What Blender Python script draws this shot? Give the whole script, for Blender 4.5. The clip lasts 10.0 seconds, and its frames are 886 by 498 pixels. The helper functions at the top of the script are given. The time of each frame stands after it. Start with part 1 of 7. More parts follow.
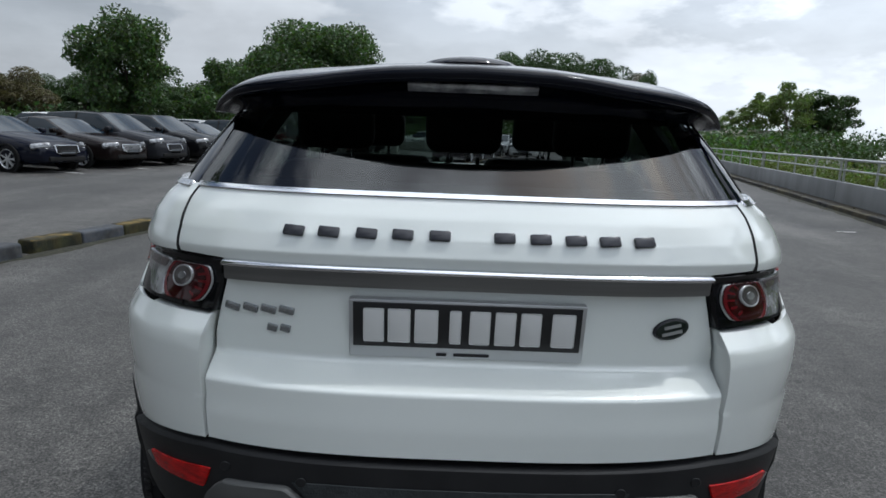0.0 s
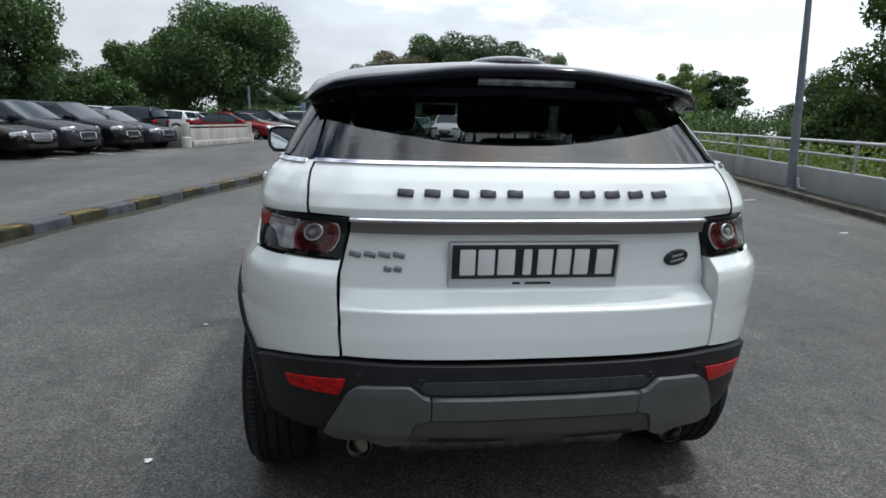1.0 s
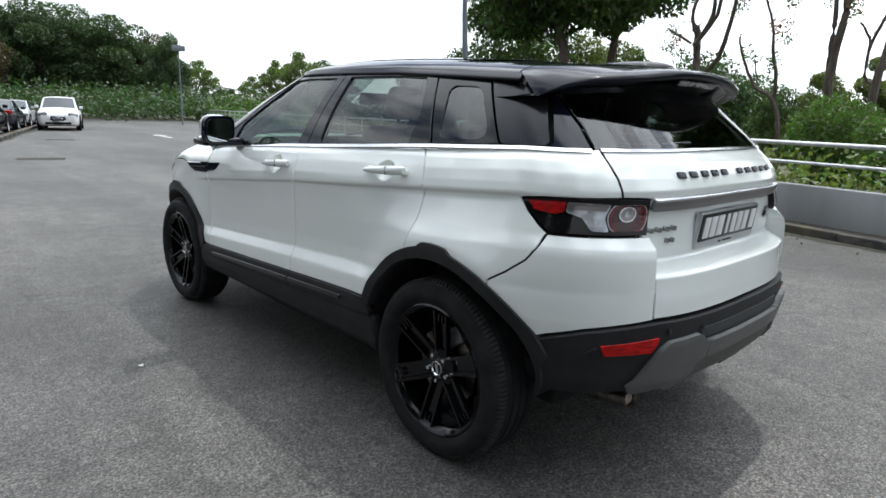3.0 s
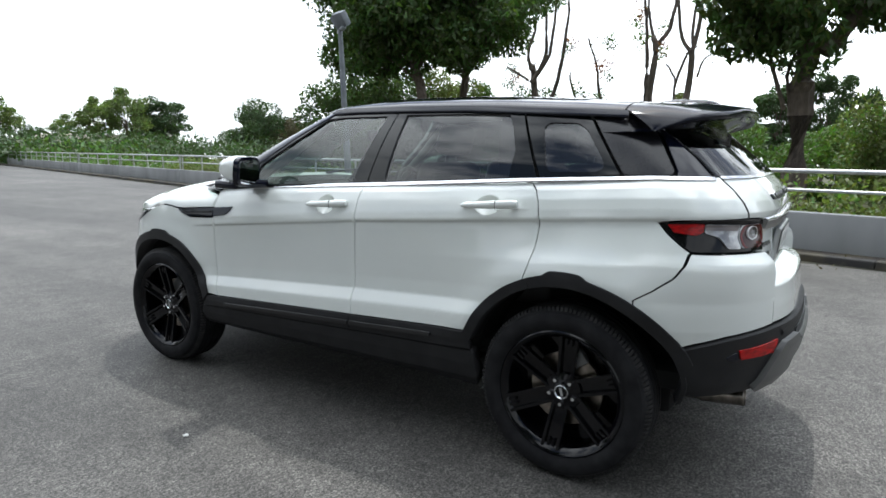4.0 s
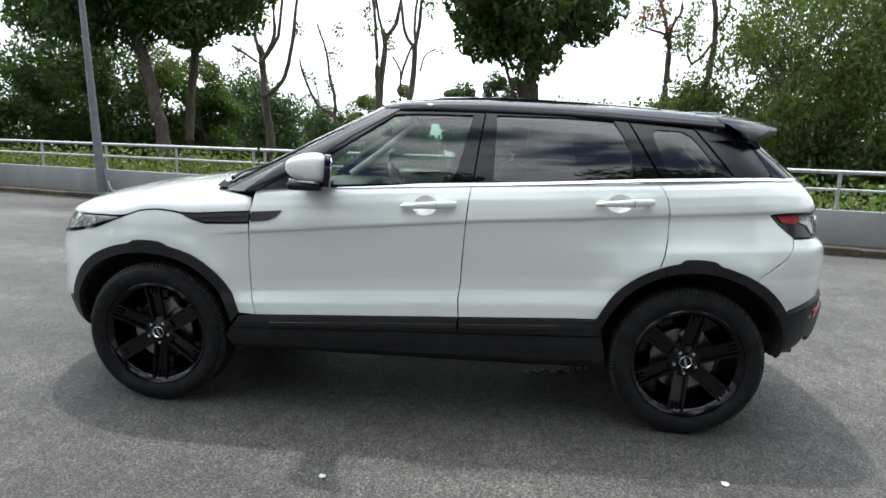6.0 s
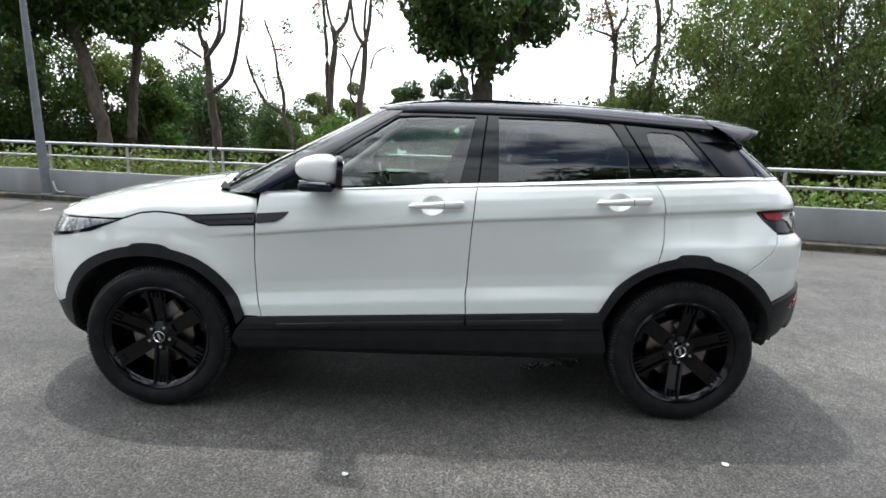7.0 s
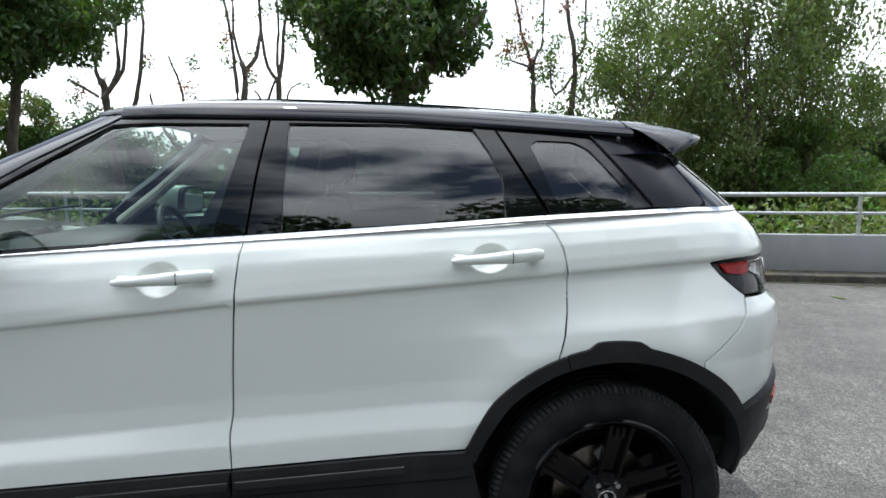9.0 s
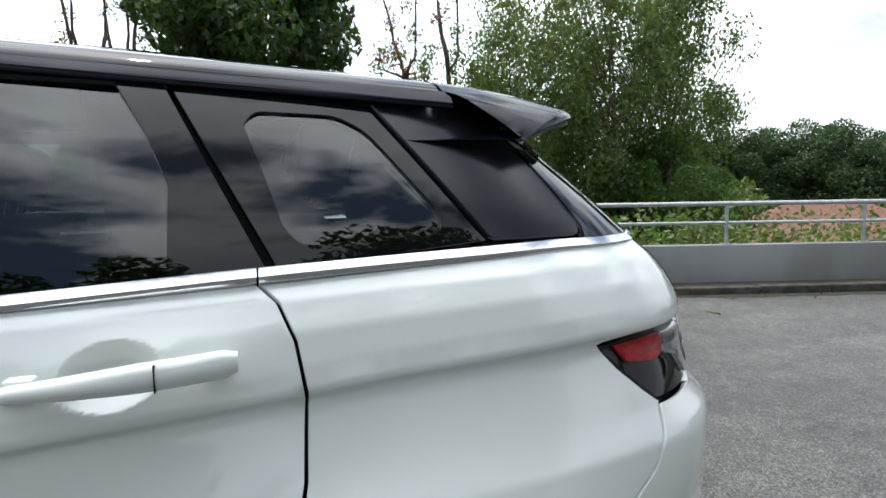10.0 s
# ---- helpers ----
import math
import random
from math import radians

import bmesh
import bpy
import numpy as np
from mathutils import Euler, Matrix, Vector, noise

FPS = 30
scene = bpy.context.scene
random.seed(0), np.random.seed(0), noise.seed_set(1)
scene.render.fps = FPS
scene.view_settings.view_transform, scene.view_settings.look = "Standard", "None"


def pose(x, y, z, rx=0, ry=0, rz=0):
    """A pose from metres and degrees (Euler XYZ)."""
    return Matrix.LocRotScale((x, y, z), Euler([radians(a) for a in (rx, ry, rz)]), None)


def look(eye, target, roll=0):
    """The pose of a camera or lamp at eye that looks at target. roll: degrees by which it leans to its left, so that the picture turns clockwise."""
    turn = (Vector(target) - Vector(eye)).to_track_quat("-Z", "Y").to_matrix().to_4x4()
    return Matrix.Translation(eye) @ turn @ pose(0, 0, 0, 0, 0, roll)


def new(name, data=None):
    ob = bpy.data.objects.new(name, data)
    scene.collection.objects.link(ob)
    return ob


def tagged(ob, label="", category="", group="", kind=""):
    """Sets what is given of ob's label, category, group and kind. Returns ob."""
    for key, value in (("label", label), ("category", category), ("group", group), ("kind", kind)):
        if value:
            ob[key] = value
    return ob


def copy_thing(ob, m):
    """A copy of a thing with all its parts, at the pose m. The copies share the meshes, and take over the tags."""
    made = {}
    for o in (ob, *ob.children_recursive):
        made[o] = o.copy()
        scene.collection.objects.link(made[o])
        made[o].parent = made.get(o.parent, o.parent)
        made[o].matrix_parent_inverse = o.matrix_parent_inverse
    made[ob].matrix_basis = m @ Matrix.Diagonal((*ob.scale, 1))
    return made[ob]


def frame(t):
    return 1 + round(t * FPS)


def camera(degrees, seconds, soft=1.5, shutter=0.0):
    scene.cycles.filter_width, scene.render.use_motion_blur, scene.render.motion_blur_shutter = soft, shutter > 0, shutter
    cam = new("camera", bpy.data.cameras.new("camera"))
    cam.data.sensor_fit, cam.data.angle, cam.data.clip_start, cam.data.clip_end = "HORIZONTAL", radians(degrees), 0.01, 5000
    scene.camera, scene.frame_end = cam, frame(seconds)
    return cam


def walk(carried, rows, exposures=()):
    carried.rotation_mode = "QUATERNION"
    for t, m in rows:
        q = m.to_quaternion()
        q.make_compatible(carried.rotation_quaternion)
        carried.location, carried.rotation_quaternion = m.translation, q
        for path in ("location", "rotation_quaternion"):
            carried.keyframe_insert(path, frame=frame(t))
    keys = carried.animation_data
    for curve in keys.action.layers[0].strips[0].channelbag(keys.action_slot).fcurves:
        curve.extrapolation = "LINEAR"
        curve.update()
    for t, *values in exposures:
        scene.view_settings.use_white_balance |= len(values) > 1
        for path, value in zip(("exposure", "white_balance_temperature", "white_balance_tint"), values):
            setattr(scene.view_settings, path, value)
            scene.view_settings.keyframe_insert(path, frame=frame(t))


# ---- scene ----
cam = camera(72.0, 10.0, soft=1.6)

PATH = [
    (0, (-0.063, -1.989, 1.388), (-0.055, -0.024, 1.014), 2.17),
    (0.2, (-0.118, -2.158, 1.360), (-0.105, -0.200, 0.951), 0.77),
    (0.5, (-0.195, -2.312, 1.399), (-0.192, -0.381, 0.882), 0.85),
    (1, (-0.517, -2.412, 1.379), (-0.246, -0.476, 0.960), 1.35),
    (1.5, (-0.970, -2.332, 1.354), (-0.370, -0.471, 0.933), 2.0),
    (2, (-1.472, -2.198, 1.337), (-0.589, -0.456, 0.907), 3.25),
    (2.5, (-1.976, -1.912, 1.345), (-0.859, -0.298, 0.953), 2.35),
    (3, (-2.435, -1.662, 1.349), (-1.100, -0.236, 0.918), 1.75),
    (3.2, (-2.592, -1.526, 1.336), (-1.204, -0.131, 0.968), 0.7),
    (4.3, (-3.325, -0.565, 1.340), (-1.570, 0.335, 1.012), 0.1),
    (4.5, (-3.395, -0.355, 1.338), (-1.594, 0.450, 1.004), -0.3),
    (5, (-3.602, 0.150, 1.335), (-1.698, 0.695, 1.056), 0.8),
    (5.2, (-3.672, 0.345, 1.352), (-1.745, 0.792, 1.050), 1.1),
    (6.3, (-3.841, 1.100, 1.382), (-1.873, 1.185, 1.036), 1.85),
    (6.5, (-3.872, 1.172, 1.385), (-1.903, 1.212, 1.040), 1.95),
    (7, (-3.873, 1.240, 1.386), (-1.903, 1.232, 1.038), 1.75),
    (7.5, (-3.794, 1.206, 1.352), (-1.829, 1.207, 0.978), 0.87),
    (8, (-3.493, 1.041, 1.319), (-1.525, 0.952, 0.976), 1.87),
    (8.5, (-3.097, 0.900, 1.329), (-1.118, 0.792, 1.059), 1.47),
    (9, (-2.605, 0.690, 1.346), (-0.638, 0.477, 1.116), -0.15),
    (9.5, (-2.132, 0.440, 1.337), (-0.170, 0.325, 1.010), 0.0),
    (9.8, (-1.842, 0.300, 1.327), (0.128, -0.035, 1.222), -0.7),
    (10, (-1.690, 0.185, 1.336), (0.208, -0.392, 1.146), -0.8),
]
walk(cam, [(t, look(eye, target, roll)) for t, eye, target, roll in PATH],
     ((0.0, -.85, 5950, 7), (0.6, -.64, 6000, 7), (1.0, -.52, 6050, 7), (3.0, -.04, 6150, 7), (5.0, .12, 6150, 6), (7.5, .26, 6300, 8), (9.0, .20, 6150, 6), (10.0, -.06, 6150, 6)))

# ---- sky, sun and exposure ----
TO_SUN = Vector((.43, .14, 1.0)).normalized()
world = bpy.data.worlds.new("sky")
scene.world = world
world.use_nodes = True
wn, wl = world.node_tree.nodes, world.node_tree.links
sky = wn.new("ShaderNodeTexSky")
sky.sky_type, sky.sun_disc = "NISHITA", False
sky.sun_elevation, sky.sun_rotation = math.asin(TO_SUN.z), math.atan2(TO_SUN.x, TO_SUN.y)
sky.air_density, sky.dust_density, sky.ozone_density = 1.0, 4.6, 1.0
where = wn.new("ShaderNodeTexCoord")
flat = wn.new("ShaderNodeMapping")
flat.inputs["Scale"].default_value = (1.0, 1.0, 2.6)
puffs = wn.new("ShaderNodeTexNoise")
puffs.inputs["Scale"].default_value, puffs.inputs["Detail"].default_value, puffs.inputs["Roughness"].default_value = 2.3, 9.0, .56
cover = wn.new("ShaderNodeValToRGB")
cover.color_ramp.elements[0].position, cover.color_ramp.elements[1].position = .405, .54
cloud = wn.new("ShaderNodeMix")
cloud.data_type = "RGBA"
toward = wn.new("ShaderNodeVectorMath")
toward.operation = "DOT_PRODUCT"
toward.inputs[1].default_value = TO_SUN
glow = wn.new("ShaderNodeMapRange")
glow.inputs["To Min"].default_value, glow.inputs["To Max"].default_value = 5.8, 25.5
white = wn.new("ShaderNodeVectorMath")
white.operation = "SCALE"
white.inputs[0].default_value = (.98, .99, 1.015)
wl.new(where.outputs["Generated"], toward.inputs[0])
bend = wn.new("ShaderNodeMapRange")
bend.inputs["From Min"].default_value, bend.inputs["From Max"].default_value = -.2, .92
bent = wn.new("ShaderNodeMath")
bent.operation, bent.inputs[1].default_value = "POWER", 1.7
wl.new(toward.outputs["Value"], bend.inputs["Value"])
wl.new(bend.outputs["Result"], bent.inputs[0])
wl.new(bent.outputs[0], glow.inputs["Value"])
folds = wn.new("ShaderNodeTexNoise")
folds.inputs["Scale"].default_value, folds.inputs["Detail"].default_value, folds.inputs["Roughness"].default_value = 3.4, 8.0, .58
shade = wn.new("ShaderNodeMapRange")
shade.inputs["From Min"].default_value, shade.inputs["From Max"].default_value = .36, .62
shade.inputs["To Min"].default_value, shade.inputs["To Max"].default_value = .82, 1.10
billow = wn.new("ShaderNodeMath")
billow.operation = "MULTIPLY"
wl.new(flat.outputs["Vector"], folds.inputs["Vector"])
wl.new(folds.outputs["Fac"], shade.inputs["Value"])
wl.new(shade.outputs["Result"], billow.inputs[0])
wl.new(glow.outputs["Result"], billow.inputs[1])
wl.new(billow.outputs[0], white.inputs["Scale"])
wl.new(white.outputs["Vector"], cloud.inputs["B"])
wl.new(where.outputs["Generated"], flat.inputs["Vector"])
wl.new(flat.outputs["Vector"], puffs.inputs["Vector"])
wl.new(puffs.outputs["Fac"], cover.inputs["Fac"])
height = wn.new("ShaderNodeSeparateXYZ")
haze = wn.new("ShaderNodeMapRange")
haze.inputs["From Min"].default_value, haze.inputs["From Max"].default_value = .02, .46
haze.inputs["To Min"].default_value, haze.inputs["To Max"].default_value = 1.0, 0.0
veil = wn.new("ShaderNodeMath")
veil.operation = "MAXIMUM"
wl.new(where.outputs["Generated"], height.inputs[0])
wl.new(height.outputs["Z"], haze.inputs["Value"])
wl.new(haze.outputs["Result"], veil.inputs[0])
wl.new(cover.outputs["Color"], veil.inputs[1])
wl.new(veil.outputs[0], cloud.inputs["Factor"])
wl.new(sky.outputs[0], cloud.inputs["A"])
wl.new(cloud.outputs["Result"], wn["Background"].inputs["Color"])
wn["Background"].inputs["Strength"].default_value = 0.146
sun = new("sun", bpy.data.lights.new("sun", "SUN"))
sun.data.energy, sun.data.angle, sun.data.color = 2.12, radians(1.2), (1.0, .96, .90)
sun.matrix_basis = look(TO_SUN * 40, (0, 0, 0))

# ---- materials ----


def material(name, color, rough=.5, metal=0.0, coat=0.0, spec=.5, trans=0.0, ior=1.45):
    m = bpy.data.materials.new(name)
    m.use_nodes = True
    b = m.node_tree.nodes["Principled BSDF"]
    b.inputs["Base Color"].default_value = (*color, 1)
    b.inputs["Roughness"].default_value, b.inputs["Metallic"].default_value = rough, metal
    b.inputs["Coat Weight"].default_value, b.inputs["Coat Roughness"].default_value = coat, .03
    b.inputs["Specular IOR Level"].default_value = spec
    b.inputs["Transmission Weight"].default_value, b.inputs["IOR"].default_value = trans, ior
    return m


def grained(m, color2, scale, detail=6.0, lo=.35, hi=.65, bump=0.0, bump_scale=None, dist=.004, rough=None, scale2=None, color3=None, amount3=.5, stretch=None):
    """Two-scale colour variation and fine relief on a material, in world metres."""
    nd, ln = m.node_tree.nodes, m.node_tree.links
    b = nd["Principled BSDF"]
    geo = nd.new("ShaderNodeNewGeometry")
    src = geo.outputs["Position"]
    if stretch:
        mp = nd.new("ShaderNodeMapping")
        mp.inputs["Scale"].default_value = stretch
        ln.new(src, mp.inputs["Vector"])
        src = mp.outputs["Vector"]
    def fac(sc, det, a, z):
        n = nd.new("ShaderNodeTexNoise")
        n.inputs["Scale"].default_value, n.inputs["Detail"].default_value = sc, det
        ln.new(src, n.inputs["Vector"])
        r = nd.new("ShaderNodeMapRange")
        r.inputs["From Min"].default_value, r.inputs["From Max"].default_value = a, z
        ln.new(n.outputs["Fac"], r.inputs["Value"])
        return n, r.outputs["Result"]
    n1, f1 = fac(scale, detail, lo, hi)
    mix = nd.new("ShaderNodeMix")
    mix.data_type = "RGBA"
    mix.inputs["A"].default_value = b.inputs["Base Color"].default_value[:]
    mix.inputs["B"].default_value = (*color2, 1)
    ln.new(f1, mix.inputs["Factor"])
    out = mix.outputs["Result"]
    if color3:
        n2, f2 = fac(scale2, 5.0, .45, .72)
        s = nd.new("ShaderNodeMath")
        s.operation = "MULTIPLY"
        s.inputs[1].default_value = amount3
        ln.new(f2, s.inputs[0])
        mix2 = nd.new("ShaderNodeMix")
        mix2.data_type = "RGBA"
        mix2.inputs["B"].default_value = (*color3, 1)
        ln.new(s.outputs[0], mix2.inputs["Factor"])
        ln.new(out, mix2.inputs["A"])
        out = mix2.outputs["Result"]
    ln.new(out, b.inputs["Base Color"])
    if bump:
        n3, f3 = fac(bump_scale or scale, 4.0, .3, .7)
        bp = nd.new("ShaderNodeBump")
        bp.inputs["Strength"].default_value, bp.inputs["Distance"].default_value = bump, dist
        ln.new(f3, bp.inputs["Height"])
        ln.new(bp.outputs["Normal"], b.inputs["Normal"])
    if rough:
        r = nd.new("ShaderNodeMapRange")
        r.inputs["To Min"].default_value, r.inputs["To Max"].default_value = rough
        ln.new(f1, r.inputs["Value"])
        ln.new(r.outputs["Result"], b.inputs["Roughness"])
    return m


def varied(m, spread_hue=.02, spread_value=.35):
    """Shifts a material's colour from island to island of a mesh."""
    nd, ln = m.node_tree.nodes, m.node_tree.links
    b = nd["Principled BSDF"]
    geo = nd.new("ShaderNodeNewGeometry")
    hsv = nd.new("ShaderNodeHueSaturation")
    hsv.inputs["Color"].default_value = b.inputs["Base Color"].default_value[:]
    old = b.inputs["Base Color"].links
    if old:
        ln.new(old[0].from_socket, hsv.inputs["Color"])
    for key, c, s in (("Hue", .5, spread_hue), ("Value", 1.0, spread_value)):
        r = nd.new("ShaderNodeMapRange")
        r.inputs["To Min"].default_value, r.inputs["To Max"].default_value = c - s, c + s
        ln.new(geo.outputs["Random Per Island"], r.inputs["Value"])
        ln.new(r.outputs["Result"], hsv.inputs[key])
    ln.new(hsv.outputs["Color"], b.inputs["Base Color"])
    return m


def glass_pane(name, tint, rough=0.0):
    """A thin tinted pane: mirror-like at a slant, see-through otherwise."""
    m = bpy.data.materials.new(name)
    m.use_nodes = True
    nd, ln = m.node_tree.nodes, m.node_tree.links
    nd.remove(nd["Principled BSDF"])
    t = nd.new("ShaderNodeBsdfTransparent")
    t.inputs["Color"].default_value = (*tint, 1)
    g = nd.new("ShaderNodeBsdfGlossy")
    g.inputs["Roughness"].default_value = rough
    lw = nd.new("ShaderNodeLayerWeight")
    lw.inputs["Blend"].default_value = .5
    p5 = nd.new("ShaderNodeMath")
    p5.operation = "POWER"
    p5.inputs[1].default_value = 5.0
    f = nd.new("ShaderNodeMapRange")
    f.inputs["To Min"].default_value = .09
    ln.new(lw.outputs["Facing"], p5.inputs[0])
    ln.new(p5.outputs[0], f.inputs["Value"])
    mx = nd.new("ShaderNodeMixShader")
    ln.new(f.outputs[0], mx.inputs[0])
    ln.new(t.outputs[0], mx.inputs[1])
    ln.new(g.outputs[0], mx.inputs[2])
    ln.new(mx.outputs[0], nd["Material Output"].inputs["Surface"])
    return m


WHITE = material("white paint", (.738, .768, .740), .26, coat=1.0)
WHITE.node_tree.nodes["Principled BSDF"].inputs["Coat IOR"].default_value = 1.75
grained(WHITE, (.715, .748, .72), 3.0)
GLOSS_BLACK = material("gloss black paint", (.004, .005, .012), .03, spec=.5)
SPOILER_BLACK = material("spoiler black paint", (.004, .005, .010), .10, spec=.26)
TRIM = grained(material("textured black plastic", (.012, .012, .013), .50, spec=.28), (.018, .018, .019), 9.0, bump=.15, bump_scale=900, dist=.001)
SKID = grained(material("grey satin plastic", (.072, .073, .071), .42), (.087, .088, .086), 12.0, bump=.05, bump_scale=500, dist=.001)
SKID_LOW = grained(material("dull grey plastic lip", (.050, .047, .043), .55), (.062, .058, .053), 12.0, bump=.05, bump_scale=500, dist=.001)
PAD = grained(material("ribbed step plastic", (.018, .022, .024), .5), (.03, .034, .036), 40.0, bump=.5, bump_scale=160, dist=.002)
DARK = material("black liner", (.006, .006, .006), .9)
TREAD = grained(material("worn tread", (.020, .020, .020), .85, spec=.2), (.034, .033, .032), 30.0, bump=.2, bump_scale=150, dist=.002)
RUBBER = grained(material("tyre rubber", (.008, .008, .009), .75, spec=.16), (.016, .016, .017), 14.0, bump=.2, bump_scale=120, dist=.002)
RIM = material("gloss black alloy", (.003, .003, .004), .10, coat=.15, spec=.30)
CHROME = material("bright trim", (.72, .73, .75), .16, 1.0)
SATIN = material("brushed silver trim", (.50, .51, .52), .30, .75)
FINISH = grained(material("brushed grey strip", (.30, .305, .31), .30, 1.0), (.24, .245, .25), 6.0, stretch=(.3, 1, 8))
MODEL_GREY = material("grey chrome name bars", (.30, .31, .32), .25, .85)
LETTER = material("dark chrome letters", (.05, .05, .055), .25, .7)
STEEL = grained(material("exhaust steel", (.34, .305, .265), .28, 1.0), (.17, .15, .13), 25)
STRIP_BLACK = material("polished black strip", (.008, .008, .009), .32, coat=.3)
SMOKE = material("smoked lens", (.10, .085, .085), .12, .2, coat=.5)
ROUND = material("small round lamp", (.13, .12, .12), .12, .5, coat=.8)
RED = grained(material("red lens", (.36, .005, .006), .25, coat=.15, spec=.25), (.16, .004, .005), 45.0, stretch=(1, 1, 3))
REFLECT = grained(material("ribbed red reflector", (.48, .006, .006), .25, coat=.12, spec=.2), (.22, .004, .004), 34.0, bump=.35, bump_scale=90, dist=.003, stretch=(1, 1, 3))
RED_MID = material("deep red lens", (.105, .006, .009), .16, coat=.4, spec=.4)
RED_DARK = material("dark red lens", (.030, .003, .004), .10, coat=.4, spec=.4)
CLEAR = grained(material("clear ribbed lens", (.46, .47, .48), .14, .55, coat=1.0), (.16, .16, .17), 30.0, bump=.35, bump_scale=45, dist=.004)
LAMP_BLACK = material("lamp housing", (.005, .005, .006), .06, spec=.4)
PLATE_BLACK = material("black plate", (.012, .012, .013), .35)
PLATE_GREY = material("plate characters", (.62, .62, .61), .40)
GLASS_CLEAR = glass_pane("light green glass", (.44, .55, .49))
GLASS_DARK = glass_pane("privacy glass", (.17, .215, .19))
GLASS_REAR = glass_pane("dark rear glass", (.30, .33, .33))
PILLAR = grained(material("satin black pillar film", (.009, .009, .011), .22, spec=.45), (.012, .012, .014), 30.0)
FRIT = material("black glass edge", (.004, .005, .005), .02, spec=.42)
MIRROR = material("mirror glass", (.85, .87, .88), .02, 1.0)
LEATHER = grained(material("black leather", (.012, .012, .013), .45), (.02, .02, .021), 20.0, bump=.15, bump_scale=200, dist=.001)
CREAM = grained(material("pale headlining", (.55, .54, .50), .8), (.50, .49, .46), 15)
BADGE = material("dark badge", (.015, .022, .018), .25, .3)

ASPHALT = material("worn asphalt", (.15, .15, .145), .66)


def asphalt_nodes(m):
    """Pale and dark grains of stone, broad stains, and drag marks along the lanes."""
    nd, ln = m.node_tree.nodes, m.node_tree.links
    b = nd["Principled BSDF"]
    geo = nd.new("ShaderNodeNewGeometry")
    def noise_of(scale, detail, lo, hi, to0, to1, stretch=None, rough=.5):
        src = geo.outputs["Position"]
        if stretch:
            mp = nd.new("ShaderNodeMapping")
            mp.inputs["Rotation"].default_value = (0, 0, radians(14.34))
            mp.inputs["Scale"].default_value = stretch
            ln.new(src, mp.inputs["Vector"])
            src = mp.outputs["Vector"]
        n = nd.new("ShaderNodeTexNoise")
        n.inputs["Scale"].default_value, n.inputs["Detail"].default_value, n.inputs["Roughness"].default_value = scale, detail, rough
        ln.new(src, n.inputs["Vector"])
        r = nd.new("ShaderNodeMapRange")
        for key, v in (("From Min", lo), ("From Max", hi), ("To Min", to0), ("To Max", to1)):
            r.inputs[key].default_value = v
        ln.new(n.outputs["Fac"], r.inputs["Value"])
        return r.outputs["Result"]
    def times(a, b_):
        k = nd.new("ShaderNodeMath")
        k.operation = "MULTIPLY"
        ln.new(a, k.inputs[0]), ln.new(b_, k.inputs[1])
        return k.outputs[0]
    grains = noise_of(78, 5.0, .40, .60, .018, .138, None, .78)
    cells = nd.new("ShaderNodeTexVoronoi")
    cells.inputs["Scale"].default_value = 150.0
    ln.new(geo.outputs["Position"], cells.inputs["Vector"])
    grey = nd.new("ShaderNodeSeparateColor")
    ln.new(cells.outputs["Color"], grey.inputs[0])
    stone = nd.new("ShaderNodeMapRange")
    stone.inputs["To Min"].default_value, stone.inputs["To Max"].default_value = .42, 1.58
    ln.new(grey.outputs[0], stone.inputs["Value"])
    grains = times(grains, stone.outputs["Result"])
    value = times(times(grains, noise_of(.55, 9.0, .32, .68, .62, 1.24, None, .68)), times(noise_of(24.0, 4.0, .34, .66, .74, 1.24), noise_of(1.0, 6.0, .35, .65, .78, 1.10, (1.6, .12, 1), .6)))
    value = times(value, noise_of(5.5, 7.0, .34, .66, .74, 1.24, None, .7))
    value = times(value, noise_of(.13, 4.0, .36, .62, .80, 1.12))
    value = times(value, noise_of(.5, 6.0, .36, .60, .66, 1.12, (.9, .16, 1), .62))
    # hairline cracks
    warp = nd.new("ShaderNodeTexNoise")
    warp.inputs["Scale"].default_value, warp.inputs["Detail"].default_value = 1.6, 6.0
    ln.new(geo.outputs["Position"], warp.inputs["Vector"])
    shift = nd.new("ShaderNodeVectorMath")
    shift.operation = "MULTIPLY_ADD"
    shift.inputs[1].default_value = (1.1, 1.1, 0)
    ln.new(warp.outputs["Color"], shift.inputs[0]), ln.new(geo.outputs["Position"], shift.inputs[2])
    cell = nd.new("ShaderNodeTexVoronoi")
    cell.feature = "DISTANCE_TO_EDGE"
    cell.inputs["Scale"].default_value = .42
    ln.new(shift.outputs[0], cell.inputs["Vector"])
    crack = nd.new("ShaderNodeMapRange")
    crack.inputs["From Min"].default_value, crack.inputs["From Max"].default_value = .001, .007
    crack.inputs["To Min"].default_value = .70
    ln.new(cell.outputs["Distance"], crack.inputs["Value"])
    value = times(value, crack.outputs["Result"])
    flecks = noise_of(150, 2.0, .63, .72, .0, .13)
    plus = nd.new("ShaderNodeMath")
    ln.new(value, plus.inputs[0]), ln.new(flecks, plus.inputs[1])
    value = plus.outputs[0]
    c = nd.new("ShaderNodeCombineColor")
    warm = nd.new("ShaderNodeMath")
    warm.operation = "MULTIPLY"
    warm.inputs[1].default_value = .925
    ln.new(value, warm.inputs[0])
    rosy = nd.new('ShaderNodeMath')
    rosy.operation = 'MULTIPLY'
    rosy.inputs[1].default_value = 1.05
    ln.new(value, rosy.inputs[0])
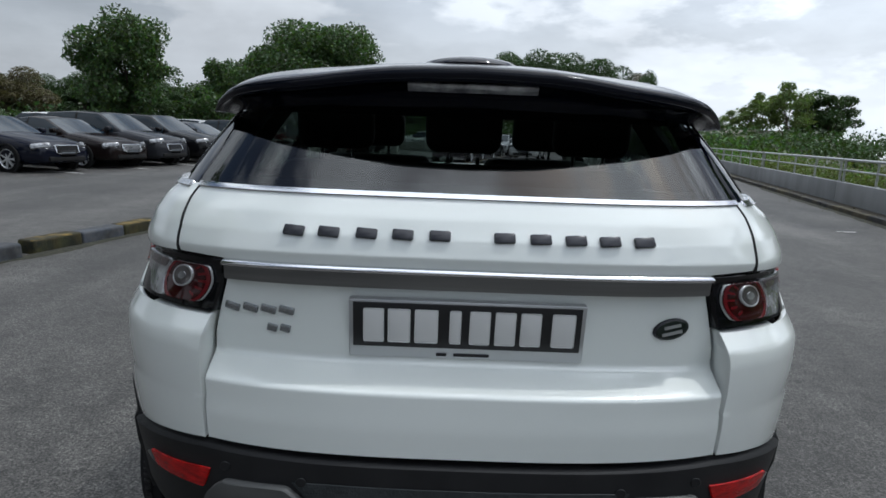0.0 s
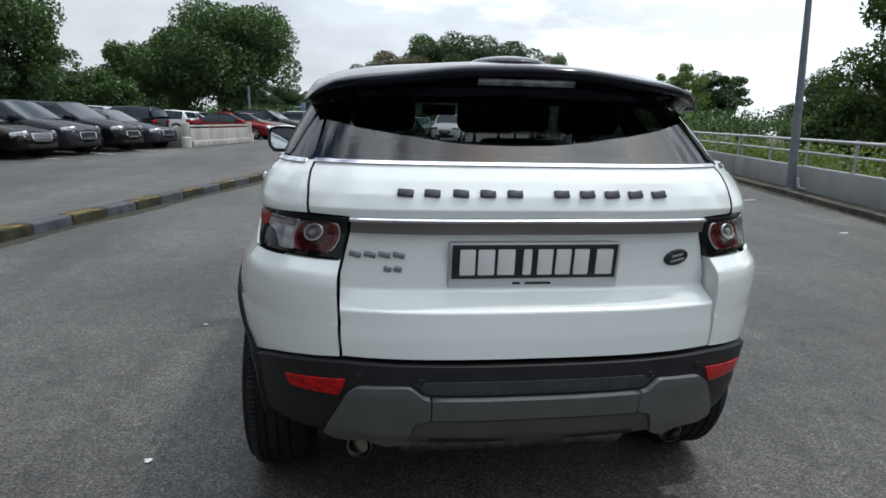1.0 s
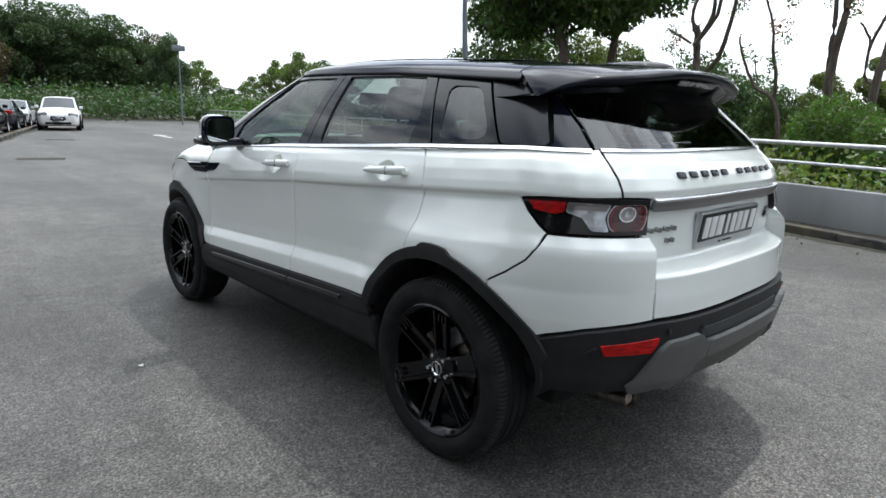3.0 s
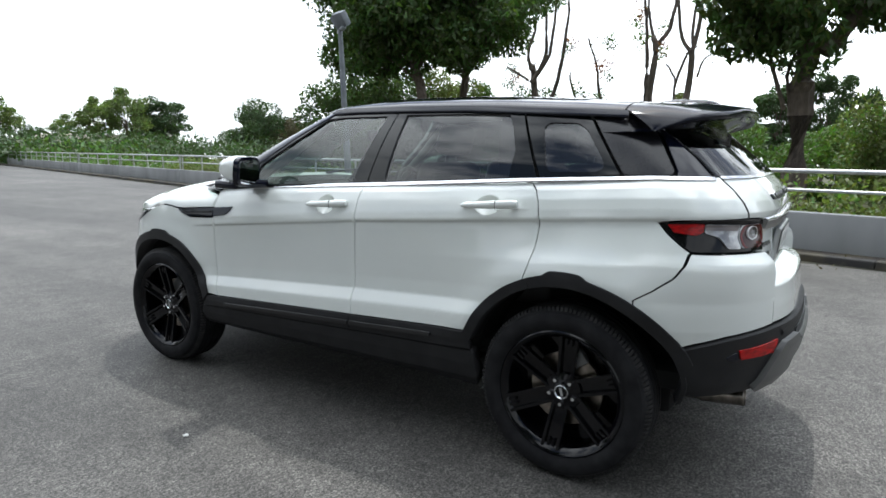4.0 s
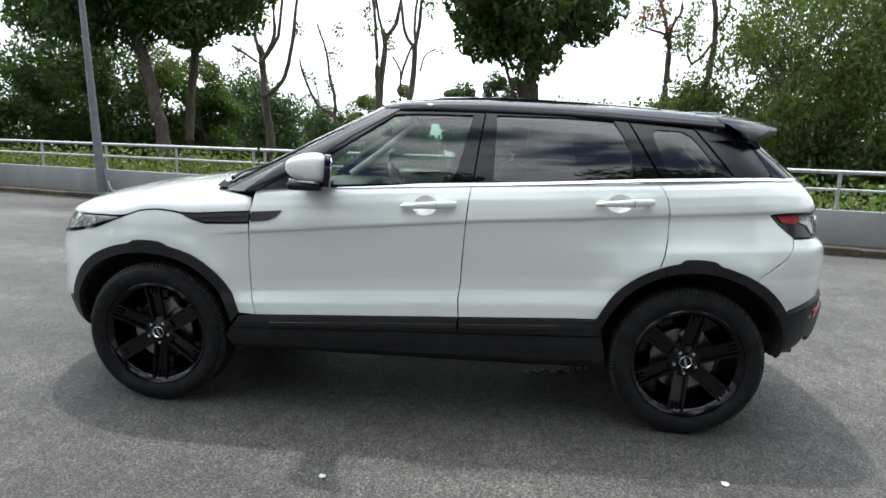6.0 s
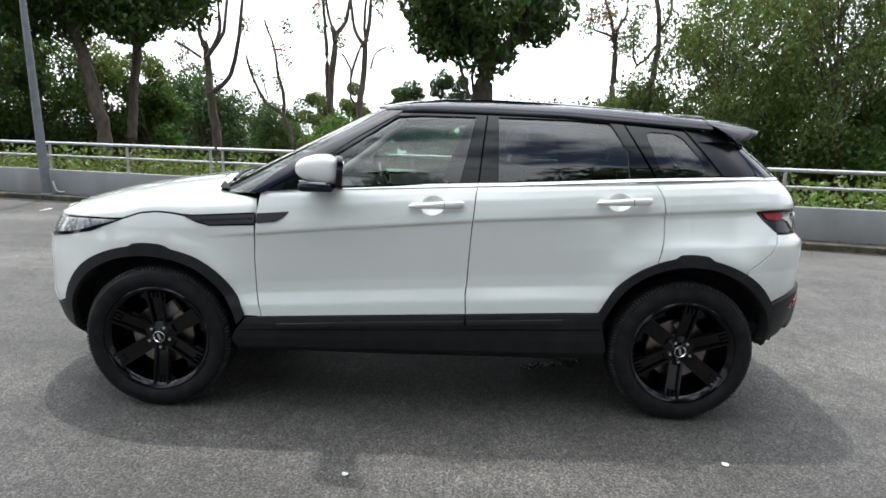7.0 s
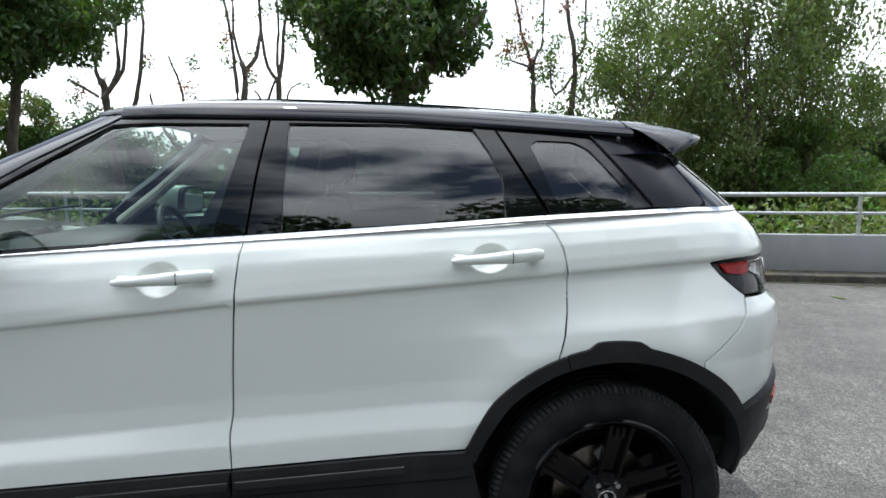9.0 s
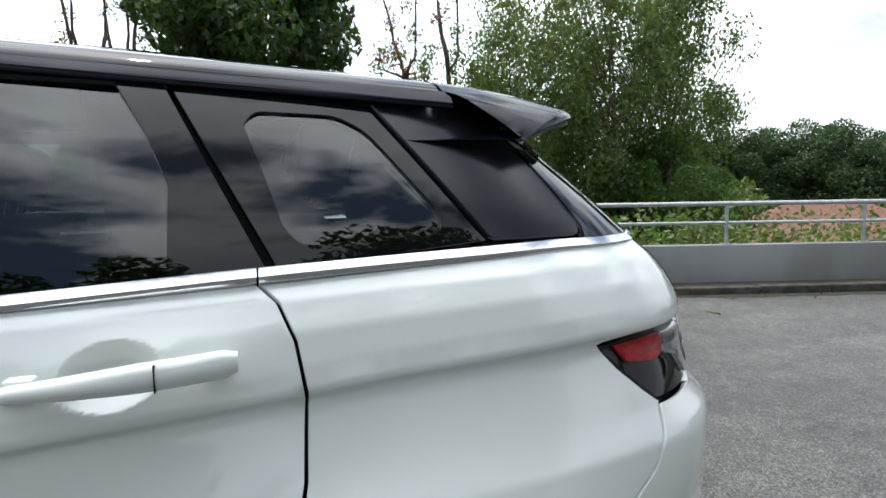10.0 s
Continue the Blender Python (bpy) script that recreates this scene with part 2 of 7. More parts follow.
    ln.new(rosy.outputs[0], c.inputs[0]), ln.new(value, c.inputs[1]), ln.new(warm.outputs[0], c.inputs[2])
    ln.new(c.outputs[0], b.inputs["Base Color"])
    bp = nd.new("ShaderNodeBump")
    bp.inputs["Strength"].default_value, bp.inputs["Distance"].default_value = .70, .003
    ln.new(grains, bp.inputs["Height"])
    ln.new(bp.outputs["Normal"], b.inputs["Normal"])


asphalt_nodes(ASPHALT)
EARTH = grained(material("leaf-strewn earth", (.075, .060, .040), .95), (.05, .07, .025), 2.0, bump=.5, bump_scale=20, dist=.03)
CONCRETE = grained(material("painted concrete", (.265, .272, .276), .8), (.215, .22, .222), 1.6, 8.0, bump=.15, bump_scale=60, dist=.002, scale2=.8, color3=(.11, .11, .105), amount3=.4, stretch=(1, 1, .35))
OLD_CONCRETE = grained(material("stained pale concrete", (.42, .41, .38), .85), (.30, .29, .26), 1.2, bump=.2, bump_scale=40, dist=.003, scale2=3.0, color3=(.14, .13, .10), amount3=.5, stretch=(1, 1, .3))
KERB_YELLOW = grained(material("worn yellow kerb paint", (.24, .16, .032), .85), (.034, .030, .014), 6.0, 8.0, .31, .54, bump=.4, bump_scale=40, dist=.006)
KERB_GREY = grained(material("worn blue grey kerb paint", (.062, .069, .083), .8), (.034, .036, .038), 5.0, 8.0, .40, .66, bump=.4, bump_scale=40, dist=.006, scale2=11.0, color3=(.10, .098, .09), amount3=.5)
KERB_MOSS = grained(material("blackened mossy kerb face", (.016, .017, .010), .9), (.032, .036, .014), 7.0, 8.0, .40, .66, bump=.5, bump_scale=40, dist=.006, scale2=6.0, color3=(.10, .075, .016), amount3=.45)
DIRT = grained(material("damp moss and dirt", (.022, .024, .016), .95), (.045, .042, .028), 14.0, bump=.6, bump_scale=60, dist=.006)
KERB_DARK = grained(material('blackened kerb stone', (.030, .029, .028), .85), (.085, .078, .06), 5.0, 8.0, .46, .70, bump=.5, bump_scale=40, dist=.006, scale2=1.1, color3=(.13, .10, .03), amount3=.45)
KERB_EARTH = grained(material("mossy kerb strip", (.030, .025, .021), .95), (.060, .052, .030), 6.0, bump=.5, bump_scale=40, dist=.01, scale2=2.0, color3=(.035, .03, .028), amount3=.8)
GALV = grained(material("galvanised steel", (.55, .56, .57), .38, .85), (.42, .43, .44), 14)
POLE = grained(material("dull grey pole", (.20, .22, .24), .55, .3), (.15, .165, .18), 6)
BARK = grained(material("grey brown bark", (.13, .105, .085), .9), (.075, .06, .05), 9.0, bump=.7, bump_scale=25, dist=.02, stretch=(1, 1, .3))
PAINT_MARK = grained(material("worn white road paint", (.62, .62, .60), .7), (.30, .30, .29), 9.0, 8.0, .45, .65)
TILE_ROOF = grained(material("terracotta tiles", (.22, .10, .065), .8), (.14, .07, .05), 3.0)
PALE_WALL = grained(material("pale render", (.66, .66, .64), .8), (.58, .58, .56), .8)
FAR_GLASS = material("dark far window", (.05, .06, .07), .15)
WOOD_SLAB = grained(material("weathered roof sheet", (.33, .29, .25), .8), (.25, .22, .19), 1.0)


def leaf_material(name, color, light=.35):
    m = bpy.data.materials.new(name)
    m.use_nodes = True
    nd, ln = m.node_tree.nodes, m.node_tree.links
    b = nd["Principled BSDF"]
    b.inputs["Base Color"].default_value = (*color, 1)
    b.inputs["Roughness"].default_value = .5
    varied(m, .035, .45)
    t = nd.new("ShaderNodeBsdfTranslucent")
    src = b.inputs["Base Color"].links[0].from_socket
    up = nd.new("ShaderNodeMix")
    up.data_type, up.blend_type = "RGBA", "MULTIPLY"
    up.inputs["Factor"].default_value = 1.0
    up.inputs["B"].default_value = (1.5, 1.7, .7, 1)
    ln.new(src, up.inputs["A"])
    ln.new(up.outputs["Result"], t.inputs["Color"])
    mx = nd.new("ShaderNodeMixShader")
    mx.inputs[0].default_value = light
    ln.new(b.outputs[0], mx.inputs[1])
    ln.new(t.outputs[0], mx.inputs[2])
    ln.new(mx.outputs[0], nd["Material Output"].inputs["Surface"])
    return m


LEAF_DARK = leaf_material("dark green leaves", (.050, .085, .022))
LEAF_MID = leaf_material("green leaves", (.080, .135, .032))
LEAF_LIGHT = leaf_material("yellow green leaves", (.118, .142, .046))
LEAF_RED = leaf_material("reddish leaves", (.20, .075, .045))
LEAF_GREY = leaf_material("grey green leaves", (.105, .14, .052), .45)
LEAF_FAR = leaf_material("deep green foliage", (.044, .078, .025), .25)
LEAF_BROWN = leaf_material("brownish foliage", (.095, .080, .040), .2)

# ---- building helpers ----
from mathutils.geometry import delaunay_2d_cdt


def mesh_object(name, me, mat, parent=None, label=""):
    if mat:
        me.materials.append(mat)
    ob = new(name, me)
    ob.parent = parent
    return tagged(ob, label)


def part(name, bm, mat, parent=None, label="", smooth=True, angle=35):
    """Links a bmesh as one mesh object under a thing or a part."""
    me = bpy.data.meshes.new(name)
    bmesh.ops.recalc_face_normals(bm, faces=bm.faces)
    for e in bm.edges:
        if len(e.link_faces) == 2 and e.calc_face_angle() > radians(angle):
            e.smooth = False
    for f in bm.faces:
        f.smooth = smooth
    bm.to_mesh(me)
    bm.free()
    return mesh_object(name, me, mat, parent, label)


def thing(name, label, category, at=(0, 0, 0), group=""):
    ob = new(name)
    ob.location = at
    ob.empty_display_size = .2
    return tagged(ob, label, category, group)


def add_box(bm, x0, x1, y0, y1, z0, z1, m=None, bevel=0.0, segments=2):
    made = bmesh.ops.create_cube(bm, size=1)["verts"]
    for v in made:
        v.co = Vector(((x0 + x1) / 2 + v.co.x * (x1 - x0), (y0 + y1) / 2 + v.co.y * (y1 - y0), (z0 + z1) / 2 + v.co.z * (z1 - z0)))
    if m is not None:
        bmesh.ops.transform(bm, matrix=m, verts=made)
    if bevel:
        es = list({e for v in made for e in v.link_edges})
        bmesh.ops.bevel(bm, geom=es, offset=bevel, segments=segments, affect="EDGES", profile=.5)
    return made


def box(x0, x1, y0, y1, z0, z1, bevel=0.0, m=None, segments=2):
    bm = bmesh.new()
    add_box(bm, x0, x1, y0, y1, z0, z1, m, bevel, segments)
    return bm


def add_lathe(bm, profile, axis_m, steps=48, close=False):
    """Turns (radius, height) pairs round the z axis of axis_m."""
    rings = []
    for r, h in profile:
        rings.append([bm.verts.new(axis_m @ Vector((r * math.cos(2 * math.pi * i / steps), r * math.sin(2 * math.pi * i / steps), h))) for i in range(steps)])
    pairs = list(zip(rings, rings[1:])) + ([(rings[-1], rings[0])] if close else [])
    for a, b in pairs:
        for i in range(steps):
            j = (i + 1) % steps
            bm.faces.new((a[i], a[j], b[j], b[i]))
    return rings


def lathe(profile, axis_m=Matrix(), steps=48, close=False, cap=False):
    bm = bmesh.new()
    rings = add_lathe(bm, profile, axis_m, steps, close)
    if cap:
        bm.faces.new(rings[0])
        bm.faces.new(rings[-1])
    return bm


def add_tube(bm, pts, radii, sides=8, cap=True):
    """A tapered tube along a line of points."""
    rings = []
    for i, p in enumerate(pts):
        d = (Vector(pts[min(i + 1, len(pts) - 1)]) - Vector(pts[max(i - 1, 0)])).normalized()
        q = d.to_track_quat("Z", "Y")
        r = radii[i] if isinstance(radii, (list, tuple)) else radii
        rings.append([bm.verts.new(Vector(p) + q @ Vector((r * math.cos(2 * math.pi * k / sides), r * math.sin(2 * math.pi * k / sides), 0))) for k in range(sides)])
    for a, b in zip(rings, rings[1:]):
        for k in range(sides):
            bm.faces.new((a[k], a[(k + 1) % sides], b[(k + 1) % sides], b[k]))
    if cap:
        bm.faces.new(rings[0])
        bm.faces.new(rings[-1])


def tube(pts, radii, sides=8):
    bm = bmesh.new()
    add_tube(bm, pts, radii, sides)
    return bm


def grid_mesh(name, rows, mat, parent, label="", flip=False):
    """A smooth sheet through rows of points."""
    n = len(rows[0])
    vs = [tuple(p) for r in rows for p in r]
    fs = []
    for i in range(len(rows) - 1):
        for j in range(n - 1):
            f = (i * n + j, i * n + j + 1, (i + 1) * n + j + 1, (i + 1) * n + j)
            fs.append(f[::-1] if flip else f)
    me = bpy.data.meshes.new(name)
    me.from_pydata(vs, [], fs)
    for p in me.polygons:
        p.use_smooth = True
    return mesh_object(name, me, mat, parent, label)


def table(points, sigma=0.006):
    """A smoothed lookup through a few (position, value) pairs."""
    ps, vs = zip(*points)
    g = np.arange(ps[0], ps[-1] + 0.002, 0.002)
    v = np.interp(g, ps, vs)
    k = np.exp(-0.5 * (np.arange(-12, 13) * 0.002 / sigma) ** 2)
    v = np.convolve(np.pad(v, 12, mode="edge"), k / k.sum(), mode="valid")
    return lambda p: float(np.interp(p, g, v))


def clip(a, lo, hi):
    return max(lo, min(hi, a))


# half width of the flanks against height at the B-pillar
FLANK = table([(.15, .80), (.30, .862), (.335, .90), (.40, .915), (.50, .925), (.535, .921), (.600, .918), (.612, .915), (.664, .889),
               (.72, .886), (.85, .893), (.97, .8985), (.9965, .8985), (1.0055, .9085), (1.016, .9095), (1.05, .905), (1.10, .891), (1.145, .868), (1.18, .836), (1.30, .76)], .0022)
WING = table([(.15, .80), (.30, .862), (.335, .90), (.40, .915), (.50, .925), (.60, .918), (.664, .900), (.72, .893), (.85, .897), (.95, .902), (1.05, .903), (1.10, .891), (1.145, .868), (1.18, .836), (1.30, .76)], .012)
# rear end on the centreline: tailgate, and the bumper's corner beside it
GATE = table([(.20, -.45), (.30, -.60), (.37, -.70), (.47, -.77), (.60, -.795), (.70, -.787), (.76, -.784), (.835, -.773),
              (.839, -.768), (.874, -.689), (.882, -.684), (1.04, -.676), (1.085, -.692), (1.12, -.702), (1.16, -.684), (1.20, -.655), (1.245, -.612), (1.30, -.57)], .0024)
CORNER = table([(.20, -.45), (.30, -.60), (.37, -.70), (.47, -.77), (.60, -.795), (.70, -.788), (.80, -.784), (.90, -.770),
                (.935, -.758), (.972, -.712), (1.04, -.70), (1.085, -.70), (1.12, -.703), (1.16, -.684), (1.20, -.655), (1.245, -.612), (1.30, -.57)], .003)
NOSE = table([(.15, 3.20), (.25, 3.36), (.35, 3.47), (.50, 3.52), (.75, 3.53), (.85, 3.51), (.95, 3.44), (1.02, 3.36), (1.30, 3.2)], .01)
SQUARE = table([(.20, 2.6), (.60, 2.9), (.80, 3.1), (1.00, 3.7), (1.30, 3.7)], .02)
YR, YF, LR, LF = 0.0, 2.45, 1.20, 1.45


def level(y, q):
    """Height of the flank's line q at y: the sill, the shoulder crease and the belt rise towards the rear."""
    y = clip(y, -.35, 2.45)
    d = y - 1.087
    crease = 1.006 - (.088 if d > 0 else .064) * d
    return float(np.interp(q, (.15, .30, .53, 1.006, 1.18, 1.30), (.15, .302, .53 - .042 * d, crease, 1.176 - .047 * d, 1.30 - .02 * d)))


def unlevel(y, z):
    lo, hi = .15, 1.30
    for _ in range(30):
        m = (lo + hi) / 2
        lo, hi = (m, hi) if level(y, m) < z else (lo, m)
    return lo


def half_width(y, q):
    y = clip(y, YR, 3.0)
    h = math.exp(-((q - .73) / .15) ** 2)
    w = FLANK(q)
    if y > 2.14:
        w += clip((y - 2.14) / .22, 0, 1) * (WING(q) - w)
    if q < .72:
        w += clip((.5 - y) / .4, 0, 1) * (.889 + .014 * clip((.72 - q) / .10, 0, 1) - w)
    w += .042 * h * math.exp(-((y - .05) / .36) ** 2) + .034 * h * math.exp(-((y - 2.62) / .36) ** 2)
    w -= .048 * max(0, min(1, (.9 - y) / .9)) ** 2 * clip((q - .84) / .14, 0, 1)
    return w


def haunch(y, z):
    """The swelling of the flank round the wheel arches."""
    back = math.exp(-((math.hypot(y, z - .37) - .50) / .075) ** 2) * clip((y + .45) / .22, 0, 1)
    front = math.exp(-((math.hypot(y - 2.66, z - .365) - .48) / .07) ** 2) * clip((y - 2.2) / .2, 0, 1) * .7
    return .013 * (back + front) * clip((z - .50) / .08, 0, 1) * clip((1.0 - z) / .08, 0, 1)


def body(u, q, rear=GATE):
    """The body's skin: u runs along the flank (as y) and round both ends, q is the height at the B-pillar."""
    if u < YR:
        a = (YR - u) / LR * math.pi / 2
        z = level(-.35, q) if u < YR - .35 else level(u, q)
        n = SQUARE(z)
        c, s = math.cos(a), math.sin(a)
        rho = (abs(c) ** n + abs(s) ** n) ** (-1 / n)
        v = u if u > -1.2 else -2.4 - u
        edge = float(np.interp(v, (-.745, -.64, -.55, -.44, -.41), (.624, .612, .598, .568, .556)))
        proud = .015 * clip((edge - q) / .004, 0, 1) * clip((YR - .34 - v) / .12, 0, 1)
        wide = half_width(YR, q) + proud + haunch(u, z)
        return Vector((-wide * c * rho, YR + (rear(z) - proud - YR) * s * rho, z))
    if u > YF:
        a = (u - YF) / LF * math.pi / 2
        z = level(YF, q)
        c, s = math.cos(a), math.sin(a)
        rho = (abs(c) ** 2.5 + abs(s) ** 2.5) ** (-1 / 2.5)
        return Vector((-(half_width(YF, q) + haunch(u, z)) * c * rho, YF + (NOSE(z) - YF) * s * rho, z))
    z = level(u, q)
    return Vector((-half_width(u, q) - haunch(u, z), u, z))


def corner(u, q):
    return body(u, q, CORNER)


GR, GLR, GLF = 0.25, .85, .95


def cabin(u, z):
    """The glasshouse: sides that lean in, the raked rear window and the windscreen; u as above, z the height."""
    w = .825 - .40 * (z - 1.2) - .62 * (z - 1.2) ** 2 if z > 1.2 else .825 - .40 * (z - 1.2)
    w -= .015 * clip((.9 - u) / .9, 0, 1.4) ** 2
    back, front = -.622 + 1.10 * (z - 1.24), 2.40 - 1.90 * (z - 1.15)
    gf = front - .36
    if u < GR:
        a = (GR - u) / GLR * math.pi / 2
        c, s = math.cos(a), math.sin(a)
        rho = (abs(c) ** 4.3 + abs(s) ** 4.3) ** (-1 / 4.3)
        return Vector((-w * c * rho, GR + (back - GR) * s * rho, z))
    if u > 1.0:
        f = clip((u - 1.0) / (GLF), 0, 1)
        # u = 1 + GLF is the windscreen's middle; the side part stretches with the pillar's rake
        k = .5
        if f < k:
            return Vector((-w, 1.0 + (gf - 1.0) * f / k, z))
        a = (f - k) / (1 - k) * math.pi / 2
        c, s = math.cos(a), math.sin(a)
        rho = (abs(c) ** 3 + abs(s) ** 3) ** (-1 / 3)
        return Vector((-w * c * rho, gf + (front - gf) * s * rho, z))
    return Vector((-w, u, z))


def dense(outline, step, closed=True):
    out = []
    n = len(outline)
    for i in range(n if closed else n - 1):
        (a, b), (c, d) = outline[i], outline[(i + 1) % n]
        k = max(1, math.ceil(math.hypot(c - a, d - b) / step))
        out += [(a + (c - a) * t / k, b + (d - b) * t / k) for t in range(k)]
    return out if closed else out + [outline[-1]]


def rounded(outline, radius, steps=4):
    """Rounds the corners of an outline."""
    out, n = [], len(outline)
    for i in range(n):
        p, a, b = Vector(outline[i]), Vector(outline[i - 1]), Vector(outline[(i + 1) % n])
        r = min(radius, (a - p).length * .45, (b - p).length * .45)
        s, e = p + (a - p).normalized() * r, p + (b - p).normalized() * r
        for k in range(steps + 1):
            t = k / steps
            out.append(tuple(s * (1 - t) ** 2 + p * 2 * t * (1 - t) + e * t * t))
    return out


def area2(o):
    return sum(a[0] * b[1] - b[0] * a[1] for a, b in zip(o, o[1:] + o[:1]))


def inset(outline, gap):
    if area2(outline) < 0:
        outline = outline[::-1]
    out, n = [], len(outline)
    for i in range(n):
        p = outline[i]
        t = Vector(outline[(i + 1) % n]) - Vector(outline[i - 1])
        t = t.normalized() if t.length > 1e-9 else Vector((1, 0))
        out.append((p[0] - t.y * gap, p[1] + t.x * gap))
    return out


def inside(p, o):
    hit = False
    for (ax, ay), (bx, by) in zip(o, o[1:] + o[:1]):
        if (ay > p[1]) != (by > p[1]) and p[0] < (bx - ax) * (p[1] - ay) / (by - ay) + ax:
            hit = not hit
    return hit


def panel(name, outline, skin, mat, parent, sides=(-1, 1), off=0.0, depth=.02, gap=.0027, step=.03, rows=.02, hole=None, spots=(), label="", lines=(), edge=None, straight=None, h=1e-3):
    """A body panel: an outline laid on a skin, with turned-in edges; one object for each side (-1 the left)."""
    o = inset(dense(outline, edge or step), gap)
    loops = [o]
    if hole:
        loops.append(inset(dense(hole, step), -gap)[::-1])
    pts, edges = [], []
    for l in loops:
        s = len(pts)
        pts += l
        edges += [(s + i, s + (i + 1) % len(l)) for i in range(len(l))]
    us, qs = [p[0] for p in o], [p[1] for p in o]
    bps = np.array(pts)
    cand = []
    nu, nq = int((max(us) - min(us)) / step) + 1, int((max(qs) - min(qs)) / rows) + 1
    for i in range(nu + 1):
        for j in range(nq + 1):
            cand.append((min(us) + i * step + .0013 * (j % 2), min(qs) + j * rows, .35 * rows))
    if skin in (body, corner):
        for q in (.606, .614, .624, .634, .646, .656, .664, .672, .988, .993, .9965, .9995, 1.0025, 1.0055, 1.009, 1.014, 1.02, 1.03) + tuple(lines):
            if min(qs) < q < max(qs):
                cand = [c for c in cand if abs(c[1] - q) > .003] + [(min(us) + i * step * .7, q, .002) for i in range(int(nu / .7) + 1)]
    for (cu, cq, ru, rq) in spots:
        for i in range(-13, 14):
            for j in range(-13, 14):
                cand.append((cu + ru * i / 13, cq + rq * j / 13, .004))
    for a, b, m in cand:
        if inside((a, b), o) and not (hole and inside((a, b), hole)) and np.min(np.abs(bps - (a, b)).max(axis=1)) > m:
            pts.append((a, b))
    vs, _, fs, *_ = delaunay_2d_cdt([Vector(p) for p in pts], edges, [], 0, 1e-6)
    hole_loop = loops[1] if hole else None
    mids = [(sum(vs[k].x for k in f) / 3, sum(vs[k].y for k in f) / 3) for f in fs]
    fs = [f for f, c in zip(fs, mids) if inside(c, o) and not (hole and inside(c, hole_loop))]
    P, N = [], []
    for v in vs:
        p = skin(v.x, v.y)
        n = (skin(v.x, v.y + h) - skin(v.x, v.y - h)).cross(skin(v.x + h, v.y) - skin(v.x - h, v.y)).normalized()
        P.append(p + n * (off(v.x) if callable(off) else off))
        N.append(n)
    faces = [tuple(f)[::-1] for f in fs]
    if depth:
        s = 0
        for l in loops:
            k = len(l)
            base = len(P)
            for ring in (0.0, depth):
                for i in range(k):
                    j0, j1 = s + (i - 1) % k, s + (i + 1) % k
                    t = (P[j1] - P[j0])
                    back = Vector(straight[1]) if straight is not None and vs[s + i].x < straight[0] else N[s + i]
                    P.append(P[s + i] - back * (ring if straight is None or vs[s + i].x < straight[0] else min(ring, .012)))
                    side = N[s + i].cross(t).normalized()
                    N.append(side if ring else (side + N[s + i]).normalized())
            for i in range(k):
                j = (i + 1) % k
                faces.append((base + i, base + k + i, base + k + j, base + j)[::-1])
            s += k
    made = []
    for sd in sides:
        f = -1 if sd > 0 else 1
        me = bpy.data.meshes.new(name)
        me.from_pydata([(p.x * f, p.y, p.z) for p in P], [], faces if f > 0 else [x[::-1] for x in faces])
        for p in me.polygons:
            p.use_smooth = True
        me.normals_split_custom_set_from_vertices([(n.x * f, n.y, n.z) for n in N])
        made.append(mesh_object(name, me, mat, parent if not isinstance(parent, (list, tuple)) else parent[0 if sd < 0 else 1], label))
    return made


# ---- the white car ----
HANDLES = ((.365, 1.115 - .0), (1.285, 1.073))
DENTS = [(y, unlevel(y, z)) for y, z in HANDLES]
plain_half_width = half_width


def half_width(y, q):
    w = plain_half_width(y, q)
    for cy, cq in DENTS:
        r = ((y - cy) / .060) ** 2 + ((q - cq) / .046) ** 2
        if r < 1:
            w -= .034 * (1 - r) ** 1.15
    return w


def along(y, z):
    """The cabin's u behind the rear door for a place y in side view."""
    lo, hi = GR - .52 * GLR, GR
    for _ in range(24):
        m = (lo + hi) / 2
        lo, hi = (m, hi) if cabin(m, z).y < y else (lo, m)
    return (lo + hi) / 2


def side_cabin(y, z):
    """The cabin's flank with straight lines in side view: beyond the B-pillar the place is given as y itself."""
    if y < GR:
        return cabin(along(y, z), z)
    if y <= 1.0:
        return cabin(y, z)
    lo, hi = 1.0, 1.95
    for _ in range(22):
        m = (lo + hi) / 2
        lo, hi = (m, hi) if cabin(m, z).y < y else (lo, m)
    return cabin(lo, z)


def arc(cy, cz, r, a0, a1, n=18):
    return [(cy + r * math.cos(radians(a0 + (a1 - a0) * i / n)), cz + r * math.sin(radians(a0 + (a1 - a0) * i / n))) for i in range(n + 1)]


def flank(points):
    """Side-view places (y, z) as places on the skin."""
    return [(y, unlevel(y, z)) for y, z in points]


def arch_line(cy, cz, r, bump, a0, a1, n=52):
    """A wheel arch with the flat raised piece at its top."""
    out = []
    for i in range(n + 1):
        a = a0 + (a1 - a0) * i / n
        k = clip((11 - abs(a - 91)) / 3.2, 0, 1)
        rr = r + (bump - r) * k
        out.append((cy + rr * math.cos(radians(a)), cz + rr * math.sin(radians(a))))
    return out


suv = thing("suv", "white five-door SUV with black roof and black wheels on asphalt", "car")

# arches: front wheel at y 2.66, rear wheel at y 0
F_OUT, F_IN, F_BUMP = .468, .418, .482
R_OUT, R_IN, R_BUMP = .487, .443, .502
front_arch = flank(arch_line(2.66, .365, F_OUT - .012, F_BUMP - .012, 20, 163))
rear_arch = flank(arch_line(0, .37, R_OUT - .012, R_BUMP - .012, 33.6, 156))


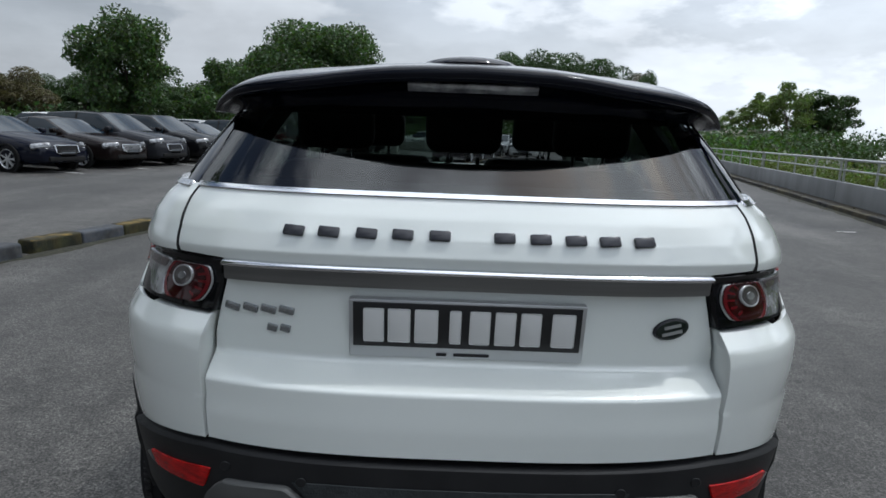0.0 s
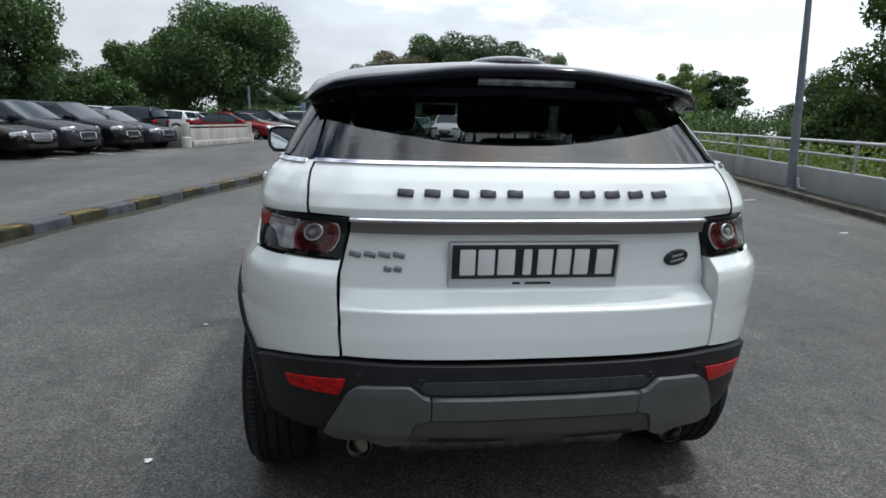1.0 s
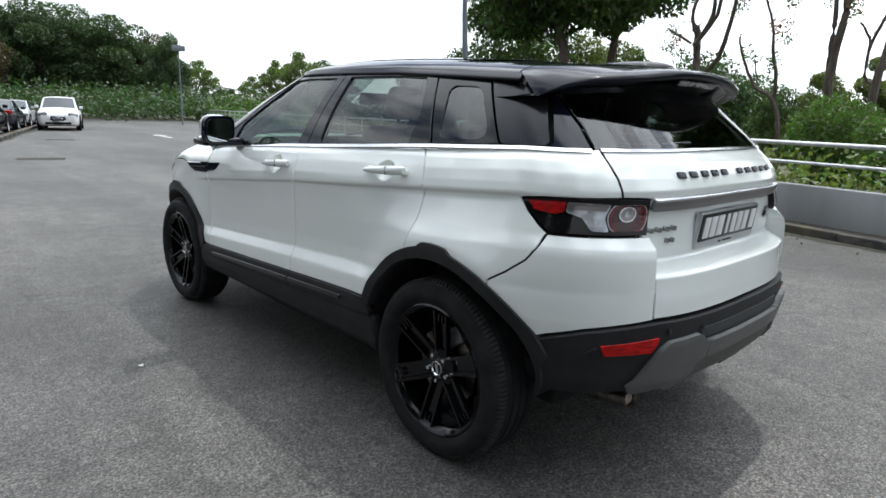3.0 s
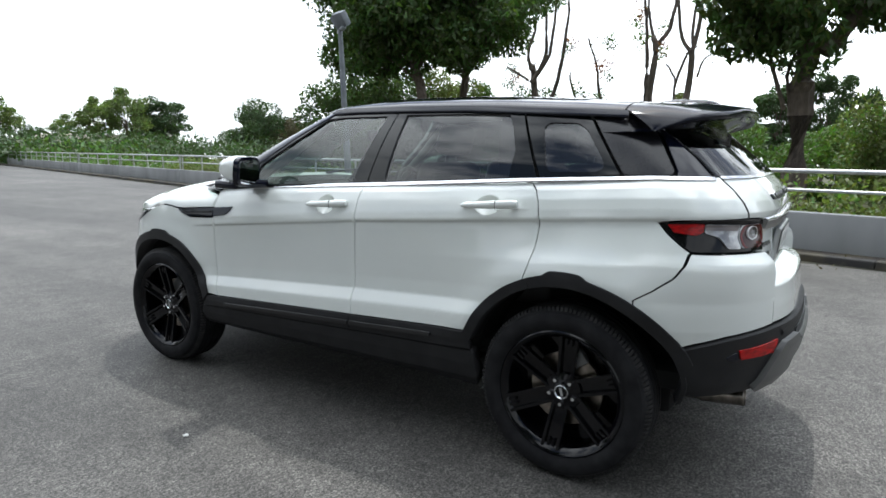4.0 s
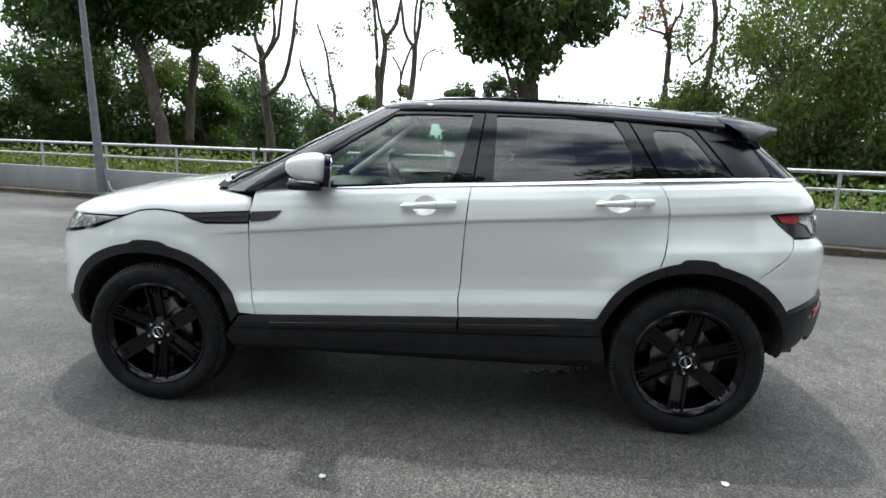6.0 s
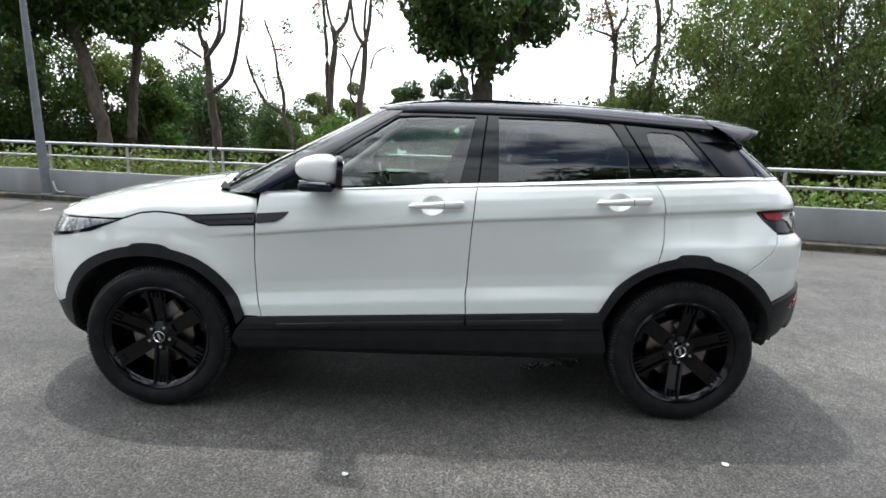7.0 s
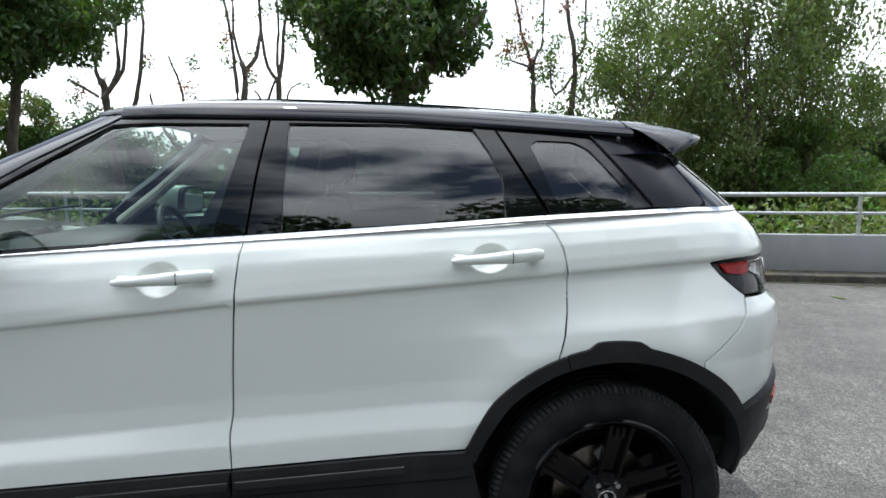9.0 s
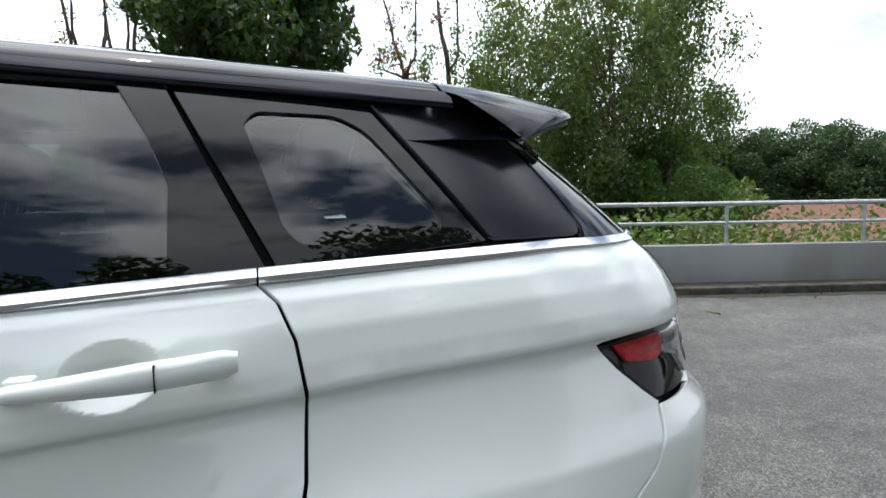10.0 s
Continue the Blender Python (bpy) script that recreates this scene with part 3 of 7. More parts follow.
belt = lambda y: (y, 1.172)
door_b = [(1.064, 1.172), (1.073, 1.139), (1.089, .965), (1.099, .80), (1.103, .69), (1.111, .634), (1.106, .536)]
door_f = [(2.128, .538), (2.157, .674), (2.163, .864), (2.159, .988), (2.150, 1.10), (2.138, 1.172)]
door_c = [(.189, 1.172), (.163, 1.144), (.142, 1.086), (.130, 1.0), (.137, .897), (.152, .834), (.172, .775)]

front_doors = [part("front_door", box(-.80 if s < 0 else .74, -.74 if s < 0 else .80, 1.12, 2.10, .55, 1.05), DARK, suv, "white front door with dark green glass") for s in (-1, 1)]
rear_doors = [part("rear_door", box(-.80 if s < 0 else .74, -.74 if s < 0 else .80, .40, 1.08, .58, 1.08), DARK, suv, "white rear door with dark privacy glass") for s in (-1, 1)]
panel("door_skin", door_f + [belt(1.6)] + door_b, body, WHITE, front_doors, spots=[(DENTS[1][0], DENTS[1][1], .068, .052)], depth=.012)
arch_back = [p for p in rear_arch if p[0] > .16]
panel("door_skin", [p for p in door_b[::-1]] + [belt(.6)] + door_c + arch_back[::-1] + [(.445, .536)], body, WHITE, rear_doors, spots=[(DENTS[0][0], DENTS[0][1], .068, .052)], depth=.012)

panel("front_fender", [(2.128, .538), (2.157, .674), (2.163, .864), (2.160, 1.04), (2.382, 1.046), (2.45, 1.064), (2.504, 1.084), (2.56, 1.092), (2.64, 1.096), (2.724, 1.088), (2.80, 1.062), (2.95, 1.008),
                                (3.10, .968), (3.30, .935), (3.36, .80), (3.30, .62), (3.22, .53)] + front_arch, body, WHITE, suv, label="white front wing", depth=.012)
SEAM_END = flank([(-.266, .37 + math.sqrt((R_OUT - .012) ** 2 - .266 ** 2))])
SEAM = [(-.600, 1.190), (-.624, 1.135), (-.641, 1.076), (-.651, 1.008)]
# rear quarter: from the door to the tailgate, over the arch and round the lamp
panel("quarter_panel", door_c[::-1] + [(-.25, 1.172), (-.50, 1.178)] + SEAM + [(-.60, 1.006), (-.42, 1.000), (-.345, .992), (-.378, .957), (-.42, .920), (-.455, .894), (-.423, .858), (-.383, .805), (-.323, .76), (-.264, .725)] + SEAM_END +
      [p for p in rear_arch[::-1] if -.255 < p[0] < .165], corner, WHITE, suv, depth=.012, gap=.0034, edge=.010, step=.02, rows=.015, lines=(1.026, 1.040, 1.055), label="white rear quarter panel")
panel("bumper_corner", [(-.457, .891), (-.50, .890), (-.745, .887), (-.745, .626), (-.64, .614), (-.55, .600), (-.44, .57), (-.41, .558)] + [p for p in rear_arch[::-1] if p[0] < -.275 and p[1] > .56] + SEAM_END +
                [(-.264, .725), (-.325, .76), (-.385, .805), (-.425, .858)], corner, WHITE, suv, depth=.10, rows=.015, step=.02, edge=.008, straight=(-.60, (0, -1, 0)), lines=(.840, .846, .852, .858, .864, .870, .876, .882), label="white bumper corner below the lamp")

# tailgate
gate = part("tailgate", box(-.55, .55, -.60, -.57, .70, 1.20), DARK, suv, "white tailgate with a silver strip")
half = [(-.747, .628), (-.747, 1.002), (-.70, 1.006)] + SEAM[::-1]
panel("gate_skin", half + [(-2.4 - u, q) for u, q in half[::-1]], body, WHITE, gate, sides=(-1,), rows=.012, depth=.014, gap=.0034, step=.025, edge=.008, lines=(.636, .748, .753, .757, .760, .763, .766, .770, .775, .780, .786, .792, .798, .804, .811, .818, .826, 1.024, 1.036, 1.042))
# thin black strip over the seam: the gap's shade put in as colour, no real seal
panel("seam_shade", [(u + .0028, q) for u, q in SEAM] + [(u - .0028, q) for u, q in SEAM[::-1]], corner, DARK, suv, off=.0015, depth=.010, gap=0, step=.02, rows=.015, label="thin black strip added for the shade in the tailgate's seam")
STRIP = [(-.752, .966), (-.752, 1.000), (-1.648, 1.000), (-1.648, .966)]
panel("finisher_strip", rounded(STRIP, .006), body, FINISH, gate, sides=(-1,), off=.018, depth=.02, gap=0, rows=.008, label="brushed grey finisher strip")
panel("finisher_edge", [(-.752, 1.0005), (-.752, 1.0055), (-1.648, 1.0055), (-1.648, 1.0005)], body, CHROME, gate, sides=(-1,), off=.021, depth=.02, gap=0, rows=.003, label="bright upper edge of the strip")
panel("window_strip", [(-.606, 1.176), (-.602, 1.189), (-1.798, 1.189), (-1.794, 1.176)], body, CHROME, gate, sides=(-1,), off=.006, depth=.015, gap=0, rows=.006, label="bright strip below the rear window")


def on_gate(x, q, out=0.0):
    """The pose on the tailgate at x metres from its middle: x right, y up, z outwards."""
    lo, hi = -1.9, -.5
    for _ in range(40):
        m = (lo + hi) / 2
        lo, hi = (m, hi) if body(m, q).x > x else (lo, m)
    p, h = body(lo, q), 1e-3
    up = (body(lo, q + h) - body(lo, q - h)).normalized()
    n = up.cross(body(lo + h, q) - body(lo - h, q)).normalized()
    r = up.cross(n)
    m = Matrix((r, up, n)).transposed().to_4x4()
    m.translation = p + n * out
    return m


# the two words across the gate, as plain letter-sized bars
for x in (-.385, -.308, -.225, -.146, -.065, .076, .155, .232, .307, .384):
    part("letter_bar", box(-.0235, .0235, -.0125, .0125, -.004, .006, .004, on_gate(x, 1.087, .002)), LETTER, gate, "dark chrome letter bar")
for x, q, w in ((-.530, .8995, .018), (-.487, .8995, .018), (-.445, .8995, .018), (-.403, .8995, .018), (-.436, .860, .012), (-.406, .860, .012)):
    part("model_bar", box(-w, w, -.0085, .0085, -.003, .003, .002, on_gate(x, q, .003)), MODEL_GREY, gate, "small grey name bar")
badge = part("badge", lathe([(.001, .006), (.034, .006), (.041, .0045), (.044, 0)], on_gate(.465, .886, .002) @ Matrix.Diagonal((1, .56, 1, 1)), 40), LETTER, gate, "oval dark badge with a silver rim")
part("badge_face", lathe([(.0005, .0075), (.036, .0072), (.038, .006)], on_gate(.465, .886, .002) @ Matrix.Diagonal((1, .54, 1, 1)), 40), BADGE, badge)
for dq, w in ((.007, .020), (-.007, .024)):
    part("badge_bar", box(-w, w, -.0035, .0035, .006, .0095, 0, on_gate(.465, .886 + dq, .002)), SATIN, badge)

plate_m = Matrix.Translation((.002, -.698, .962)) @ Euler((radians(96.5), 0, 0)).to_matrix().to_4x4()
plate = part("number_plate", box(-.262, .262, -.074, .066, -.022, 0, .006, plate_m), SATIN, gate, "black number plate in a silver frame")
part("plate_face", box(-.252, .252, -.046, .059, -.001, .003, .002, plate_m), PLATE_BLACK, plate)
for x, w in ((-.206, .023), (-.150, .025), (-.090, .026), (-.026, .013), (.028, .023), (.084, .023), (.140, .023), (.212, .026)):
    part("plate_bar", box(x - w, x + w, -.033, .046, .002, .0055, .004, plate_m), PLATE_GREY, plate)
for x, w in ((-.055, .012), (.012, .040)):
    part("dealer_bar", box(x - w, x + w, -.0655, -.0585, .0, .0012, 0, plate_m), LETTER, plate)

# rear lamps
panel("lamp_backing", [(-.37, 1.01), (-.60, 1.03), (-.72, 1.03), (-.72, .84), (-.44, .84)], corner, DARK, suv, off=-.034, depth=0, gap=0)
lamp = [(-.343, .990), (-.42, .998), (-.60, 1.004), (-.742, 1.000), (-.742, .890), (-.62, .893), (-.50, .895), (-.457, .896), (-.42, .922), (-.378, .959)]
lamps = panel("tail_lamp", lamp, corner, LAMP_BLACK, suv, off=-.004, depth=.03, rows=.01, label="black tail lamp with red and clear lenses")
panel("red_reflector", rounded([(-.375, .988), (-.492, .991), (-.492, .962), (-.470, .952), (-.40, .960)], .006), corner, RED, lamps, off=.003, depth=.008, gap=0, rows=.008)
panel("clear_lens", rounded([(-.496, .990), (-.618, .987), (-.607, .945), (-.622, .905), (-.575, .907), (-.545, .945), (-.496, .960)], .008), corner, CLEAR, lamps, off=.003, depth=.008, gap=0, rows=.006, step=.012)
CX, CQ = -.672, .947


def ring(r, n=28, sx=1.0):
    return [(CX + r * sx * math.cos(2 * math.pi * i / n), CQ + clip(r * math.sin(2 * math.pi * i / n), -.040, .038)) for i in range(n)]


panel("red_lens", ring(.056), corner, RED_DARK, lamps, off=.005, depth=.008, gap=0, rows=.008, step=.012)
panel("lens_rim", ring(.058), corner, SATIN, lamps, off=.004, depth=.006, gap=0, rows=.008, step=.012, hole=ring(.0562))
panel("red_ring", ring(.0545), corner, RED_MID, lamps, off=.0062, depth=.002, gap=0, rows=.008, step=.012, hole=ring(.0475))
for k in range(5):
    a = -.95 + .475 * k
    u0, u1 = CX - .030 * math.cos(a), CX - .047 * math.cos(a)
    panel("red_bar", [(u0, CQ + .030 * math.sin(a)), (u1, CQ + .038 * math.sin(a)), (u1, CQ + .038 * math.sin(a) + .006), (u0, CQ + .030 * math.sin(a) + .005)], corner, RED_MID, lamps, off=.0060, depth=.001, gap=0, rows=.006, step=.008)


def disc(r):
    return [(CX + .006 + r * math.cos(i * .2618), CQ + .010 + r * math.sin(i * .2618)) for i in range(24)]


round_lamps = panel("round_lamp", disc(.0225), corner, ROUND, lamps, off=.010, depth=.008, gap=0, rows=.006, step=.008)
panel("lamp_ring", disc(.0240), corner, SATIN, round_lamps, off=.0108, depth=.008, gap=0, rows=.006, step=.008, hole=disc(.0212))
panel("lamp_bulb", disc(.009), corner, CLEAR, round_lamps, off=.0125, depth=.004, gap=0, rows=.004, step=.005)
panel("smoked_lens", rounded([(-.498, .988), (-.612, .985), (-.607, .966), (-.498, .970)], .004), corner, SMOKE, lamps, off=.005, depth=.004, gap=0, rows=.006, step=.012)

# lower body, black
sill = [(.412, .455), (1.106, .455), (2.262, .455), (2.285, .40), (2.26, .315), (1.6, .298), (.40, .302), (.385, .36)]
panel("sill_trim", sill, body, TRIM, suv, off=.006, depth=.06, rows=.015, label="black plastic sill trim")
claddings = panel("door_cladding", [(1.1085, .535), (2.128, .537), (2.21, .537), (2.258, .459), (1.1085, .459)], body, TRIM, suv, off=.012, depth=.03, gap=.003, rows=.015, label="black plastic cladding below the front door")
claddings_rear = panel("door_cladding", [(.43, .535), (1.1065, .535), (1.1065, .459), (.412, .459)], body, TRIM, suv, off=.012, depth=.03, gap=.003, rows=.015, label="black plastic cladding below the rear door")
panel("sill_strip", rounded([(.62, .494), (1.098, .490), (1.098, .506), (.62, .508)], .006), body, STRIP_BLACK, claddings_rear, off=.026, depth=.016, gap=0, rows=.006)
panel("sill_strip", rounded([(1.114, .490), (2.05, .484), (2.05, .500), (1.114, .506)], .006), body, STRIP_BLACK, claddings, off=.026, depth=.016, gap=0, rows=.006)
panel("wheel_arch_trim", flank(arch_line(2.66, .365, F_OUT, F_BUMP, 163, 14) + arc(2.66, .365, F_IN, 6, 168, 30)), body, TRIM, suv, off=.012, depth=.11, gap=0, rows=.02, straight=(9, (-1, 0, 0)), label="black front wheel arch trim")
panel("door_arch_trim", flank(arch_line(0, .37, R_OUT, R_OUT, 71.9, 22, 14) + arc(0, .37, R_IN, 20, 71.9, 14)), corner, TRIM, rear_doors, h=.035, off=.012, depth=.11, gap=.001, rows=.02, straight=(9, (-1, 0, 0)), label="black arch trim on the rear door")
panel("wheel_arch_trim", flank(arc(0, .37, R_IN + .014, 176, 162, 6) + arch_line(0, .37, R_OUT, R_BUMP, 157, 72.2) + arc(0, .37, R_IN, 72.2, 177, 34)), corner, TRIM, suv, h=.035, off=.012, depth=.11, gap=0, rows=.02, straight=(9, (-1, 0, 0)), label="black rear wheel arch trim")
low = [(-.750, .6185), (-.64, .6065), (-.55, .5925), (-.45, .5645), (-.415, .5515)] + flank(arc(0, .37, R_IN, 160, 175, 6) + [(-.444, .392)]) + [(-.462, .398), (-.52, .394), (-.60, .394), (-.70, .392), (-.86, .386), (-1.0, .385)]
bumper = panel("rear_bumper", low + [(-2.4 - u, q) for u, q in low[::-1]], corner, TRIM, suv, sides=(-1,), depth=.05, rows=.012, step=.02, edge=.012, label="black plastic rear bumper")[0]
across = lambda pts: pts + [(-2.4 - u, q) for u, q in pts[::-1]]
horn = [(-.690, .415), (-.722, .470), (-.756, .530), (-.787, .556), (-.900, .563), (-.928, .536), (-.9455, .532), (-.9455, .478), (-.912, .470), (-.886, .404), (-.846, .388), (-.80, .408), (-.722, .398)]
for pts in (horn, [(-2.4 - u, q) for u, q in horn[::-1]]):
    panel("skid_horn", rounded(pts, .008), corner, SKID, bumper, sides=(-1,), off=.022, depth=.03, gap=0, rows=.012, label="grey satin skid horn")
panel("skid_bar", across([(-.9485, .478), (-.9485, .531), (-1.19, .530)]) + [(-1.21, .480), (-1.19, .480)], corner, SKID, bumper, sides=(-1,), off=.022, depth=.03, gap=0, rows=.012, label="grey satin skid bar")
panel("skid_insert", across([(-.9155, .468), (-.888, .406), (-.938, .410), (-.947, .424), (-1.122, .418), (-1.130, .400)]), corner, SKID_LOW, bumper, sides=(-1,), off=.012, depth=.02, rows=.012, gap=0, label="dull grey lower lip")
panel("step_pad", across([(-.952, .5395), (-.931, .5415), (-.909, .572), (-.97, .575)]), corner, PAD, bumper, sides=(-1,), off=.004, depth=.006, gap=0, rows=.012, label="ribbed black step pad")
panel("reflector", rounded([(-.590, .552), (-.759, .571), (-.737, .523), (-.600, .519)], .005), corner, REFLECT, bumper, off=.006, depth=.012, gap=0, rows=.01, label="red bumper reflector")
panel("reflector_recess", rounded([(-.548, .525), (-.583, .546), (-.595, .518), (-.571, .514)], .006), corner, GLOSS_BLACK, bumper, off=.0025, depth=.006, gap=0, rows=.008)
for u, q in ((-.925, .575), (-.79, .585)):
    for uu in (u, -2.4 - u):
        p, n = corner(uu, q), Vector((0, -1, 0))
        part("parking_sensor", lathe([(.0005, .002), (.010, .002), (.012, 0)], look(p + n * .004, p - n), 20), TRIM, bumper)
for s in (-1, 1):
    ax = Matrix.Translation((s * .522, -.635, .360)) @ Euler((radians(84), 0, 0)).to_matrix().to_4x4()
    part("exhaust_tip", lathe([(.036, -.16), (.0385, 0), (.0395, .007), (.0365, .010), (.0335, .004), (.0325, -.012)], ax, 36), STEEL, suv, "polished steel exhaust tip")
    part("exhaust_bore", lathe([(.0328, -.004), (.0322, -.12), (.001, -.122)], ax, 28), DARK, suv)

# windows, pillars and roof
zb = lambda y: level(y, 1.18)
panel("window_frame", [(2.10, 1.122), (1.80, 1.305), (1.66, 1.405), (1.465, 1.535), (1.30, 1.540), (1.018, 1.540), (1.044, 1.361), (1.066, zb(1.066)), (1.7, zb(1.7))],
                     side_cabin, FRIT, front_doors, off=.002, depth=.02, gap=0, rows=.03, step=.04, hole=[(1.90, 1.146), (1.84, 1.262), (1.66, 1.382), (1.478, 1.508), (1.36, 1.514), (1.075, 1.514), (1.155, 1.182), (1.5, 1.166)], label="black window frame")
panel("window_glass", [(1.93, 1.135), (1.85, 1.27), (1.66, 1.39), (1.475, 1.515), (1.07, 1.52), (1.15, 1.17), (1.5, 1.155)], side_cabin, GLASS_CLEAR, front_doors, off=-.006, depth=0, gap=0, rows=.05, step=.06, label="light green glass")
panel("window_frame", [(1.010, 1.540), (.60, 1.537), (.327, 1.526), (.171, zb(.171)), (.6, zb(.6)), (1.058, zb(1.058)), (1.036, 1.361)], side_cabin, FRIT, rear_doors, off=.002, depth=.02, gap=0, rows=.03, step=.04,
      hole=[(.957, 1.517), (.65, 1.515), (.384, 1.507), (.338, 1.43), (.304, 1.35), (.304, 1.226), (.65, 1.210), (.963, 1.195)], label="black window frame")
panel("window_glass", [(.967, 1.523), (.38, 1.515), (.294, 1.35), (.294, 1.21), (.972, 1.175)], side_cabin, GLASS_DARK, rear_doors, off=-.006, depth=0, gap=0, rows=.05, step=.06, label="dark privacy glass")
panel("quarter_window", [(.317, 1.520), (.020, 1.505), (-.166, 1.254), (.160, zb(.16) + .006)], side_cabin, FRIT, suv, off=.001, depth=.02, rows=.03, label="black quarter window with a printed edge",
      hole=rounded([(.198, 1.444), (.180, 1.462), (.056, 1.458), (.010, 1.432), (-.086, 1.306), (-.092, 1.278), (-.064, 1.264), (.124, 1.262), (.146, 1.284), (.172, 1.37)], .02))
panel("quarter_glass", [(.225, 1.475), (.03, 1.472), (-.115, 1.30), (-.115, 1.25), (.15, 1.25)], side_cabin, GLASS_DARK, suv, off=-.004, depth=0, gap=0, rows=.05, step=.06, label="dark quarter glass")
panel("rear_pillar", rounded([(.012, 1.505), (-.150, 1.500), (-.262, 1.424), (-.358, 1.270), (-.352, 1.254), (-.174, 1.254)], .012), side_cabin, PILLAR, suv, off=.003, depth=.02, rows=.03, label="satin black rear pillar panel")
panel("rear_pillar_edge", [(along(-.262, 1.43), 1.43), (along(-.272, 1.424), 1.41), (along(-.368, 1.27), 1.27), (along(-.366, 1.246), 1.246), (-.176, 1.246), (-.172, 1.32), (-.150, 1.42), (-.14, 1.44)], cabin, GLOSS_BLACK, suv, off=0, depth=.02, gap=.001, rows=.03, label="gloss black pillar edge")
rg = [(-.181, 1.246), (-.178, 1.32), (-.156, 1.42), (-.146, 1.46)]
panel("rear_window", rg + [(-1.2 - u, z) for u, z in rg[::-1]], cabin, GLASS_REAR, gate, sides=(-1,), off=.002, depth=.012, rows=.03, label="dark raked rear window")
border = [(-.184, 1.25), (-.178, 1.33), (-.156, 1.42), (-.148, 1.455)]
inner = [(-.245, 1.275), (-.232, 1.34), (-.215, 1.43)]
panel("window_border", border + [(-1.2 - u, z) for u, z in border[::-1]], cabin, FRIT, gate, sides=(-1,), off=-.004, depth=0, gap=0, rows=.02, hole=inner + [(-1.2 - u, z) for u, z in inner[::-1]])
panel("pillar_backing", [(.955, 1.10), (.955, 1.535), (1.105, 1.535), (1.105, 1.10)], cabin, DARK, suv, off=-.024, depth=0, gap=0)
panel("pillar_backing", [(.08, 1.15), (.22, 1.52), (.44, 1.52), (.34, 1.15)], cabin, DARK, suv, off=-.024, depth=0, gap=0)
panel("pillar_backing", [(-.20, 1.235), (-.16, 1.44), (along(-.14, 1.49), 1.49), (along(0, 1.49), 1.49), (along(-.16, 1.25), 1.235)], cabin, DARK, suv, off=-.028, depth=0, gap=0)
# bright strip along the belt
for nm, a, b in (("belt_strip", 1.066, 2.11), ("belt_strip", .189, 1.0645), ("belt_strip", -.575, .187)):
    o = [(a, 1.170), (b, 1.170), (b, 1.187), (a, 1.187)]
    panel(nm, o, corner, CHROME, front_doors if a > 1 else rear_doors if a > 0 else suv, off=lambda u: .006 + .012 * clip((u + .45) / .7, 0, 1) * clip((.95 - u) / .8, 0, 1), depth=.024, gap=.0012, rows=.006, label="bright belt strip")
apillar = [(1.490, 1.112), (1.516, 1.284), (1.558, 1.395), (1.583, 1.512), (1.60, 1.548), (1.70, 1.553), (1.66, 1.45), (1.630, 1.343), (1.606, 1.254), (1.571, 1.179), (1.534, 1.108)]
panel("a_pillar", apillar, cabin, GLOSS_BLACK, suv, off=.006, depth=.03, gap=0, rows=.03, label="gloss black windscreen pillar")
ws = [(1.530, 1.108), (1.566, 1.179), (1.602, 1.254), (1.626, 1.343), (1.655, 1.45), (1.695, 1.556)]
panel("windscreen", ws + [(3.9 - u, z) for u, z in ws[::-1]], cabin, GLASS_CLEAR, suv, sides=(-1,), off=0, depth=.008, gap=0, rows=.04, step=.04, label="raked windscreen")

RAIL = table([(-.6, 1.435), (-.4, 1.46), (-.17, 1.492), (.35, 1.523), (.6, 1.538), (1.0, 1.546), (1.3, 1.548), (1.5, 1.543), (1.62, 1.535), (1.9, 1.50)], .03)
CROWN = table([(-.6, 1.52), (-.4, 1.548), (-.13, 1.573), (.1, 1.593), (.4, 1.613), (.7, 1.626), (1.0, 1.632), (1.25, 1.625), (1.45, 1.606), (1.6, 1.578), (1.7, 1.555), (1.9, 1.50)], .04)


def roof_point(s, y, lift=0.0):
    """The roof at s = -1 (left rail) to 1 (right rail)."""
    zr, zc = RAIL(y), CROWN(y)
    xe = .829 - .60 * (zr - 1.2) - .10 * (zr - 1.35) ** 2 + .004
    xe -= .015 * clip((.15 - y) / .5, 0, 1) ** 2
    xe *= (1 - clip((y - 1.315) / .36, 0, .92) ** 3) ** (1 / 3)
    a = abs(s)
    return Vector((xe * s, y, zr + (zc - zr) * (1 - a ** 2.6) ** (1 / 2.1) + lift))


SPAN = [math.sin(i / 16 * math.pi / 2) for i in range(-16, 17)]


def roof_front(s):
    return 1.640 - .095 * abs(s) ** 2.5


grid_mesh("roof", [[roof_point(s, -.13 + (roof_front(s) + .13) * i / 30) for s in SPAN] for i in range(31)], GLOSS_BLACK, suv, "gloss black roof", flip=False)
grid_mesh("roof_rail", [[Vector((roof_point(-1, y).x - d[0], y, RAIL(y) + d[1])) for d in ((-.008, .016), (.002, .004), (.007, -.004), (.012, -.013), (.004, -.016))] for y in np.linspace(-.15, 1.46, 40)], GLOSS_BLACK, suv, "gloss black roof rail")
grid_mesh("roof_rail", [[Vector((-roof_point(-1, y).x + d[0], y, RAIL(y) + d[1])) for d in ((-.008, .016), (.002, .004), (.007, -.004), (.012, -.013), (.004, -.016))] for y in np.linspace(-.15, 1.46, 40)], GLOSS_BLACK, suv, "gloss black roof rail", flip=True)
grid_mesh("glass_roof", [[roof_point(s * .80, y, .003) for s in SPAN[4:-4]] for y in np.linspace(.10, 1.30, 20)], FRIT, suv, "dark glass roof panel")


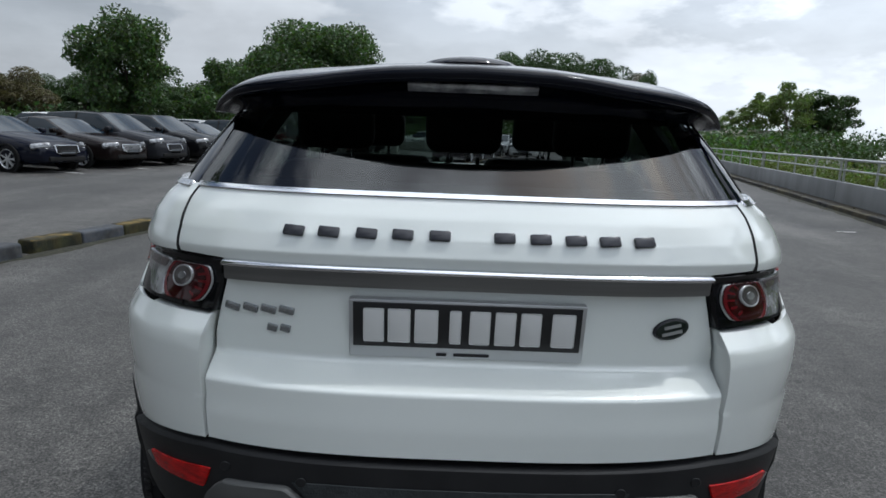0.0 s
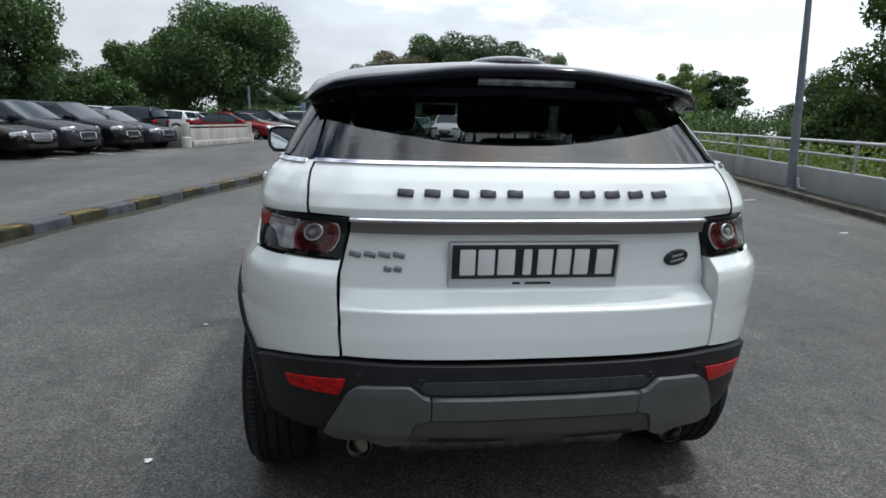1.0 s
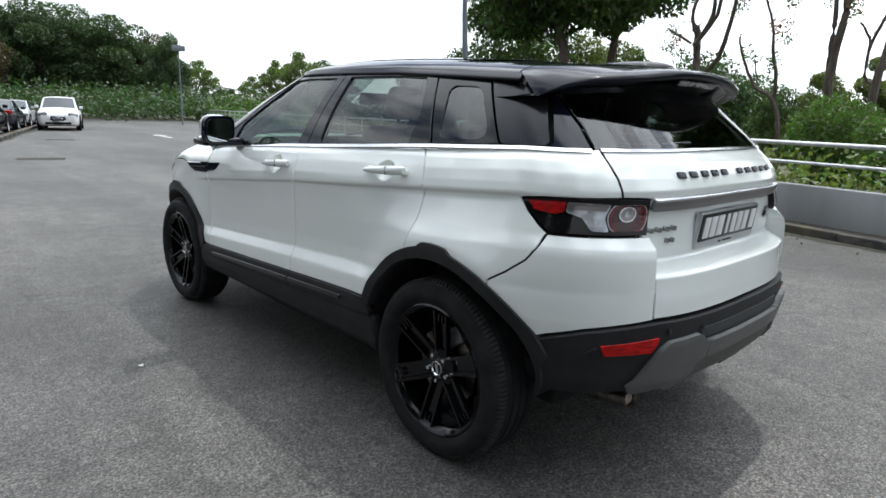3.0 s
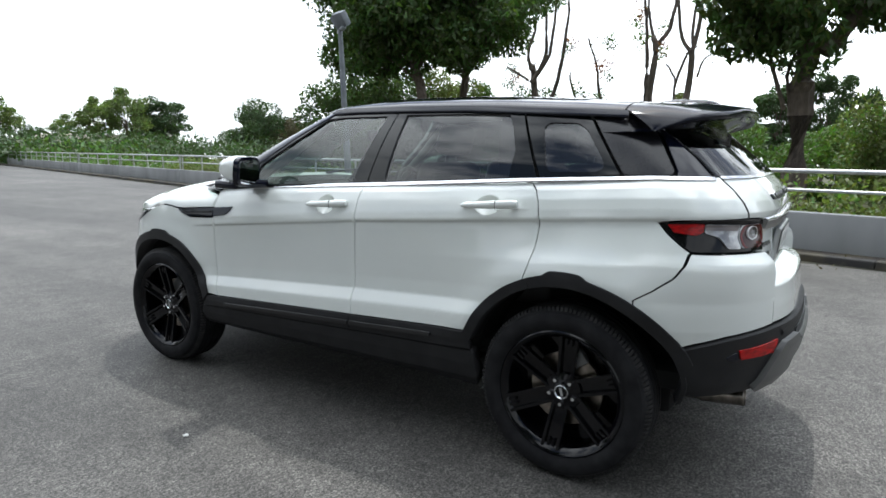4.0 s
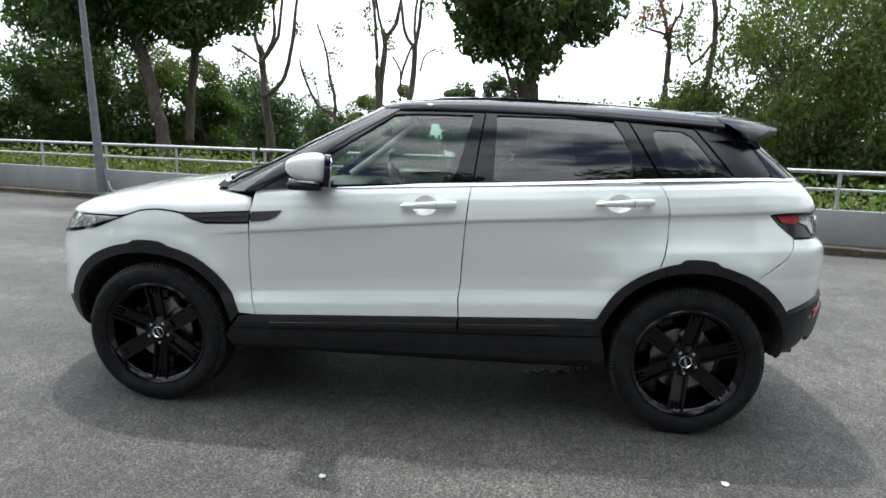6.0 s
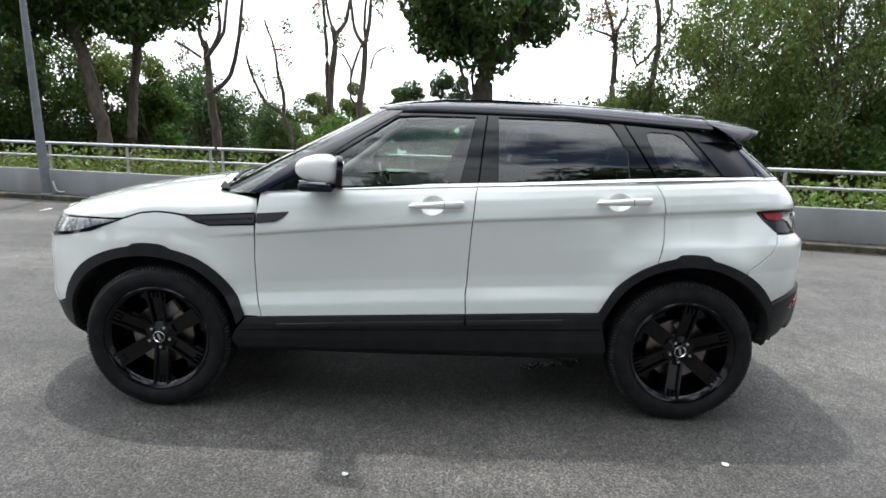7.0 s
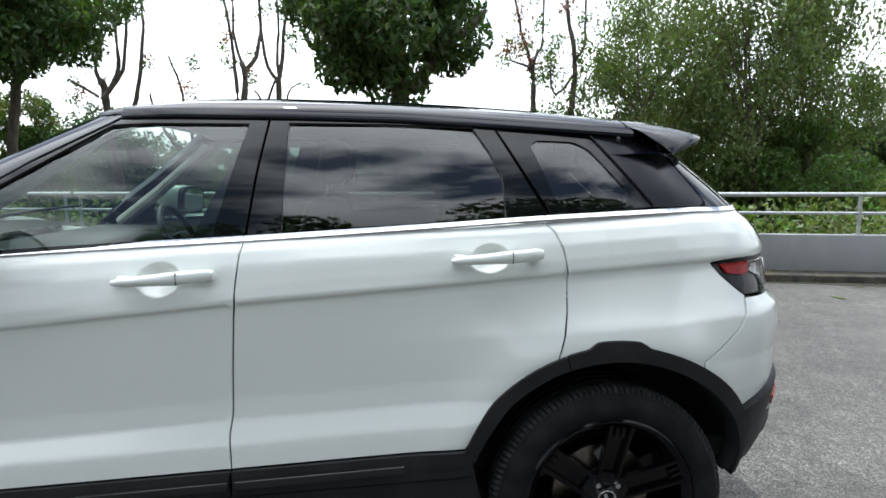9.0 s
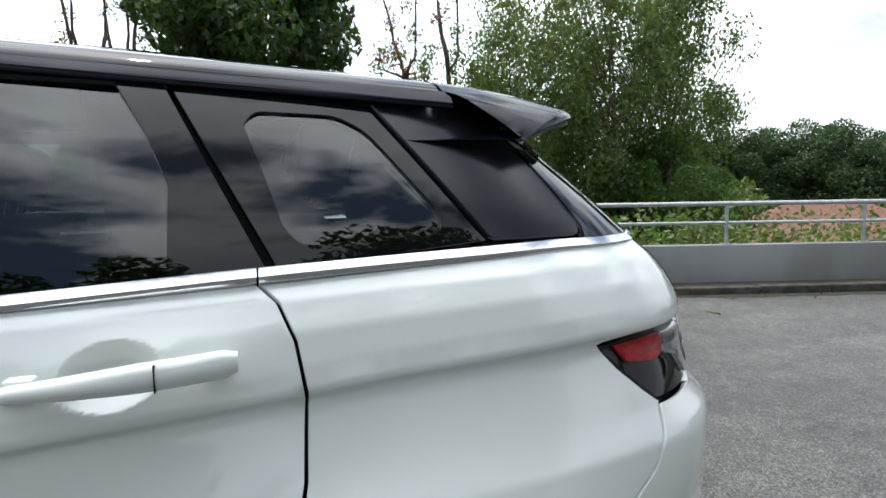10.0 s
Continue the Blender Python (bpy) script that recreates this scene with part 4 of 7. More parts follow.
# half lines of the spoiler from the middle outwards: the gap to the roof, the trailing edge and the root on the glass
EDGE_LINE = [(0, -.548, 1.530), (.20, -.540, 1.523), (.40, -.503, 1.500), (.52, -.458, 1.489), (.600, -.405, 1.477), (.660, -.336, 1.453), (.700, -.270, 1.423)]
ROOT_LINE = [(0, 1.452), (.40, 1.446), (.52, 1.438), (.60, 1.432), (.66, 1.426), (.70, 1.420)]


def eased(points, t):
    """A smooth run through points, t from 0 to 1."""
    n = len(points) - 1
    f = clip(t, 0, 1) * n
    i = min(int(f), n - 1)
    f -= i
    p = [Vector(points[k]) for k in (max(i - 1, 0), i, i + 1, min(i + 2, n))]
    return .5 * ((2 * p[1]) + (p[2] - p[0]) * f + (2 * p[0] - 5 * p[1] + 4 * p[2] - p[3]) * f * f + (3 * p[1] - p[0] - 3 * p[2] + p[3]) * f ** 3)


def spoiler_section(v):
    a, sd = abs(v), (1 if v > 0 else -1)
    if a < .78:
        front = roof_point(.985 * a / .78, -.137)
    else:
        e = roof_point(.985, -.137)
        front = eased([tuple(e), (.660, -.165, 1.500), (.686, -.215, 1.463), (.702, -.262, 1.426)], (a - .78) / .22)
    tip = eased(EDGE_LINE, a)
    root_z = float(np.interp(tip.x, [p[0] for p in ROOT_LINE], [p[1] for p in ROOT_LINE]))
    lo, hi = -.6, .2
    for _ in range(30):
        m = (lo + hi) / 2
        lo, hi = (lo, m) if -cabin(m, root_z).x > tip.x * .985 else (m, hi)
    root = Vector((tip.x * .985, cabin(lo, root_z).y - .004, root_z))
    thick = 1 - a ** 4
    pts = []
    for i in range(9):
        t = i / 8
        p = front.lerp(tip + Vector((0, .012, .010 * thick)), t)
        p.z += .012 * math.sin(math.pi * t) * thick
        pts.append(p)
    pts += [tip + Vector((0, .002, .003 * thick)), tip + Vector((0, 0, -.006 * thick)), tip + Vector((0, .008, -.024 * thick))]
    start_u = pts[-1].copy()
    for i in range(1, 7):
        t = i / 6
        p = start_u.lerp(root, t)
        p.z += .020 * math.sin(math.pi * t) * thick
        pts.append(p)
    return [Vector((p.x * sd, p.y, p.z)) for p in pts]


rows = [spoiler_section(math.sin(i / 30 * math.pi / 2)) for i in range(-30, 31)]
spoiler = grid_mesh("spoiler", rows, SPOILER_BLACK, suv, "gloss black roof spoiler with side blades", flip=True)
part("brake_light", box(-.155, .155, -.012, .012, -.004, .006, .003, Matrix.Translation((0, -.506, 1.494)) @ Euler((radians(128), 0, 0)).to_matrix().to_4x4()), CLEAR, spoiler, "clear high brake light")
bm = bmesh.new()
bmesh.ops.create_uvsphere(bm, u_segments=24, v_segments=12, radius=1)
bmesh.ops.transform(bm, matrix=Matrix.Translation((0, -.22, 1.566)) @ Matrix.Diagonal((.135, .17, .028, 1)), verts=bm.verts)
part("antenna_pod", bm, GLOSS_BLACK, spoiler, "low gloss black antenna pod")

# bonnet and front end, seen in profile only
HOOD = table([(2.1, 1.19), (2.36, 1.185), (2.58, 1.158), (2.74, 1.138), (2.9, 1.112), (3.06, 1.075), (3.22, 1.03), (3.36, .965), (3.45, .90)], .02)


HOOD_EDGE = [body(u, q + .002) for u, q in dense([(2.10, 1.088), (2.50, 1.088), (2.56, 1.094), (2.64, 1.098), (2.724, 1.090), (2.80, 1.066), (2.86, 1.062), (2.95, 1.060), (3.30, 1.045), (3.50, 1.030), (3.70, 1.02), (3.88, 1.02)], .02, False)]


def hood_point(s, t):
    k = clip((.965 - abs(s)) / .08, 0, 1)
    y0 = 2.153 + (.19 + .03 * (1 - s * s)) * k * k * (3 - 2 * k)
    y = y0 + (3.375 - y0) * t
    w = float(np.interp(y, [p.y for p in HOOD_EDGE], [-p.x for p in HOOD_EDGE]))
    edge = float(np.interp(y, [p.y for p in HOOD_EDGE], [p.z for p in HOOD_EDGE]))
    top = max(HOOD(y), edge + .003)
    k = abs(s)
    return Vector((w * s * 1.0, y, edge + (top - edge) * (1 - k ** 3.2) ** (1 / 2.0)))


grid_mesh("bonnet", [[hood_point(s, 0) - Vector((0, 0, .05)) for s in SPAN]] + [[hood_point(s, i / 44) for s in SPAN] for i in range(45)], WHITE, suv, "white clamshell bonnet")
grid_mesh("cowl", [[Vector((.80 * s, 2.36 + .08 * (1 - s * s) - i * .10, 1.125 + .045 * (1 - abs(s) ** 3) - .01 * i)) for s in SPAN] for i in range(4)], DARK, suv, "black cowl below the windscreen")
for u0 in (1.68, 2.00):
    line = []
    for k in range(4):
        u, z = u0 + .075 * k, 1.150 + .05 * (k / 3) ** .7
        p = cabin(min(u, 3.9 - u), z)
        line.append(Vector((p.x if u < 1.95 else -p.x, p.y + .012, z + .012)))
    part("wiper", tube(line, [.010, .009, .007, .005]), TRIM, suv, "black wiper arm")
vents = panel("wing_vent", [(2.50, 1.084), (2.158, 1.084), (2.158, 1.046), (2.38, 1.050), (2.45, 1.068)], body, GLOSS_BLACK, suv, off=.006, depth=.02, gap=0, rows=.01, label="gloss black wing vent")
panel("vent_bar", [(2.44, 1.070), (2.17, 1.070), (2.17, 1.062), (2.42, 1.063)], body, TRIM, vents, off=.010, depth=.01, gap=0, rows=.01)
panel("door_vent", rounded([(2.148, 1.085), (1.988, 1.087), (2.016, 1.063), (2.056, 1.048), (2.148, 1.045)], .008), body, GLOSS_BLACK, front_doors, off=.006, depth=.02, gap=0, rows=.01, label="gloss black vent end")
headlamps = panel("headlamp", [(2.81, 1.060), (2.95, 1.006), (3.10, .966), (3.28, .93), (3.48, .93), (3.50, 1.028), (3.30, 1.043), (2.95, 1.058), (2.86, 1.060)], body, CLEAR, suv, off=-.004, depth=.03, rows=.012, label="clear headlamp")
panel("headlamp_edge", [(2.81, 1.060), (2.95, 1.006), (3.10, .966), (3.28, .93), (3.28, .955), (3.10, .985), (2.95, 1.024)], body, GLOSS_BLACK, headlamps, off=.004, depth=.01, gap=0, rows=.012)
bump_f = panel("front_bumper", [(3.235, .53), (3.30, .62), (3.36, .80), (3.30, .925), (3.50, .925), (3.52, 1.07), (4.28, 1.07), (4.30, .925), (4.50, .925), (4.44, .80), (4.50, .62), (4.565, .53)],
               body, WHITE, suv, sides=(-1,), depth=.03, rows=.03, label="white front bumper")[0]
panel("grille", rounded([(3.56, .97), (4.24, .97), (4.20, .86), (3.60, .86)], .02), body, GLOSS_BLACK, bump_f, sides=(-1,), off=.006, depth=.01, gap=0, rows=.02)
panel("lower_intake", rounded([(3.50, .72), (4.30, .72), (4.24, .56), (3.56, .56)], .02), body, DARK, bump_f, sides=(-1,), off=.004, depth=.01, gap=0, rows=.03)
lowf = [(3.225, .525)] + flank(arc(2.66, .365, F_OUT - .01, 17, 3, 4)) + [(3.14, .30), (3.2, .24), (3.4, .22)]
panel("front_skirt", lowf + [(7.8 - u, q) for u, q in lowf[::-1]], body, TRIM, suv, sides=(-1,), depth=.03, rows=.03, label="black front skirt")

# mirrors and handles
for s in (-1, 1):
    d = front_doors[0 if s < 0 else 1]
    bm = bmesh.new()
    bmesh.ops.create_cube(bm, size=1)
    bmesh.ops.subdivide_edges(bm, edges=bm.edges[:], cuts=7, use_grid_fill=True)
    for v in bm.verts:
        c = v.co * 2
        n = (abs(c.x) ** 2.9 + abs(c.y) ** 2.9 + abs(c.z) ** 2.9) ** (1 / 2.9)
        c = c / n if n else c
        f = (c.y + 1) / 2                       # 0 at the glass, 1 at the front
        x = s * (1.00 + .095 * c.x * s * (1 - .35 * f)) - s * .02 * f
        z = 1.235 + (.070 + .012 * (1 - f)) * c.z * (1 - .35 * f * f) + .008 * f
        v.co = Vector((x, 1.825 + .10 * c.y + .02 * (s * c.x) * f - .030 * (s * c.x) * (1 - f), z))
    mirror = part("door_mirror", bm, WHITE, d, "white door mirror with a black base")
    toe = Matrix.Translation((s * 1.0, 1.737, 1.228)) @ pose(0, 0, 0, 4, 0, -s * 17)
    bm = bmesh.new()
    bmesh.ops.create_cone(bm, cap_ends=True, segments=40, radius1=1, radius2=1, depth=2)
    for v in bm.verts:
        a = math.atan2(v.co.y, v.co.x)
        k = (abs(math.cos(a)) ** 4 + abs(math.sin(a)) ** 4) ** -.25
        v.co = toe @ Vector((.103 * k * math.cos(a), .014 * v.co.z, .078 * k * math.sin(a)))
    part("mirror_band", bm, GLOSS_BLACK, mirror)
    bm = bmesh.new()
    bmesh.ops.create_cone(bm, cap_ends=True, segments=40, radius1=1, radius2=1, depth=2)
    for v in bm.verts:
        a = math.atan2(v.co.y, v.co.x)
        k = (abs(math.cos(a)) ** 4 + abs(math.sin(a)) ** 4) ** -.25
        v.co = toe @ Vector((.088 * k * math.cos(a), -.015 + .003 * v.co.z, .064 * k * math.sin(a)))
    part("mirror_glass", bm, MIRROR, mirror)
    part("mirror_foot", box(min(s * .84, s * 1.085), max(s * .84, s * 1.085), 1.738, 1.905, 1.138, 1.184, .020, segments=3), GLOSS_BLACK, mirror)
    part("mirror_indicator", tube([(s * 1.083, 1.77, 1.178), (s * 1.07, 1.85, 1.180), (s * 1.02, 1.905, 1.184)], .006), CLEAR, mirror)
for (y, z), doors in ((HANDLES[0], rear_doors), (HANDLES[1], front_doors)):
    for s in (-1, 1):
        x = half_width(y + .16, unlevel(y, z)) + .012
        bm = bmesh.new()
        n = 14
        rows_ = []
        for i in range(n + 1):
            t = i / n
            yy = y - .150 + .265 * t
            w = .0085 + .0065 * math.sin(math.pi * clip(t, .04, .96)) ** .5
            hgt = (.0185 if t < .42 else .0185 - .008 * (t - .42) / .58) * (1 if .02 < t < .98 else .7)
            out = x + .012 * math.sin(math.pi * t) ** .6
            zz = z + .004 - .016 * (t - .5)
            rows_.append([bm.verts.new((s * (out + w * math.cos(a)), yy, zz + hgt * math.sin(a))) for a in [k * math.pi / 6 for k in range(12)]])
        for a, b in zip(rows_, rows_[1:]):
            for k in range(12):
                bm.faces.new((a[k], a[(k + 1) % 12], b[(k + 1) % 12], b[k]))
        bm.faces.new(rows_[0]), bm.faces.new(rows_[-1])
        tj = (.150 - .057) / .265
        h = part("door_handle", bm, WHITE, doors[0 if s < 0 else 1], "white pull handle", angle=50)
        out = x + .012 * math.sin(math.pi * tj) ** .6
        part("handle_joint", box(min(s * (out - .004), s * (out + .0153)), max(s * (out - .004), s * (out + .0153)), y - .0580, y - .0562, z - .011, z + .0225, .0005), DARK, h)
        for yy in (y - .125, y + .09):
            part("handle_mount", box(min(s * (x - .05), s * x), max(s * (x - .05), s * x), yy - .016, yy + .016, z - .008, z + .012, .004), WHITE, h)

# wheels: tyre, rim with six twin spokes, hub
WX, WR = .932, .362


def make_wheel(turn):
    w = part("wheel", lathe([(.06, -.14), (.235, -.135), (.240, -.20), (.262, -.22)], pose(0, 0, 0, 0, 90, 0), 40), RIM, suv, "gloss black alloy wheel with a worn tyre")
    prof = [(.262, -.215), (.30, -.232), (.335, -.228), (.352, -.212), (.3655, -.190), (.366, -.165), (.359, -.163), (.359, -.157), (.366, -.155), (.366, -.125), (.359, -.123), (.359, -.117), (.366, -.115),
            (.366, -.085), (.359, -.083), (.359, -.077), (.366, -.075), (.361, -.045), (.350, -.024), (.338, -.004), (.318, .004), (.296, .004), (.276, -.004), (.266, -.012), (.266, -.03)]
    bm = lathe(prof, pose(0, 0, 0, 0, 90, 0), 72)
    tyre = part("tyre", bm, RUBBER, w, "black rubber tyre")
    # shoulder blocks with open grooves between them
    bm = bmesh.new()
    for i in range(124):
        m = pose(0, 0, 0, 360 * i / 124, 0, 0) @ pose(0, 0, 0, 0, 0, 12)
        d = .0058 if i % 2 else .0050
        lo = [bm.verts.new(m @ Vector(c)) for c in ((-.046, -d, .352), (-.046, d, .352), (-.019, d, .346), (-.019, -d, .346))]
        hi = [bm.verts.new(m @ Vector(c)) for c in ((-.046, -d, .3660), (-.046, d, .3660), (-.040, d, .3655), (-.040, -d, .3655), (-.026, d * .9, .3595), (-.026, -d * .9, .3595))]
        for f in ((hi[0], hi[1], hi[2], hi[3]), (hi[3], hi[2], hi[4], hi[5]), (hi[5], hi[4], lo[2], lo[3]), (lo[0], lo[1], hi[1], hi[0]), (lo[1], lo[2], hi[4], hi[2], hi[1]), (lo[3], lo[0], hi[0], hi[3], hi[5])):
            bm.faces.new(f)
    bmesh.ops.recalc_face_normals(bm, faces=bm.faces[:])
    part("tread", bm, TREAD, tyre, "worn grey tread blocks")
    part("rim", lathe([(.266, -.20), (.240, -.19), (.236, -.03), (.250, -.012), (.262, -.006), (.268, -.010), (.270, -.016)], pose(0, 0, 0, 0, 90, 0), 64), RIM, w)
    for i in range(6):
        m = pose(0, 0, 0, turn + 60 * i, 0, 0)
        bm = bmesh.new()
        # a flat bar with raised edges, splayed a little towards the rim
        for y0, y1, y2, y3, h in ((-.036, -.022, -.040, -.027, .0), (.022, .036, .027, .040, .0), (-.022, .022, -.027, .027, -.019)):
            vs = [bm.verts.new(m @ Vector(c)) for c in ((-.072, y0, .05), (-.072, y1, .05), (-.052 + h, y0, .05), (-.052 + h, y1, .05),
                                                        (-.040, y2, .252), (-.040, y3, .252), (-.012 + h, y2, .246), (-.012 + h, y3, .246))]
            for f in ((0, 1, 3, 2), (4, 6, 7, 5), (0, 4, 5, 1), (2, 3, 7, 6), (0, 2, 6, 4), (1, 5, 7, 3)):
                bm.faces.new([vs[k] for k in f])
        for y0 in (-.016, .004):
            add_box(bm, -.036, -.021, y0, y0 + .012, .205, .238, m)
        bmesh.ops.bevel(bm, geom=bm.edges[:], offset=.0025, segments=2, affect="EDGES")
        part("spoke", bm, RIM, w)
    part("hub", lathe([(.0005, -.042), (.030, -.042), (.034, -.046), (.05, -.050), (.078, -.056), (.085, -.082)], pose(0, 0, 0, 0, 90, 0), 40), RIM, w)
    cap = part("hub_cap", lathe([(.024, -.039), (.027, -.035), (.030, -.036), (.031, -.042)], pose(0, 0, 0, 0, 90, 0), 36), CHROME, w, "chrome-ringed centre cap")
    part("cap_bar", box(-.041, -.037, -.005, .005, -.017, .017, 0, pose(0, 0, 0, turn + 22, 0, 0)), SATIN, cap)
    for i in range(5):
        a = radians(turn + 40 + 72 * i)
        part("wheel_nut", lathe([(.0005, -.036), (.008, -.036), (.010, -.042), (.010, -.054)], Matrix.Translation((0, -.054 * math.sin(a), .054 * math.cos(a))) @ pose(0, 0, 0, 0, 90, 0), 6), CHROME, w)
    part("brake_disc", lathe([(.06, -.095), (.155, -.095), (.155, -.115), (.06, -.115)], pose(0, 0, 0, 0, 90, 0), 40, True), STEEL, w)
    part("brake_caliper", box(-.125, -.085, .05, .15, .05, .12, .01, pose(0, 0, 0, 35, 0, 0)), material("caliper grey", (.25, .25, .26), .5, .6), w)
    return w


for y, turn in ((0.0, -8), (2.66, 2)):
    w = make_wheel(turn)
    w.matrix_basis = pose(-WX, y, WR, 0, 0, 180)
    r = copy_thing(w, pose(WX, y, WR))
for y, r in ((0.0, R_IN + .002), (2.66, F_IN + .002)):
    cz = .37 if y == 0 else .365
    for s in (-1, 1):
        bm = bmesh.new()
        ringp = [corner(u, q) for u, q in flank(arc(y, cz, r + .002, 2, 178, 24))]
        a = [bm.verts.new((s * (-p.x - .03), p.y, p.z)) for p in ringp]
        b = [bm.verts.new((s * .60, p.y, p.z)) for p in ringp]
        for i in range(24):
            bm.faces.new((a[i], a[i + 1], b[i + 1], b[i]))
        bm.faces.new(b)
        part("wheel_well", bm, DARK, suv, "black wheel well liner")
part("underbody", box(-.62, .62, -.38, 3.00, .25, .45, .03), DARK, suv, "dark underbody")
part("body_core", box(-.56, .56, 2.35, 3.20, .40, .98, .05), DARK, suv, "dark engine bay")
part("silencer", box(-.42, .42, -.56, -.30, .25, .42, .06, segments=3), STEEL, suv)
for s in (-1, 1):
    part("exhaust_pipe", tube([(s * .30, -.35, .33), (s * .47, -.50, .345), (s * .522, -.62, .352)], .03, 12), STEEL, suv)

# cabin
part("cabin_floor", box(-.78, .78, -.50, 2.2, .42, .50, .02), DARK, suv, "black cabin floor")
part("dashboard", box(-.74, .74, 1.72, 2.16, .72, 1.115, .07, segments=4), LEATHER, suv, "black dashboard")
part("load_cover", box(-.60, .60, -.46, -.10, 1.06, 1.08, .005), LEATHER, suv)
grid_mesh("headlining", [[roof_point(s * .93, y, -.035) for s in SPAN] for y in np.linspace(-.05, 1.50, 14)], CREAM, suv, "pale headlining", flip=True)
for s in (-1, 1):
    part("pillar_trim", tube([(s * .77, 2.03, 1.12), (s * .68, 1.79, 1.29), (s * .57, 1.52, 1.50)], [.030, .028, .026], 10), CREAM, suv, "pale pillar trim")
    part("centre_pillar_trim", box(min(s * .70, s * .76), max(s * .70, s * .76), .98, 1.10, 1.10, 1.22, .01), DARK, suv)


def seat(x, y, w, back=14):
    st = part("seat", box(x - w / 2, x + w / 2, y - .05, y + .48, .62, .78, .05, segments=3), LEATHER, suv, "black leather seat")
    m = Matrix.Translation((x, y, .74)) @ pose(0, 0, 0, back, 0, 0)
    part("backrest", box(-w / 2, w / 2, -.08, .05, -.04, .56, .05, m, 3), LEATHER, st)
    for hx in ((0,) if w < .7 else (-.42, 0, .42)):
        part("headrest", box(hx - .125, hx + .125, -.05, .05, .60, .76, .04, m, 3), LEATHER, st)
        for k in (-.05, .05):
            part("headrest_post", tube([m @ Vector((hx + k, 0, .55)), m @ Vector((hx + k, 0, .64))], .007), CHROME, st)


seat(-.37, 1.0, .50)
seat(.37, 1.0, .50)
seat(0, .20, 1.22, 12)
wheel_m = Matrix.Translation((.37, 1.60, 1.05)) @ pose(0, 0, 0, 66, 0, 0)
bm = bmesh.new()
add_lathe(bm, [(.185 + .014 * math.cos(a), .014 * math.sin(a)) for a in [k * math.pi / 5 for k in range(10)]], wheel_m, 40, True)
add_box(bm, -.18, .18, -.02, .02, -.01, .01, wheel_m, .005)
add_box(bm, -.07, .07, -.06, .05, -.02, .03, wheel_m, .02)
part("steering_wheel", bm, LEATHER, suv, "black steering wheel")
part("inner_mirror", box(-.11, .11, 1.62, 1.65, 1.40, 1.47, .012), DARK, suv)

# ---- the car park: local x runs towards the parapet, local y along it ----
LOT = pose(0, 0, 0, 0, 0, -math.degrees(math.atan2(.2477, .9688)))


def lot(x, y, z=0.0):
    return LOT @ Vector((x, y, z))


def lot_pose(x, y, z=0.0, turn=0.0):
    return LOT @ pose(x, y, z, 0, 0, turn)


# one sheet of ground: asphalt inside the parapet, earth that falls away beyond it
gx = [-900, -120, -64, -30, -12, 0, 6.10, 6.14, 8, 12, 20, 40, 90, 900]
gy = [-900, -120, -60, -30, -10, 0, 10, 30, 62, 64, 90, 150, 900]
gz = {8: .10, 12: -.5, 20: -1.6, 40: -4.0, 90: -7.0, 900: -20.0, 6.14: .02}
gv = [tuple(lot(x, y, gz.get(x, 0.0))) for y in gy for x in gx]
gf, gm = [], []
for j in range(len(gy) - 1):
    for i in range(len(gx) - 1):
        a = j * len(gx) + i
        gf.append((a, a + 1, a + 1 + len(gx), a + len(gx)))
        gm.append(0 if gx[i] >= -64 and gx[i + 1] <= 6.10 and gy[j] >= -60 and gy[j + 1] <= 62 else 1)
me = bpy.data.meshes.new("ground")
me.from_pydata(gv, [], gf)
me.materials.append(ASPHALT)
me.materials.append(EARTH)
me.polygons.foreach_set("material_index", gm)
tagged(new("ground", me), "worn grey asphalt car park with earth beyond", "ground", kind="structure")

# parapet: concrete panels on a kerb strip, with a steel railing on each panel
wall = tagged(new("wall_parapet"), "low grey concrete parapet of long panels", "wall", kind="structure")
strip = tagged(new("kerb_strip"), "dark mossy kerb strip below the parapet", "kerb", kind="structure")
part("strip_bed", box(5.74, 6.05, -40, 90, -.05, .095, 0, LOT), KERB_EARTH, strip)
SEC = 7.72
rng = random.Random(5)


def railing(y0):
    posts = [y0 + .13 + 1.865 * k for k in range(5)]
    r = thing("railing", "galvanised steel railing of two tubes on the parapet", "railing", lot(6.14, y0 + SEC / 2, .58), "railings along the parapet")
    inv = Matrix.Translation(-Vector(r.location))
    for y in posts:
        bm = tube([inv @ lot(6.14, y, .55), inv @ lot(6.14, y, 1.11)], .026, 10)
        add_box(bm, -.06, .06, -.05, .05, .0, .012, inv @ lot_pose(6.14, y, .58))
        part("post", bm, GALV, r)
    for z, rad in ((1.115, .030), (.865, .021)):
        part("rail_tube", tube([inv @ lot(6.14, posts[0] - .10, z), inv @ lot(6.14, posts[-1] + .10, z)], rad, 12), GALV, r)
    return r


for k in range(-4, 8):
    y0 = -.46 + SEC * k
    part("panel", box(6.04, 6.22, y0 + .012, y0 + SEC - .012, -.05, .58, .012, LOT), CONCRETE, wall)
    railing(y0)
me_k = {}
for nm, mt in (("y", KERB_YELLOW), ("g", KERB_DARK)):
    bm = box(0, .17, .004, .896, -.05, .108, .018)
    m = bpy.data.meshes.new("kerb_stone")
    bm.to_mesh(m)
    bm.free()
    m.materials.append(mt)
    me_k[nm] = m
for k in range(-18, 70):
    o = new("kerb_stone", me_k["g"])
    o.parent = strip
    o.matrix_basis = lot_pose(5.585, .9 * k, rng.uniform(-.008, .006), rng.uniform(-.3, .3))

